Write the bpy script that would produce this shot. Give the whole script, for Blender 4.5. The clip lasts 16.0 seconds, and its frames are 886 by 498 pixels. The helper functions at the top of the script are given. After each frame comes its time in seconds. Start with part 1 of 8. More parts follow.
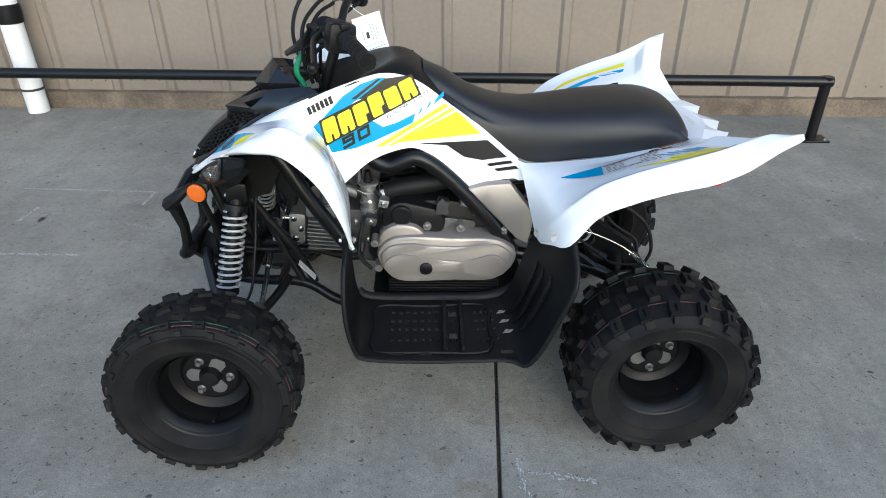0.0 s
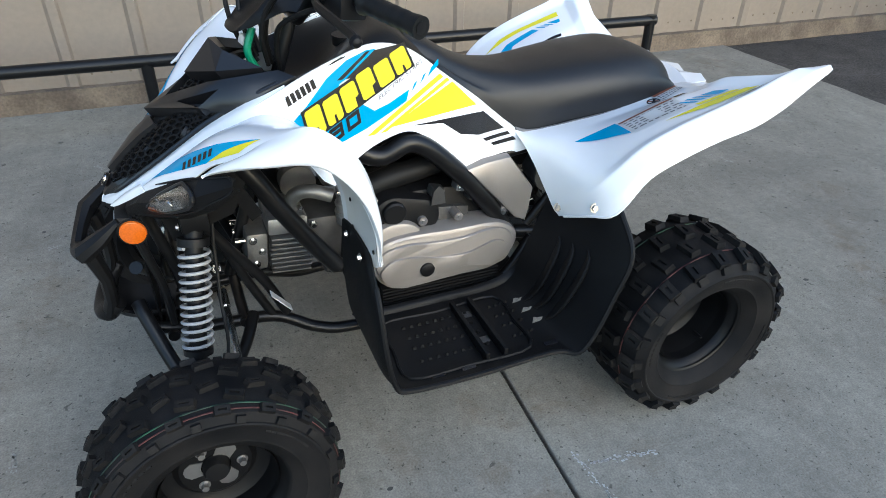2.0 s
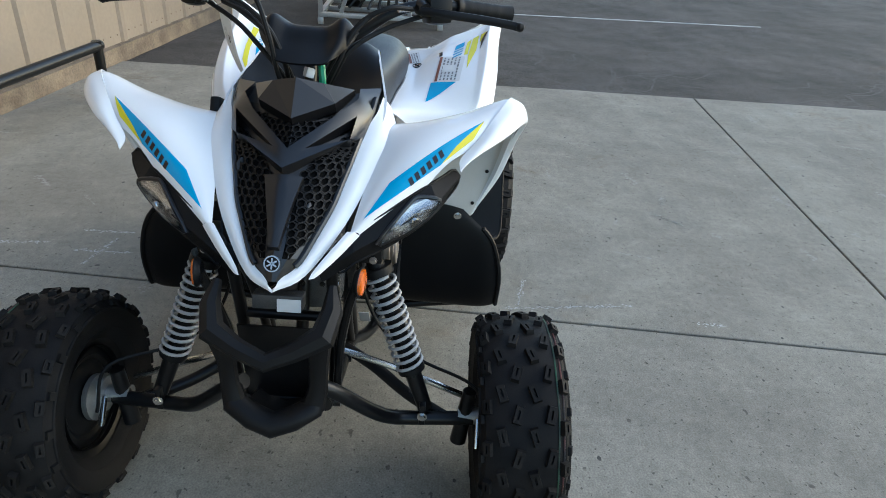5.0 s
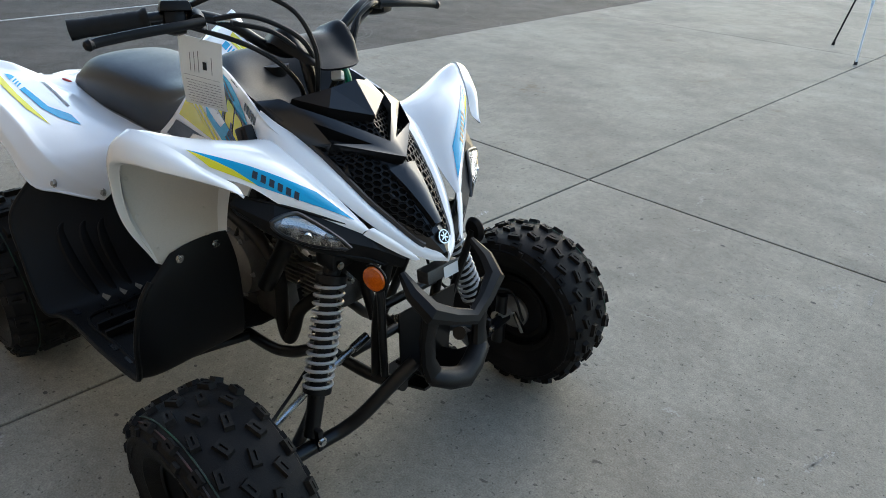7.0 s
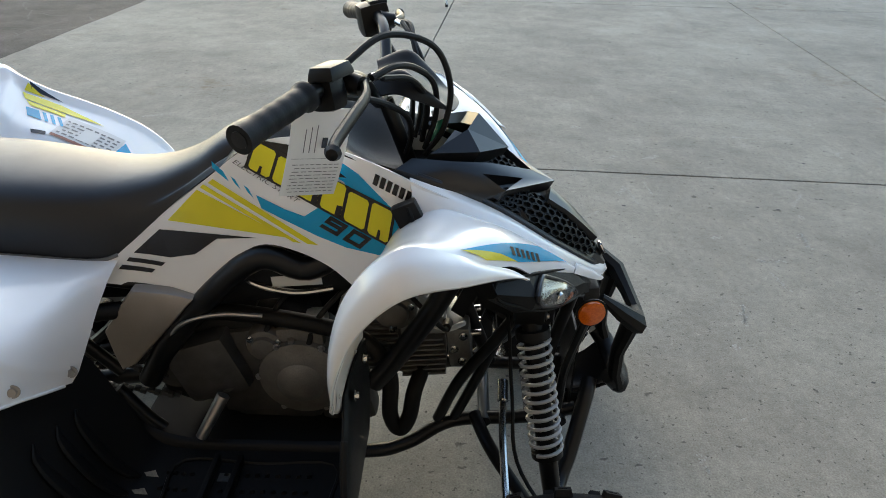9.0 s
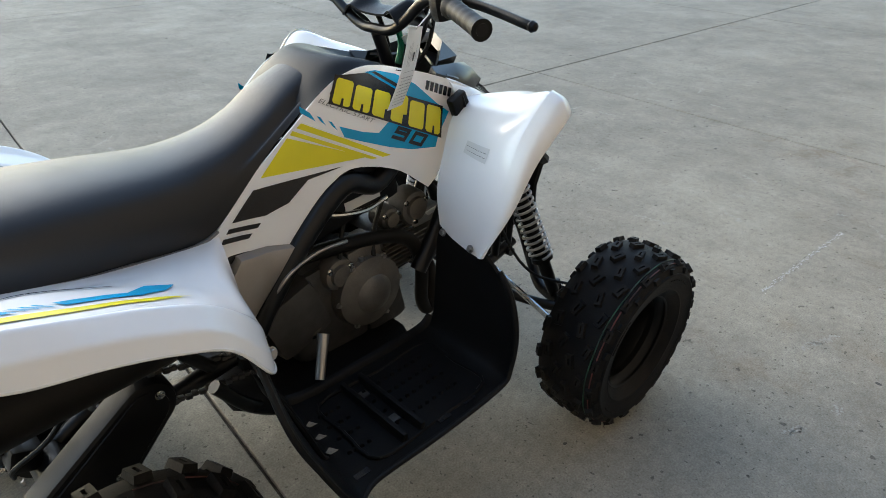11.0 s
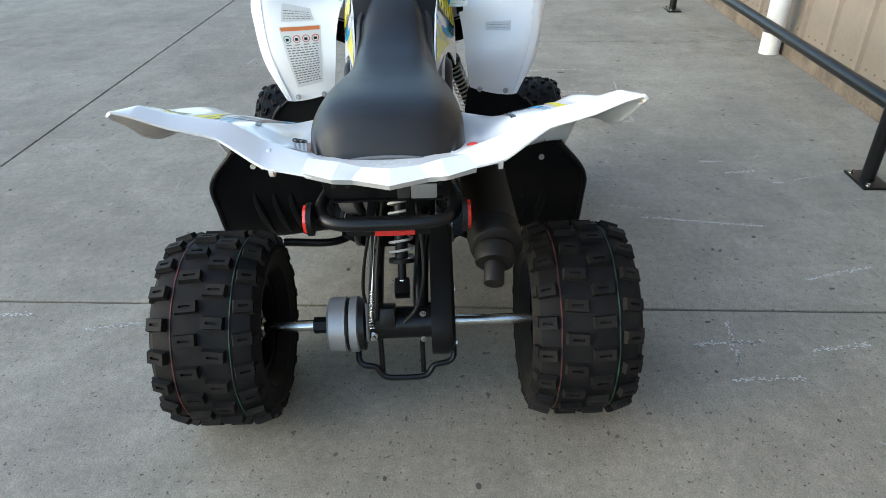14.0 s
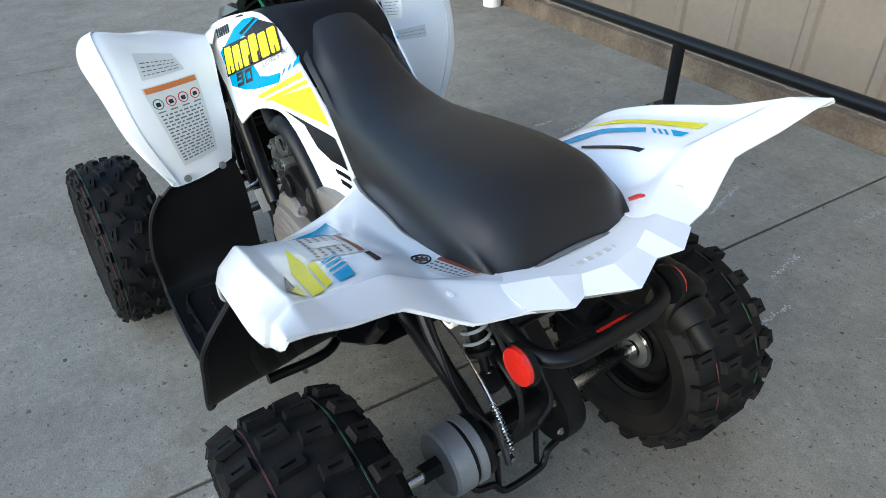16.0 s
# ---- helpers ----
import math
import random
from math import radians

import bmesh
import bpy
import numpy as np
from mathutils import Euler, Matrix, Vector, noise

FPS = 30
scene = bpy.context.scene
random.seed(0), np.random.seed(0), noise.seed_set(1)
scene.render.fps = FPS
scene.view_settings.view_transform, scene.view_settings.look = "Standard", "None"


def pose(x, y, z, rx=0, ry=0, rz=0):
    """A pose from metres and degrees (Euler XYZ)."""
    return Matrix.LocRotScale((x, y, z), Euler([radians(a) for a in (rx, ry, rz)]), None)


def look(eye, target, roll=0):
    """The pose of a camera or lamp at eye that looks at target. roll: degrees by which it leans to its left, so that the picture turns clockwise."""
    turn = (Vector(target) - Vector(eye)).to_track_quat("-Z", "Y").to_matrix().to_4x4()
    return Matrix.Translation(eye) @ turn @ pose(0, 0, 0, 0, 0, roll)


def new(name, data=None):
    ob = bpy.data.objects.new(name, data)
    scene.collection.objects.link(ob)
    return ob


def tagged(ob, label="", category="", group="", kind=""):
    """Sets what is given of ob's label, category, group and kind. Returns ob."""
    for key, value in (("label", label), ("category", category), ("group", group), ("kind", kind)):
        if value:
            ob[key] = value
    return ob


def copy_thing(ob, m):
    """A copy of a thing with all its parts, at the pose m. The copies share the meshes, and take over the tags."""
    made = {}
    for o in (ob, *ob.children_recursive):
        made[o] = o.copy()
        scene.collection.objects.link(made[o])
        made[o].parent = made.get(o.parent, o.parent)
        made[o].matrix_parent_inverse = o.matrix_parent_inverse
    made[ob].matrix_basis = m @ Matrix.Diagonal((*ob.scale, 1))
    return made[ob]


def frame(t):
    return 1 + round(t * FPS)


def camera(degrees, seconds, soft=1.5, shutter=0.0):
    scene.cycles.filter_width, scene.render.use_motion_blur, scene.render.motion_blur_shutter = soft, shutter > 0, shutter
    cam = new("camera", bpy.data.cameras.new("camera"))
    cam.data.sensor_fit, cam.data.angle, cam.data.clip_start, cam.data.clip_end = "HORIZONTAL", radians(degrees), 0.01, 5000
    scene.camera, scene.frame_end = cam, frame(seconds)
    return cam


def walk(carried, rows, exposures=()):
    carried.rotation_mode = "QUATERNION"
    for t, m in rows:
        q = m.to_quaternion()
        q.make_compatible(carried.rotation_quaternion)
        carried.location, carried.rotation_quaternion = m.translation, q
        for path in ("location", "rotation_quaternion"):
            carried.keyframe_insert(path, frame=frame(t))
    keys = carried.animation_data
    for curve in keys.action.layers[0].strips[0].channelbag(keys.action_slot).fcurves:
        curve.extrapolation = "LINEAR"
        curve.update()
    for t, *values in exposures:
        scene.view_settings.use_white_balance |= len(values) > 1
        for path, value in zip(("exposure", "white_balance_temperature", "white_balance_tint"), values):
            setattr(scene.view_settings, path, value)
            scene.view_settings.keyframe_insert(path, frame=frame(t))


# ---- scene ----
from mathutils.bvhtree import BVHTree

cam = camera(68.3, 16.0, soft=0.9)
PATH = [
    (0, (-0.002, -1.594, 1.24), (0.024, 0.13, 0.226), -0.2),
    (0.5, (-0.103, -1.526, 1.234), (-0.002, 0.187, 0.207), 0.0),
    (1, (-0.212, -1.48, 1.237), (0.014, 0.226, 0.217), 0.2),
    (1.5, (-0.321, -1.382, 1.2), (0.126, 0.27, 0.165), 0.5),
    (2, (-0.464, -1.27, 1.173), (0.2, 0.267, 0.079), 0.9),
    (2.5, (-0.728, -1.196, 1.206), (0.253, 0.188, 0.146), 1.5),
    (3, (-0.964, -1.103, 1.201), (0.322, 0.064, 0.21), 2.3),
    (3.5, (-1.147, -0.908, 1.167), (0.337, 0.011, 0.191), 2.5),
    (4, (-1.334, -0.725, 1.164), (0.324, -0.135, 0.214), 2.6),
    (4.5, (-1.499, -0.537, 1.167), (0.243, -0.224, 0.235), 2.7),
    (4.7, (-1.521, -0.435, 1.149), (0.228, -0.249, 0.196), 3.2),
    (6.8, (-1.396, 0.707, 1.15), (-0.112, -0.508, 0.215), 2.4),
    (7, (-1.314, 0.797, 1.148), (-0.159, -0.529, 0.196), 2.4),
    (7.5, (-1.132, 0.958, 1.179), (-0.223, -0.533, 0.204), 2.2),
    (8, (-0.873, 0.996, 1.161), (-0.202, -0.584, 0.135), 2.0),
    (8.5, (-0.601, 1.02, 1.165), (-0.259, -0.679, 0.166), 1.7),
    (9, (-0.362, 1.024, 1.181), (-0.312, -0.705, 0.177), 1.1),
    (9.2, (-0.284, 1.013, 1.161), (-0.328, -0.695, 0.121), 0.9),
    (11.3, (0.741, 1.058, 1.124), (-0.6, -0.039, 0.124), -0.7),
    (11.5, (0.846, 1.034, 1.127), (-0.563, 0.07, 0.084), -0.6),
    (12, (1.157, 0.995, 1.162), (-0.334, 0.229, 0.071), -0.3),
    (12.5, (1.385, 0.835, 1.147), (-0.187, 0.245, 0.061), -0.6),
    (13, (1.538, 0.603, 1.154), (-0.114, 0.23, 0.09), -0.9),
    (13.5, (1.694, 0.367, 1.175), (0.004, 0.176, 0.122), -1.4),
    (14, (1.707, 0.096, 1.147), (0.011, 0.111, 0.087), -1.2),
    (14.5, (1.665, -0.166, 1.151), (0.014, 0.131, 0.062), -1.3),
    (15, (1.631, -0.388, 1.169), (0.068, 0.161, 0.049), -1.3),
    (15.5, (1.421, -0.497, 1.154), (-0.072, 0.224, 0.036), -1.2),
    (16, (1.125, -0.532, 1.18), (-0.232, 0.366, 0.018), -1.3),
]
walk(cam, [(t, look(eye, target, roll)) for t, eye, target, roll in PATH],
     [(0.0, 1.47, 5850, 5), (2.5, 1.5, 5800, 4), (4.5, 1.57, 6150, 3), (7.0, 1.65, 6350, 4), (8.5, 1.64, 6550, 4), (11.5, 1.97, 6620, 4), (13.0, 2.02, 6550, 3), (14.5, 1.72, 6100, 3), (16.0, 1.55, 5900, 3)])
# ---------------------------------------------------------------- light
world = bpy.data.worlds.new("sky")
scene.world = world
world.use_nodes = True
wn = world.node_tree
sky = wn.nodes.new("ShaderNodeTexSky")
sky.sky_type = "NISHITA"
sky.sun_disc = False
sky.sun_elevation = radians(24)
sky.sun_rotation = radians(163)
sky.air_density, sky.dust_density, sky.ozone_density = 1.0, 1.1, 1.0
wn.links.new(sky.outputs[0], wn.nodes["Background"].inputs[0])
wn.nodes["Background"].inputs[1].default_value = 0.15
sun = new("sun", bpy.data.lights.new("sun", "SUN"))
sun.data.energy = 0.25
sun.data.angle = radians(60)
sun.data.color = (1.0, 0.95, 0.88)
sun.matrix_world = look((2, -20, 16), (0, 0, 0))


# ---------------------------------------------------------------- materials
def material(name, base, rough=0.5, metal=0.0, other=None, scale=30.0, mix=0.5, fine=0.0, fine_scale=300.0,
             bump=0.0, rough_var=0.08, coat=0.0, spec=0.5, per_object=0.0):
    """A surface with variation at two scales. other: the second colour; bump in metres."""
    m = bpy.data.materials.new(name)
    m.use_nodes = True
    t = m.node_tree
    b = t.nodes["Principled BSDF"]
    b.inputs["Metallic"].default_value = metal
    b.inputs["Specular IOR Level"].default_value = spec
    b.inputs["Coat Weight"].default_value = coat
    b.inputs["Coat Roughness"].default_value = 0.08
    co = t.nodes.new("ShaderNodeTexCoord")
    big = t.nodes.new("ShaderNodeTexNoise")
    big.inputs["Scale"].default_value = scale
    big.inputs["Detail"].default_value = 5.0
    small = t.nodes.new("ShaderNodeTexNoise")
    small.inputs["Scale"].default_value = fine_scale
    small.inputs["Detail"].default_value = 3.0
    for n in (big, small):
        t.links.new(co.outputs["Object"], n.inputs["Vector"])
    ramp = t.nodes.new("ShaderNodeMapRange")
    ramp.inputs["From Min"].default_value, ramp.inputs["From Max"].default_value = 0.35, 0.65
    t.links.new(big.outputs["Fac"], ramp.inputs["Value"])
    col = t.nodes.new("ShaderNodeMix")
    col.data_type = "RGBA"
    second = other or tuple(c * 0.92 for c in base)
    col.inputs["A"].default_value, col.inputs["B"].default_value = (*base, 1), (*second, 1)
    amount = t.nodes.new("ShaderNodeMath")
    amount.operation = "MULTIPLY"
    amount.inputs[1].default_value = mix
    t.links.new(ramp.outputs[0], amount.inputs[0])
    t.links.new(amount.outputs[0], col.inputs["Factor"])
    out = col.outputs["Result"]
    if fine or per_object:
        hsv = t.nodes.new("ShaderNodeHueSaturation")
        val = t.nodes.new("ShaderNodeMapRange")
        val.inputs["From Min"].default_value, val.inputs["From Max"].default_value = 0.3, 0.7
        val.inputs["To Min"].default_value, val.inputs["To Max"].default_value = 1 - fine, 1 + fine
        t.links.new(small.outputs["Fac"], val.inputs["Value"])
        last = val.outputs[0]
        if per_object:
            info = t.nodes.new("ShaderNodeObjectInfo")
            each = t.nodes.new("ShaderNodeMapRange")
            each.inputs["To Min"].default_value, each.inputs["To Max"].default_value = 1 - per_object, 1 + per_object
            t.links.new(info.outputs["Random"], each.inputs["Value"])
            times = t.nodes.new("ShaderNodeMath")
            times.operation = "MULTIPLY"
            t.links.new(last, times.inputs[0])
            t.links.new(each.outputs[0], times.inputs[1])
            last = times.outputs[0]
        t.links.new(last, hsv.inputs["Value"])
        t.links.new(out, hsv.inputs["Color"])
        out = hsv.outputs[0]
    t.links.new(out, b.inputs["Base Color"])
    rr = t.nodes.new("ShaderNodeMapRange")
    rr.inputs["To Min"].default_value, rr.inputs["To Max"].default_value = max(rough - rough_var, 0.02), min(rough + rough_var, 1)
    t.links.new(big.outputs["Fac"], rr.inputs["Value"])
    t.links.new(rr.outputs[0], b.inputs["Roughness"])
    if bump:
        bp = t.nodes.new("ShaderNodeBump")
        bp.inputs["Distance"].default_value = bump
        bp.inputs["Strength"].default_value = 0.8
        t.links.new(small.outputs["Fac"], bp.inputs["Height"])
        t.links.new(bp.outputs[0], b.inputs["Normal"])
    return m


WHITE = material("white_plastic", (0.82, 0.82, 0.82), 0.20, other=(0.77, 0.77, 0.765), scale=9, coat=0.3, rough_var=0.05)
# The white plastic dulled and warmed: shade and bounce light put into the colour.
WHITE_SHADE = material("white_plastic_in_shade", (0.60, 0.575, 0.53), 0.5, other=(0.54, 0.515, 0.47), scale=12, fine=0.03)
GLOSS = material("black_gloss_plastic", (0.007, 0.007, 0.008), 0.33, other=(0.010, 0.010, 0.011), scale=14, coat=0.12, spec=0.5, rough_var=0.07)
SATIN = material("black_satin_plastic", (0.006, 0.006, 0.0065), 0.42, other=(0.009, 0.009, 0.009), scale=16, spec=0.18, fine=0.12, fine_scale=900, bump=0.0002)
FOOT = material("black_moulded_plastic", (0.0054, 0.0054, 0.0058), 0.46, other=(0.0090, 0.0090, 0.0092), scale=11, spec=0.15, fine=0.15, fine_scale=900, bump=0.0003)
STEEL = material("black_painted_steel", (0.005, 0.005, 0.0055), 0.32, other=(0.009, 0.009, 0.009), scale=25, spec=0.3, fine=0.1)
RUBBER = material("tyre_rubber", (0.0045, 0.0047, 0.0053), 0.62, other=(0.0180, 0.0162, 0.0150), scale=11, mix=0.7, spec=0.12, fine=0.25, fine_scale=500, bump=0.0005)
TREAD = material("dusty_tread_rubber", (0.0055, 0.0055, 0.0058), 0.66, other=(0.0200, 0.0178, 0.0158), scale=16, mix=0.7, spec=0.14, fine=0.3, fine_scale=300, bump=0.0005)
GRIPM = material("grip_rubber", (0.006, 0.006, 0.006), 0.55, other=(0.010, 0.010, 0.010), scale=40, spec=0.22, bump=0.0003)
RIM = material("rim_black_paint", (0.005, 0.005, 0.0055), 0.38, other=(0.008, 0.008, 0.008), scale=20, spec=0.16)
ALU = material("cast_aluminium", (0.42, 0.415, 0.40), 0.42, 0.85, other=(0.30, 0.295, 0.28), scale=35, fine=0.12, fine_scale=700, bump=0.0003)
ALU_DARK = material("dull_engine_casting", (0.070, 0.069, 0.068), 0.5, 0.5, other=(0.026, 0.026, 0.026), scale=30, fine=0.15, fine_scale=500, bump=0.0004)
ALU_MID = material("dusty_cast_aluminium", (0.20, 0.198, 0.19), 0.48, 0.7, other=(0.10, 0.099, 0.095), scale=30, fine=0.15, fine_scale=500, bump=0.0004)
CASE = material("brown_grey_casting", (0.15, 0.142, 0.130), 0.5, 0.5, other=(0.075, 0.070, 0.064), scale=26, fine=0.15, fine_scale=500, bump=0.0004)
COVER = material("champagne_engine_cover", (0.30, 0.272, 0.248), 0.44, 0.5, other=(0.262, 0.238, 0.216), scale=18, fine=0.05, fine_scale=900)
CHROME = material("zinc_plating", (0.62, 0.62, 0.60), 0.22, 1.0, other=(0.5, 0.49, 0.46), scale=50)
SPRING = material("white_painted_spring", (0.36, 0.36, 0.36), 0.32, other=(0.28, 0.28, 0.28), scale=60)
DRUM = material("silver_painted_drum", (0.36, 0.36, 0.36), 0.4, 0.5, other=(0.3, 0.3, 0.3), scale=25, fine=0.05)
SEATM = material("black_vinyl", (0.011, 0.011, 0.012), 0.42, other=(0.016, 0.016, 0.016), scale=10, spec=0.4, fine=0.1, fine_scale=1400, bump=0.00025)
MUFF = material("heat_black_muffler", (0.007, 0.0065, 0.006), 0.5, 0.0, other=(0.013, 0.0115, 0.010), scale=15, spec=0.18, fine=0.1)
CYAN = material("blue_decal", (0.0, 0.30, 0.55), 0.25, other=(0.0, 0.27, 0.5), scale=20, rough_var=0.04)
LIME = material("yellow_decal", (0.72, 0.64, 0.02), 0.25, other=(0.66, 0.58, 0.02), scale=20, rough_var=0.04)
INK = material("black_decal", (0.008, 0.008, 0.010), 0.25, other=(0.012, 0.012, 0.014), scale=20, rough_var=0.04)
GREYINK = material("grey_print", (0.13, 0.13, 0.135), 0.35)
LABELW = material("label_paper", (0.60, 0.60, 0.59), 0.45, other=(0.55, 0.55, 0.54), scale=40)
TAGW = material("tag_card", (0.74, 0.74, 0.72), 0.5, other=(0.69, 0.69, 0.67), scale=30)
BROWNINK = material("brown_print", (0.20, 0.055, 0.025), 0.4)
ORANGE = material("orange_print", (0.55, 0.16, 0.04), 0.4)
AMBER = material("amber_reflector", (0.62, 0.13, 0.008), 0.12, other=(0.42, 0.075, 0.004), scale=300, mix=0.6, coat=0.6)
RED = material("red_reflector", (0.55, 0.02, 0.012), 0.12, other=(0.42, 0.012, 0.01), scale=300, mix=0.6, coat=0.6)
REDPLASTIC = material("red_strap", (0.45, 0.02, 0.015), 0.4)
GREENW = material("green_wire", (0.01, 0.20, 0.10), 0.4)
HUB = material("bare_hub_steel", (0.36, 0.35, 0.34), 0.35, 0.9, other=(0.26, 0.25, 0.24), scale=40)
TYRE_RED = material("red_paint_line", (0.12, 0.026, 0.020), 0.65, other=(0.014, 0.012, 0.012), scale=22, mix=1.0)
TYRE_GREEN = material("green_paint_line", (0.014, 0.072, 0.034), 0.65, other=(0.012, 0.014, 0.012), scale=22, mix=1.0)
# Pale and dark mottling paints facet reflections into the bowl's colour.
LAMPBOWL = material("lamp_bowl_painted_glints", (0.07, 0.069, 0.067), 0.2, 0.85, other=(0.45, 0.445, 0.44), scale=45, mix=0.9)
CHALK = material("chalk_scuff", (0.46, 0.455, 0.44), 0.9, other=(0.33, 0.32, 0.295), scale=60, mix=0.9, fine=0.2, fine_scale=200)
SCUFF = material("pale_scuff", (0.30, 0.29, 0.262), 0.9, other=(0.25, 0.237, 0.205), scale=80, mix=0.9)
SPOT = material("dark_spot", (0.05, 0.046, 0.04), 0.8, other=(0.09, 0.085, 0.075), scale=60)
# Near-black that paints the shade inside the grille cells.
GRILLE_SHADE = material("grille_recess_shade", (0.002, 0.002, 0.002), 0.9, spec=0.1)
LENS = bpy.data.materials.new("clear_lens")
LENS.use_nodes = True
LENS.node_tree.nodes["Principled BSDF"].inputs["Transmission Weight"].default_value = 1.0
LENS.node_tree.nodes["Principled BSDF"].inputs["Roughness"].default_value = 0.03
LENS.node_tree.nodes["Principled BSDF"].inputs["IOR"].default_value = 1.45
TAN = material("tan_painted_metal", (0.232, 0.187, 0.143), 0.5, other=(0.195, 0.156, 0.118), scale=0.9, mix=0.8, fine=0.05, fine_scale=40)
FOUND = material("stained_concrete_base", (0.19, 0.145, 0.10), 0.9, other=(0.095, 0.072, 0.052), scale=6, mix=0.9, fine=0.2, fine_scale=80, bump=0.004)
PVC = material("white_pvc", (0.74, 0.73, 0.70), 0.4, other=(0.62, 0.60, 0.56), scale=4)
GALV = material("galvanised_steel", (0.52, 0.53, 0.54), 0.4, 0.8, other=(0.40, 0.41, 0.42), scale=14, fine=0.08, fine_scale=120)
LINE = material("worn_white_paint", (0.55, 0.54, 0.52), 0.8, other=(0.25, 0.245, 0.24), scale=9, mix=0.8, fine=0.2, fine_scale=90)


def ground_material(name, low, high, speck, speck_scale, bump, stain):
    """Concrete or asphalt: broad stains, middle mottling, fine aggregate, per-slab tone."""
    m = bpy.data.materials.new(name)
    m.use_nodes = True
    t = m.node_tree
    b = t.nodes["Principled BSDF"]
    co = t.nodes.new("ShaderNodeNewGeometry")

    def tex(scale, detail, distort=0.0):
        n = t.nodes.new("ShaderNodeTexNoise")
        n.inputs["Scale"].default_value, n.inputs["Detail"].default_value = scale, detail
        n.inputs["Distortion"].default_value = distort
        n.inputs["Roughness"].default_value = 0.64 if detail > 5 else 0.5
        t.links.new(co.outputs["Position"], n.inputs["Vector"])
        return n.outputs["Fac"]

    def span(v, a, c, lo, hi):
        n = t.nodes.new("ShaderNodeMapRange")
        for k, x in (("From Min", a), ("From Max", c), ("To Min", lo), ("To Max", hi)):
            n.inputs[k].default_value = x
        t.links.new(v, n.inputs["Value"])
        return n.outputs[0]

    def times(p, q):
        n = t.nodes.new("ShaderNodeMath")
        n.operation = "MULTIPLY"
        t.links.new(p, n.inputs[0])
        t.links.new(q, n.inputs[1])
        return n.outputs[0]

    col = t.nodes.new("ShaderNodeMix")
    col.data_type = "RGBA"
    col.inputs["A"].default_value, col.inputs["B"].default_value = (*low, 1), (*high, 1)
    t.links.new(span(tex(1.3, 8), 0.35, 0.65, 0, 1), col.inputs["Factor"])
    stretch = t.nodes.new("ShaderNodeMapping")
    stretch.inputs["Scale"].default_value = (9.0, 1.6, 1.0)
    stretch.inputs["Rotation"].default_value = (0, 0, 0.06)
    t.links.new(co.outputs["Position"], stretch.inputs["Vector"])
    drag = t.nodes.new("ShaderNodeTexNoise")
    drag.inputs["Scale"].default_value, drag.inputs["Detail"].default_value, drag.inputs["Roughness"].default_value = 3.0, 9.0, 0.68
    t.links.new(stretch.outputs[0], drag.inputs["Vector"])
    streak = times(span(drag.outputs["Fac"], 0.30, 0.70, 0.94, 1.06), span(drag.outputs["Fac"], 0.66, 0.74, 1.0, 1.22))
    patch = times(span(tex(0.55, 5, 0.6), 0.35, 0.65, 0.93, 1.07), span(tex(26, 10, 0.8), 0.64, 0.72, 1.0, 1.28))
    mottle = span(tex(6, 9), 0.3, 0.7, 0.88, 1.12)
    grit = span(tex(speck_scale, 3), 0.3, 0.7, 1 - speck, 1 + speck)
    spots = span(tex(3.1, 6), 0.60, 0.74, 1.0, 1 - stain)
    pits = times(span(tex(80, 2), 0.66, 0.70, 1.0, 0.50), span(tex(30, 2.5, 0.4), 0.69, 0.73, 1.0, 0.50))
    wear = times(span(tex(11, 12), 0.52, 0.72, 1.0, 1.13), span(tex(48, 5), 0.3, 0.7, 0.92, 1.08))
    info = t.nodes.new("ShaderNodeObjectInfo")
    each = span(info.outputs["Random"], 0, 1, 0.99, 1.01)
    v = times(times(times(times(mottle, grit), times(spots, each)), times(pits, wear)), times(streak, patch))
    rust = t.nodes.new("ShaderNodeMix")
    rust.data_type = "RGBA"
    rust.blend_type = "MULTIPLY"
    rust.inputs["B"].default_value = (0.72, 0.60, 0.50, 1)
    t.links.new(times(span(tex(0.9, 4), 0.56, 0.68, 0.0, 1.0), span(tex(7, 8, 0.5), 0.50, 0.66, 0.0, 0.75)), rust.inputs["Factor"])
    t.links.new(col.outputs["Result"], rust.inputs["A"])
    hsv = t.nodes.new("ShaderNodeHueSaturation")
    t.links.new(v, hsv.inputs["Value"])
    t.links.new(rust.outputs["Result"], hsv.inputs["Color"])
    t.links.new(hsv.outputs[0], b.inputs["Base Color"])
    b.inputs["Specular IOR Level"].default_value = 0.20
    t.links.new(span(tex(5, 4), 0.3, 0.7, 0.78, 0.95), b.inputs["Roughness"])
    bp = t.nodes.new("ShaderNodeBump")
    bp.inputs["Distance"].default_value = bump
    t.links.new(tex(speck_scale, 4), bp.inputs["Height"])
    t.links.new(bp.outputs[0], b.inputs["Normal"])
    return m


CONCRETE = ground_material("broom_finished_concrete", (0.198, 0.182, 0.151), (0.262, 0.243, 0.201), 0.20, 220, 0.0005, 0.18)
ASPHALT = ground_material("old_asphalt", (0.050, 0.045, 0.040), (0.082, 0.074, 0.066), 0.40, 120, 0.004, 0.3)


# ---------------------------------------------------------------- mesh tools
def to_mesh(name, bm, mat, sharp=35.0):
    bmesh.ops.recalc_face_normals(bm, faces=bm.faces)
    for f in bm.faces:
        f.smooth = True
    lim = radians(sharp)
    for e in bm.edges:
        e.smooth = len(e.link_faces) == 2 and e.calc_face_angle(0.0) < lim
    me = bpy.data.meshes.new(name)
    bm.to_mesh(me)
    bm.free()
    for one in mat if isinstance(mat, (list, tuple)) else [mat]:
        me.materials.append(one)
    return me


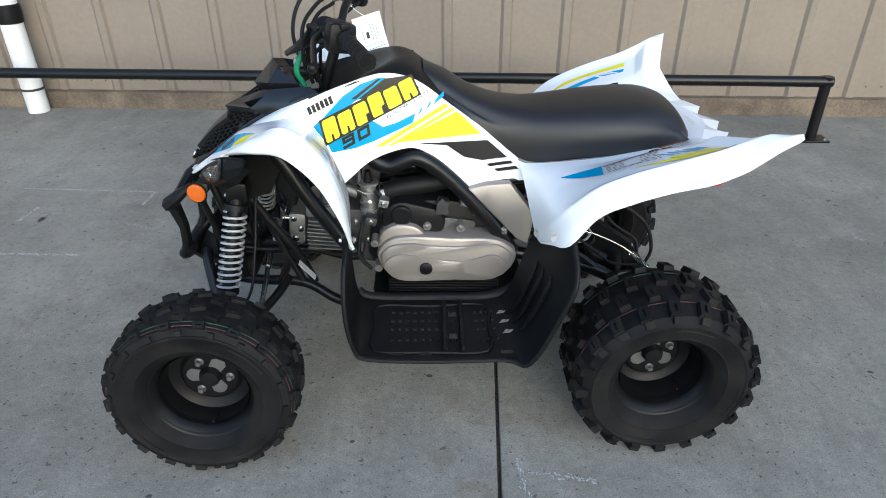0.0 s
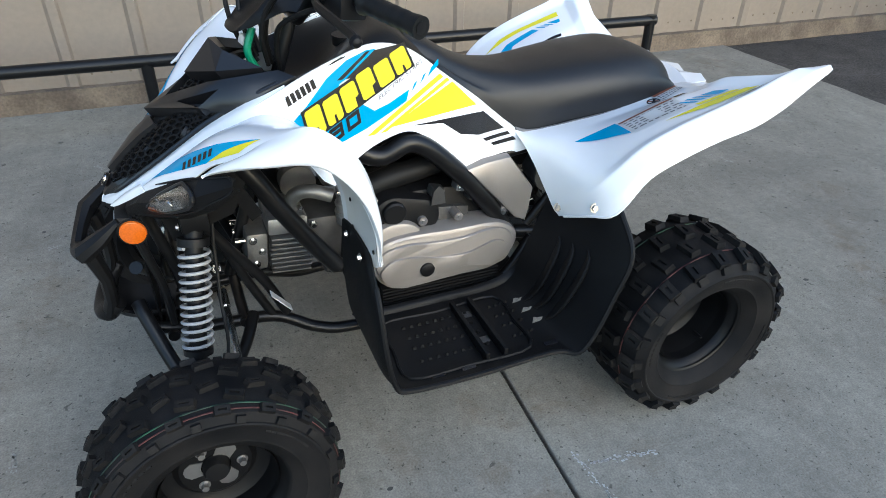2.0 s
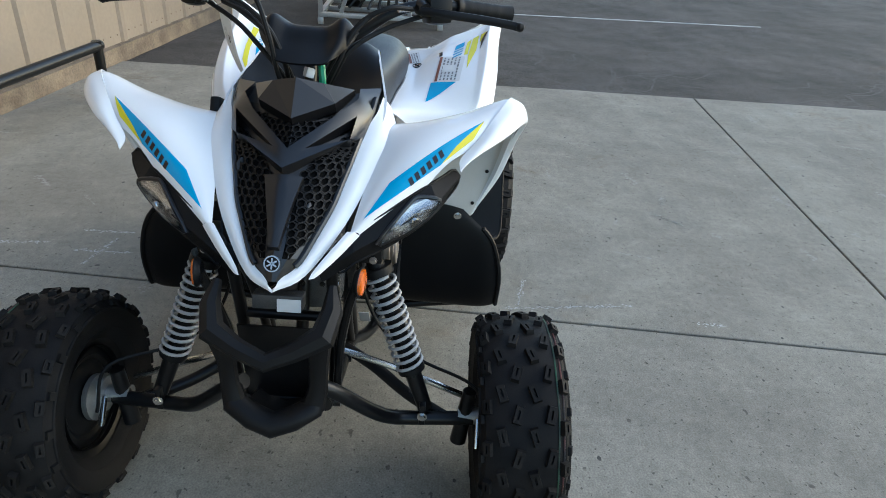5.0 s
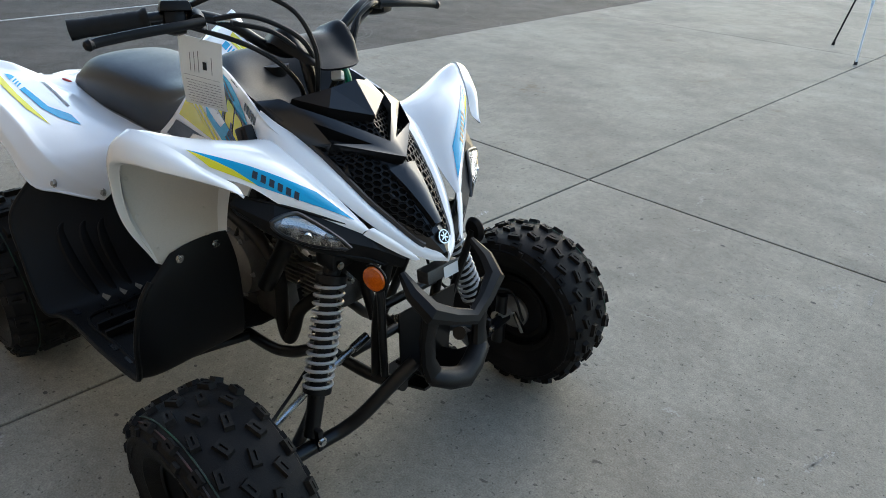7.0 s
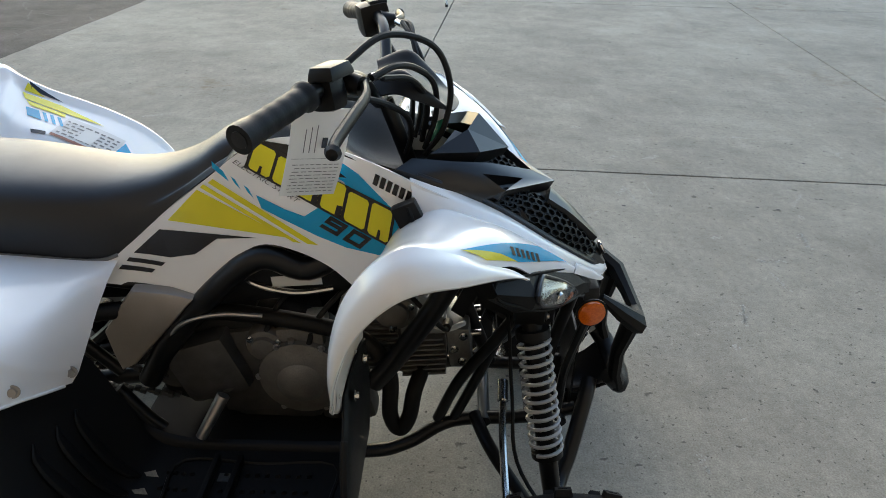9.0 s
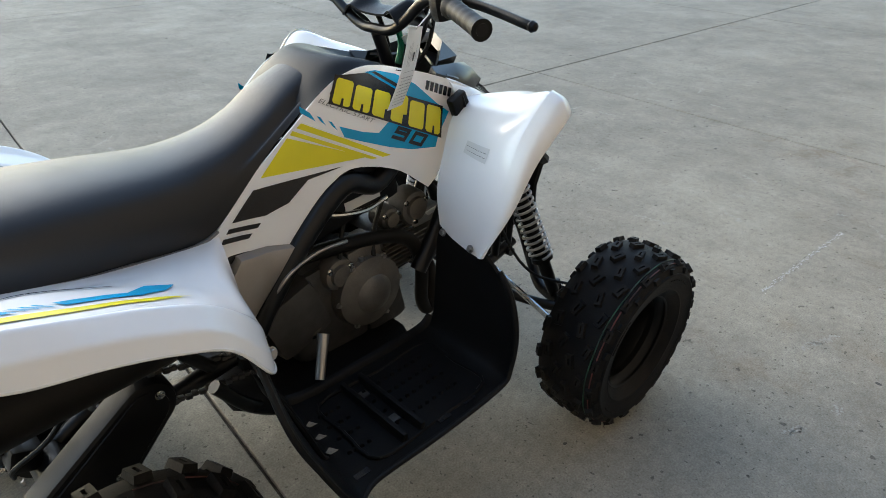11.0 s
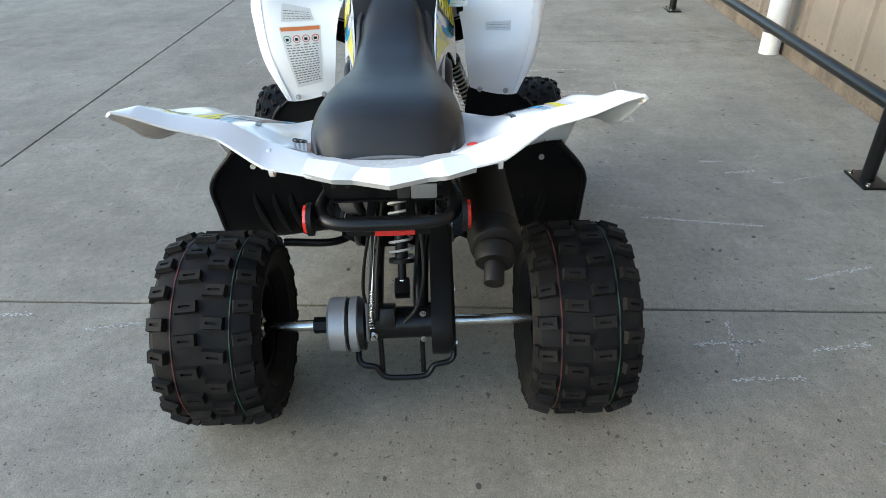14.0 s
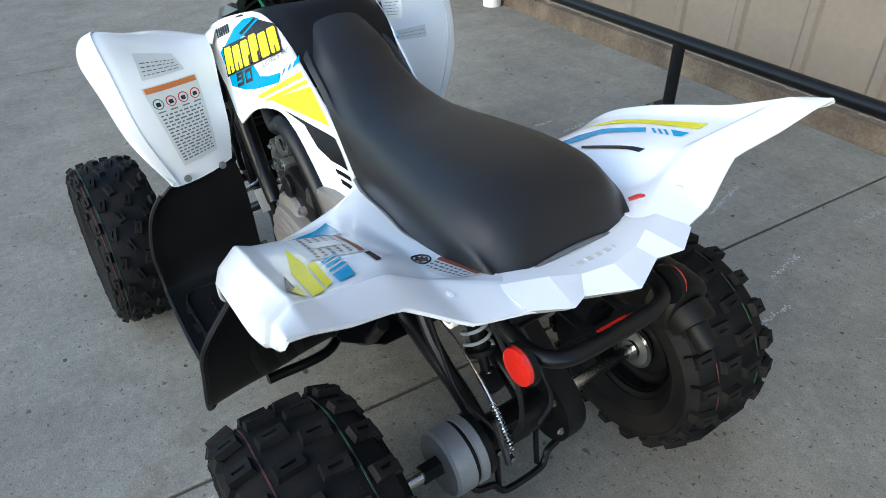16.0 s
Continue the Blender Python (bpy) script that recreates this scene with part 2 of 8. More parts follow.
def part(name, bm, mat, parent, label="", sharp=35.0):
    """One mesh object under a thing or a part."""
    ob = new(name, to_mesh(name, bm, mat, sharp))
    ob.parent = parent
    if parent.matrix_basis != Matrix.Identity(4):
        ob.matrix_parent_inverse = parent.matrix_basis.inverted()
    return tagged(ob, label)


def flip(bm):
    """The same mesh on the other side of the middle plane."""
    other = bm.copy()
    for v in other.verts:
        v.co.y = -v.co.y
    bmesh.ops.reverse_faces(other, faces=other.faces)
    return other


def pair(name, bm, mat, parent, label="", sharp=35.0):
    """Right part and its mirror image on the left."""
    left = flip(bm)
    return part(name, bm, mat, parent, label, sharp), part(name, left, mat, parent, label, sharp)


def curve_points(pts, n=6, closed=False):
    """Catmull-Rom through the points, n steps each."""
    p = [Vector(q) for q in pts]
    out, count = [], len(p)
    for i in range(count if closed else count - 1):
        if closed:
            a, b, c, d = p[i - 1], p[i], p[(i + 1) % count], p[(i + 2) % count]
        else:
            b, c = p[i], p[i + 1]
            a = p[i - 1] if i else b * 2 - c
            d = p[i + 2] if i + 2 < count else c * 2 - b
        for k in range(n):
            s = k / n
            out.append(0.5 * (2 * b + (c - a) * s + (2 * a - 5 * b + 4 * c - d) * s * s + (3 * b - a - 3 * c + d) * s ** 3))
    if not closed:
        out.append(p[-1])
    return out


def sweep(bm, line, r, seg=10, closed=False, squash=1.0, radii=None, up=None):
    """A tube along a line of points; squash flattens it along its second axis."""
    rings, side = [], None
    for i, p in enumerate(line):
        a = line[i - 1] if i or closed else p
        b = line[(i + 1) % len(line)] if i + 1 < len(line) or closed else p
        d = (b - a).normalized()
        if side is None:
            ref = Vector(up) if up else (Vector((0, 0, 1)) if abs(d.z) < 0.9 else Vector((1, 0, 0)))
            side = d.cross(ref).normalized()
        side = (side - d * side.dot(d)).normalized()
        top = d.cross(side)
        rr = radii[i] if radii else r
        rings.append([bm.verts.new(p + side * math.cos(2 * math.pi * k / seg) * rr + top * math.sin(2 * math.pi * k / seg) * rr * squash)
                      for k in range(seg)])
    for i in range(len(rings) if closed else len(rings) - 1):
        a, b = rings[i], rings[(i + 1) % len(rings)]
        for k in range(seg):
            bm.faces.new((a[k], a[(k + 1) % seg], b[(k + 1) % seg], b[k]))
    if not closed:
        bm.faces.new(rings[0][::-1])
        bm.faces.new(rings[-1])
    return bm


def tube(pts, r, n=6, seg=10, bm=None, **more):
    return sweep(bm or bmesh.new(), curve_points(pts, n, more.get("closed", False)) if n > 1 else [Vector(p) for p in pts], r, seg, **more)


def rod(a, b, r, r2=None, seg=12, bm=None):
    """A straight round bar from a to b, tapering to r2."""
    return sweep(bm or bmesh.new(), [Vector(a), Vector(b)], r, seg, radii=[r, r2 if r2 is not None else r])


def lathe(profile, seg=32, bm=None, m=None, closed=False, caps=True):
    """Turns a profile of (radius, along) about the local y axis."""
    bm = bm or bmesh.new()
    m = m or Matrix()
    rings = []
    for r, y in profile:
        rings.append([bm.verts.new(m @ Vector((r * math.cos(2 * math.pi * k / seg), y, r * math.sin(2 * math.pi * k / seg)))) for k in range(seg)])
    for i in range(len(rings) - (0 if closed else 1)):
        a, b = rings[i], rings[(i + 1) % len(rings)]
        for k in range(seg):
            bm.faces.new((a[k], a[(k + 1) % seg], b[(k + 1) % seg], b[k]))
    if caps and not closed:
        for ring, r in ((rings[0], profile[0][0]), (rings[-1], profile[-1][0])):
            if r > 1e-5:
                bm.faces.new(ring)
    return bm


def block(size, m=None, bevel=0.0, bm=None, taper=1.0):
    """A box of the given size about the origin of m, with rounded edges; taper scales its top."""
    bm = bm or bmesh.new()
    sx, sy, sz = (s / 2 for s in size)
    vs = []
    for z, k in ((-sz, 1.0), (sz, taper)):
        for x, y in ((-sx, -sy), (sx, -sy), (sx, sy), (-sx, sy)):
            vs.append(bm.verts.new((x * k, y * k, z)))
    fs = [bm.faces.new([vs[i] for i in q]) for q in ((3, 2, 1, 0), (4, 5, 6, 7), (0, 1, 5, 4), (1, 2, 6, 5), (2, 3, 7, 6), (3, 0, 4, 7))]
    made = vs
    if bevel:
        es = list({e for f in fs for e in f.edges})
        got = bmesh.ops.bevel(bm, geom=es, offset=bevel, segments=2, affect="EDGES", profile=0.6)
        made = list({v for f in got["faces"] for v in f.verts} | {v for v in vs if v.is_valid})
    if m is not None:
        bmesh.ops.transform(bm, matrix=m, verts=made)
    return bm


def inside(poly, x, y):
    hit = False
    for (x0, y0), (x1, y1) in zip(poly, poly[1:] + poly[:1]):
        if (y0 > y) != (y1 > y) and x < (x1 - x0) * (y - y0) / (y1 - y0) + x0:
            hit = not hit
    return hit


def solid(bm, thick):
    """Gives an open sheet a thickness, inwards from its faces' normals."""
    bm.normal_update()
    inner = {v: bm.verts.new(v.co - v.normal * thick) for v in bm.verts[:]}
    edges = [e for e in bm.edges if e.is_boundary]
    walls = [(e.link_loops[0].vert, e.link_loops[0].link_loop_next.vert) for e in edges]
    for f in bm.faces[:]:
        bm.faces.new([inner[v] for v in reversed(f.verts)])
    for a, b in walls:
        bm.faces.new((b, a, inner[a], inner[b]))
    return bm


def outward(bm, away):
    """Turns all faces of a sheet to look away from the point."""
    bmesh.ops.recalc_face_normals(bm, faces=bm.faces)
    bm.normal_update()
    away = Vector(away)
    if sum((f.calc_center_median() - away).normalized().dot(f.normal) * f.calc_area() for f in bm.faces) < 0:
        bmesh.ops.reverse_faces(bm, faces=bm.faces)
    return bm


def plate(outline, place, thick=0.0, step=0.03, bm=None, away=(0, 0, 0.3)):
    """A flat outline cut into a net of the given step, then laid by place((a, b)) into space and thickened."""
    work = bmesh.new()
    f = work.faces.new([work.verts.new((a, b, 0)) for a, b in outline])
    bmesh.ops.triangulate(work, faces=[f])
    lo = [min(p[k] for p in outline) for k in (0, 1)]
    hi = [max(p[k] for p in outline) for k in (0, 1)]
    for k in (0, 1):
        n = int((hi[k] - lo[k]) / step)
        for i in range(1, n + 1):
            co, no = [0, 0, 0], [0, 0, 0]
            co[k], no[k] = lo[k] + i * (hi[k] - lo[k]) / (n + 1), 1
            bmesh.ops.bisect_plane(work, geom=work.verts[:] + work.edges[:] + work.faces[:], plane_co=co, plane_no=no, dist=1e-6)
    for v in work.verts:
        v.co = place(v.co.x, v.co.y)
    if thick:
        solid(outward(work, away), thick)
    if bm is None:
        return work
    join(bm, work)
    return bm


def join(bm, more):
    """Adds a bmesh to another and frees it."""
    me = bpy.data.meshes.new("join")
    more.to_mesh(me)
    more.free()
    bm.from_mesh(me)
    bpy.data.meshes.remove(me)
    return bm


class Sheet:
    """A smooth sheet through a net of control points; a runs along the rows, b across them."""

    def __init__(self, rows):
        self.rows = [[Vector(p) for p in r] for r in rows]
        self.na, self.nb = len(rows) - 1, len(rows[0]) - 1

    @staticmethod
    def mid(p, s):
        n = len(p) - 1
        s = min(max(s, 0.0), n)
        i = min(int(s), n - 1)
        u = s - i
        b, c = p[i], p[i + 1]
        a = p[i - 1] if i else b * 2 - c
        d = p[i + 2] if i + 2 <= n else c * 2 - b
        return 0.5 * (2 * b + (c - a) * u + (2 * a - 5 * b + 4 * c - d) * u * u + (3 * b - a - 3 * c + d) * u ** 3)

    def at(self, a, b):
        return self.mid([self.mid(r, b) for r in self.rows], a)

    def normal(self, a, b):
        e = 0.02
        p = self.at(min(a + e, self.na), b) - self.at(max(a - e, 0), b)
        q = self.at(a, min(b + e, self.nb)) - self.at(a, max(b - e, 0))
        return p.cross(q).normalized()

    def mesh(self, fa=4, fb=4, thick=0.0, away=(0, 0, 0.3)):
        bm = bmesh.new()
        na, nb = self.na * fa, self.nb * fb
        vs = [[bm.verts.new(self.at(i / fa, j / fb)) for j in range(nb + 1)] for i in range(na + 1)]
        for i in range(na):
            for j in range(nb):
                bm.faces.new((vs[i][j], vs[i + 1][j], vs[i + 1][j + 1], vs[i][j + 1]))
        if thick:
            solid(outward(bm, away), thick)
        return bm

    def over(self, off):
        """Places (a, b) that lie off metres above the sheet."""
        return lambda a, b: self.at(a, b) + self.normal(a, b) * off


class Facet(Sheet):
    """A sheet of flat facets between its control points."""

    @staticmethod
    def mid(p, s):
        n = len(p) - 1
        s = min(max(s, 0.0), n)
        i = min(int(s), n - 1)
        return p[i].lerp(p[i + 1], s - i)


def words(text, size, place, slant=0.0, bold=0.0):
    """Raised lettering in the built-in font, laid by place(x, y)."""
    cu = bpy.data.curves.new("words", "FONT")
    cu.body, cu.size, cu.shear, cu.offset = text, size, slant, bold
    ob = new("words", cu)
    me = bpy.data.meshes.new_from_object(ob.evaluated_get(bpy.context.evaluated_depsgraph_get()))
    bpy.data.objects.remove(ob)
    bpy.data.curves.remove(cu)
    bm = bmesh.new()
    bm.from_mesh(me)
    bpy.data.meshes.remove(me)
    for v in bm.verts:
        v.co = place(v.co.x, v.co.y)
    return bm


def coil(a, b, r, wire, turns, seg=6):
    """A coil spring from a to b."""
    a, b = Vector(a), Vector(b)
    d = (b - a).normalized()
    u = d.orthogonal().normalized()
    w = d.cross(u)
    steps = int(turns * 14)
    line = [a.lerp(b, i / steps) + (u * math.cos(2 * math.pi * turns * i / steps) + w * math.sin(2 * math.pi * turns * i / steps)) * r for i in range(steps + 1)]
    return sweep(bmesh.new(), line, wire, seg)


def bolt(p, n, r=0.007, h=0.005, bm=None):
    """A hexagon head with a washer at p, facing n."""
    p, n = Vector(p), Vector(n).normalized()
    bm = rod(p, p + n * 0.0015, r * 1.45, seg=14, bm=bm)
    return rod(p + n * 0.0015, p + n * h, r, r * 0.92, seg=6, bm=bm)


# ---------------------------------------------------------------- ground
def quad_prism(corners, z0, z1, bm=None, bevel=0.0):
    bm = bm or bmesh.new()
    lo = [bm.verts.new((x, y, z0)) for x, y in corners]
    hi = [bm.verts.new((x, y, z1)) for x, y in corners]
    n = len(corners)
    top = bm.faces.new(hi)
    bm.faces.new(lo[::-1])
    for i in range(n):
        bm.faces.new((lo[i], lo[(i + 1) % n], hi[(i + 1) % n], hi[i]))
    if bevel:
        bmesh.ops.bevel(bm, geom=list(top.edges), offset=bevel, segments=2, affect="EDGES", profile=0.5)
    return bm


ground = tagged(new("ground", to_mesh("ground", quad_prism([(-900, -900), (900, -900), (900, 900), (-900, 900)], -0.5, -0.014), ASPHALT)),
                "dark weathered asphalt lot reaching to the horizon", "ground", kind="structure")

WALL_TILT = -0.060


def wall_y(x):
    return 2.11 + WALL_TILT * x


def rail_y(x):
    return 1.725 - 0.066 * x


def joint_point(xa, yb):
    """Where two slab joints cross."""
    y = yb
    for _ in range(4):
        x = xa + 0.064 * (y + 1.8)
        y = yb - 0.04 * x
    return x, y


pavement = tagged(new("pavement"), "grey concrete apron of large slabs with dark joints", "pavement", kind="structure")

# ---------------------------------------------------------------- building
wall = tagged(new("wall_north"), "tan ribbed metal wall of a shop building on a stained concrete base", "wall", kind="structure")
X0, X1 = -15.0, 15.0
bm = quad_prism([(X0, wall_y(X0) + 0.03), (X1, wall_y(X1) + 0.03), (X1, wall_y(X1) + 0.33), (X0, wall_y(X0) + 0.33)], 0.085, 4.6)
part("panel", bm, TAN, wall, "tan painted metal cladding")
bm = bmesh.new()
n = 240
front = []
for i in range(n + 1):
    x = X0 + (X1 - X0) * i / n
    jag = noise.noise((x * 3.1, 0, 0)) * 0.012
    low = noise.noise((x * 2.3, 5, 0)) * 0.02
    front.append([bm.verts.new((x, wall_y(x) - 0.02 + jag * d, z)) for d, z in ((1.2, -0.01), (1.0, 0.03 + low), (0.5, 0.085 + low), (0.0, 0.098))]
                 + [bm.verts.new((x, wall_y(x) + 0.06, 0.098)), bm.verts.new((x, wall_y(x) + 0.06, -0.01))])
for a, b in zip(front, front[1:]):
    for k in range(6):
        bm.faces.new((a[k], b[k], b[(k + 1) % 6], a[(k + 1) % 6]))
bm.faces.new(front[0])
bm.faces.new(front[-1][::-1])
part("foundation", bm, FOUND, wall, "rough stained concrete footing")
rib_mesh = None
for i in range(-45, 47):
    x = -0.235 + 0.3235 * i
    if not X0 < x < X1:
        continue
    if rib_mesh is None:
        bm = bmesh.new()
        prof = ((-0.040, 0.0), (-0.022, -0.017), (0.016, -0.020), (0.026, 0.0))
        lo = [bm.verts.new((px, py, 0.0)) for px, py in prof]
        hi = [bm.verts.new((px, py, 4.5)) for px, py in prof]
        for k in range(3):
            bm.faces.new((lo[k], lo[k + 1], hi[k + 1], hi[k]))
        bm.faces.new(lo)
        bm.faces.new(hi[::-1])
        rib_mesh = to_mesh("rib", bm, TAN, 20)
    rib = new("rib", rib_mesh)
    rib.parent = wall
    rib.matrix_basis = pose(x, wall_y(x) + 0.031, 0.10, 0, 0, math.degrees(math.atan(WALL_TILT)))
bm = bmesh.new()
for i in range(-45, 47):
    x = -0.235 + 0.3235 * i
    for dx in (0.08, 0.165, 0.25):
        if X0 < x < X1 - 0.4:
            bolt((x + dx, wall_y(x + dx) + 0.03, 0.155 + 0.004 * math.sin(x * 9)), (0, -1, 0), 0.0038, 0.004, bm)
part("screw_row", bm, FOUND, wall, "row of small dark cladding screws")
# Unseen roof, added above the tall wall to block sky from this side.
bm = quad_prism([(X0 - 0.4, wall_y(X0) - 0.45), (X1 + 0.4, wall_y(X1) - 0.45), (X1 + 0.4, wall_y(X1) + 9), (X0 - 0.4, wall_y(X0) + 9)], 4.6, 4.75)
tagged(new("roof", to_mesh("roof", bm, TAN)), "unseen flat tan roof, added to block sky", "roof", kind="structure")

# downpipe at the wall
downpipe = tagged(new("downpipe"), "white plastic downpipe standing at the tan wall with a black band", "downpipe")
px, py = -2.31, wall_y(-2.31) - 0.085
part("pipe", lathe([(0.058, 0.0), (0.058, 4.4), (0.052, 4.4), (0.052, 0.0)], 24, m=pose(px, py, 0.002, 90)), PVC, downpipe)
part("coupling", lathe([(0.058, 0), (0.064, 0.002), (0.064, 0.012), (0.058, 0.014)], 24, m=pose(px, py, 0.13, 90)), ALU_DARK, downpipe, "thin dark seam ring")
part("clamp_band", lathe([(0.0585, 0), (0.066, 0.004), (0.068, 0.05), (0.066, 0.096), (0.0585, 0.10)], 24, m=pose(px, py, 0.50, 90)), SATIN, downpipe, "black rubber clamp band")

# low parking rail
rail = tagged(new("parking_rail"), "black painted steel pipe rail on short posts beside the wall", "rail")
ends = (-3.56, 1.985)
ra, rb = (Vector((x, rail_y(x), 0.305)) for x in ends)
bm = tube([ra, rb], 0.027, 1, 16)
part("top_pipe", bm, STEEL, rail, "scuffed black pipe")
for x in (-3.535, -0.545, 1.958):
    y = rail_y(x)
    post = part("post", rod((x, y, 0.008), (x, y, 0.30 if x < 1.9 else 0.331), 0.026, seg=16), STEEL, rail)
    ang = math.degrees(math.atan(-0.066))
    part("base_plate", block((0.16, 0.10, 0.010), pose(x, y, 0.006, 0, 0, ang), 0.002), STEEL, post)
    for dx in (-0.06, 0.06):
        part("anchor_bolt", bolt((x + dx, y - 0.03, 0.011), (0, 0, 1), 0.008, 0.012), CHROME, post)

# ---------------------------------------------------------------- quad bike
quad_bike = tagged(new("quad_bike"), "white and black quad bike with blue and yellow decals, on concrete", "quad bike")
# it stands a touch askew to the wall and leans a little to the left on its springs
STANCE = pose(-0.53, 0, 0.21) @ Matrix.Rotation(0.0085, 4, "Z") @ Matrix.Rotation(0.006, 4, "X") @ pose(0.53, 0, -0.21)


# wheels
def tyre_profile(R, w, rim):
    """Half of a low balloon section, mirrored: (radius, along)."""
    h = w / 2
    half = [(rim, h * 0.70), (rim + 0.012, h * 0.84), (rim + 0.020, h * 0.90), (rim + 0.0225, h * 0.925), (rim + 0.025, h * 0.925), (rim + 0.0275, h * 0.925), (rim + 0.040, h * 0.975), (rim + 0.058, h * 1.0), (rim + 0.060, h * 1.02), (rim + 0.0625, h * 1.02), (rim + 0.0645, h * 1.0), (R - 0.030, h * 0.965), (R - 0.016, h * 0.88),
            (R - 0.009, h * 0.70), (R - 0.005, h * 0.40), (R - 0.004, 0.0)]
    return half + [(r, -y) for r, y in half[-2::-1]]


def knob(bm, R, y, ang, lx, ly, h, turn, tilt=0.0, slot=True):
    """A tread knob with a sipe, standing on the casing at radius R."""
    m = Matrix.Rotation(-ang, 4, "Y") @ Matrix.Translation((R, y, 0)) @ Matrix.Rotation(tilt, 4, "Z") @ Matrix.Rotation(radians(turn), 4, "X")
    a, b = lx / 2, ly / 2
    base = [bm.verts.new(m @ Vector((-0.004, q * b * 1.12, p * a * 1.12))) for p, q in ((-1, -1), (1, -1), (1, 1), (-1, 1))]
    top = [bm.verts.new(m @ Vector((h, q * b, p * a))) for p, q in ((-1, -1), (1, -1), (1, 1), (-1, 1))]
    for k in range(4):
        bm.faces.new((base[k], base[(k + 1) % 4], top[(k + 1) % 4], top[k]))
    if not slot:
        bm.faces.new(top)
        return
    rim = [bm.verts.new(m @ Vector((h, q * b * (0.56 if ly > lx else 0.24), p * a * (0.24 if ly > lx else 0.56)))) for p, q in ((-1, -1), (1, -1), (1, 1), (-1, 1))]
    pit = [bm.verts.new(m @ Vector((h - 0.005, q * b * (0.52 if ly > lx else 0.18), p * a * (0.18 if ly > lx else 0.52)))) for p, q in ((-1, -1), (1, -1), (1, 1), (-1, 1))]
    for k in range(4):
        j = (k + 1) % 4
        bm.faces.new((top[k], top[j], rim[j], rim[k]))
        bm.faces.new((rim[k], rim[j], pit[j], pit[k]))
    bm.faces.new(pit)


def build_wheel(name, R, w, rim, front):
    """A wheel with its axis along y and its outer face towards +y; the rim carries the other parts."""
    h = w / 2
    lip = h * 0.66
    D = 0.024
    inner = [(0.030, -0.02 - D), (0.060, -0.02 - D), (0.075, -0.012 - D), (0.084, -0.03 - D * 0.5), (rim - 0.016, -0.035), (rim - 0.016, -lip + 0.012), (rim + 0.004, -lip), (rim + 0.006, -lip - 0.004),
             (rim - 0.001, -lip - 0.002), (rim - 0.020, -lip + 0.010), (rim - 0.020, -0.03)]
    outer = [(0.026, 0.002 - D), (0.062, 0.002 - D), (0.072, -0.006 - D), (0.080, -0.004 - D), (rim - 0.026, 0.004 - D), (rim - 0.023, 0.010), (rim - 0.018, lip - 0.022), (rim - 0.012, lip - 0.014), (rim - 0.004, lip - 0.004),
             (rim + 0.005, lip), (rim + 0.007, lip + 0.004), (rim + 0.001, lip + 0.006), (rim - 0.008, lip)]
    bm = lathe(outer, 48, caps=False)
    lathe(inner, 48, bm, caps=False)
    lathe([(rim - 0.019, -lip), (rim - 0.021, lip - 0.02)], 48, bm, caps=False)
    wheel = new(name, to_mesh("wheel_rim", bm, RIM))
    bm = lathe(tyre_profile(R - 0.006, w, rim - 0.004), 64, caps=False)
    t = new("tyre", to_mesh("tyre", bm, RUBBER))
    t.parent = wheel
    bm = bmesh.new()
    n = 18 if front else 20
    for i in range(n):
        ang = 2 * math.pi * i / n
        step = 2 * math.pi / n
        rc = R - 0.008
        if front:
            for s in (-1, 1):
                knob(bm, rc, s * 0.015, ang + (0.5 * step if s > 0 else 0), 0.029, 0.0145, 0.0065, 17 * s)
                knob(bm, rc - 0.002, s * 0.042, ang + (0 if s > 0 else 0.5 * step), 0.029, 0.0145, 0.0065, -14 * s, s * 0.12)
                knob(bm, rc - 0.008, s * h * 0.84, ang + (0.5 * step if s > 0 else 0) + 0.2 * step, 0.023, 0.014, 0.0055, 0, s * 0.60)
                knob(bm, R - 0.030, s * h * 0.955, ang + 0.1 * s * step, 0.014, 0.011, 0.0042, 0, s * 1.2, False)
        else:
            for s in (-1, 1):
                knob(bm, rc, s * 0.027, ang + (0.5 * step if s > 0 else 0), 0.023, 0.042, 0.0095, 4 * s)
                knob(bm, rc - 0.004, s * h * 0.77, ang + (0 if s > 0 else 0.5 * step), 0.024, 0.036, 0.0085, -4 * s, s * 0.30)
                knob(bm, R - 0.026, s * h * 0.95, ang + (0 if s > 0 else 0.5 * step) + 0.05 * step, 0.020, 0.016, 0.0050, 0, s * 1.1, False)
    tr = new("tread", to_mesh("tread", bm, TREAD, 25))
    tr.parent = wheel
    bm = bmesh.new()
    for first, count, gap in ((0.3, 7, 0.085), (2.0, 9, 0.060), (3.6, 7, 0.085), (5.1, 8, 0.060)):
        for k in range(count):
            block((0.0014, 0.0024, 0.009), Matrix.Rotation(first + gap * k, 4, "Y") @ Matrix.Translation((rim + 0.046, h * 0.985, 0.0)) @ Matrix.Rotation(-0.35, 4, "Z") @ Matrix.Scale(3.0, 4, (1, 0, 0)), 0.0, bm)
    marks = tagged(new("sidewall_marks", to_mesh("sidewall_marks", bm, RUBBER)), "raised black marks on the sidewall", kind="stuff")
    marks.parent = wheel
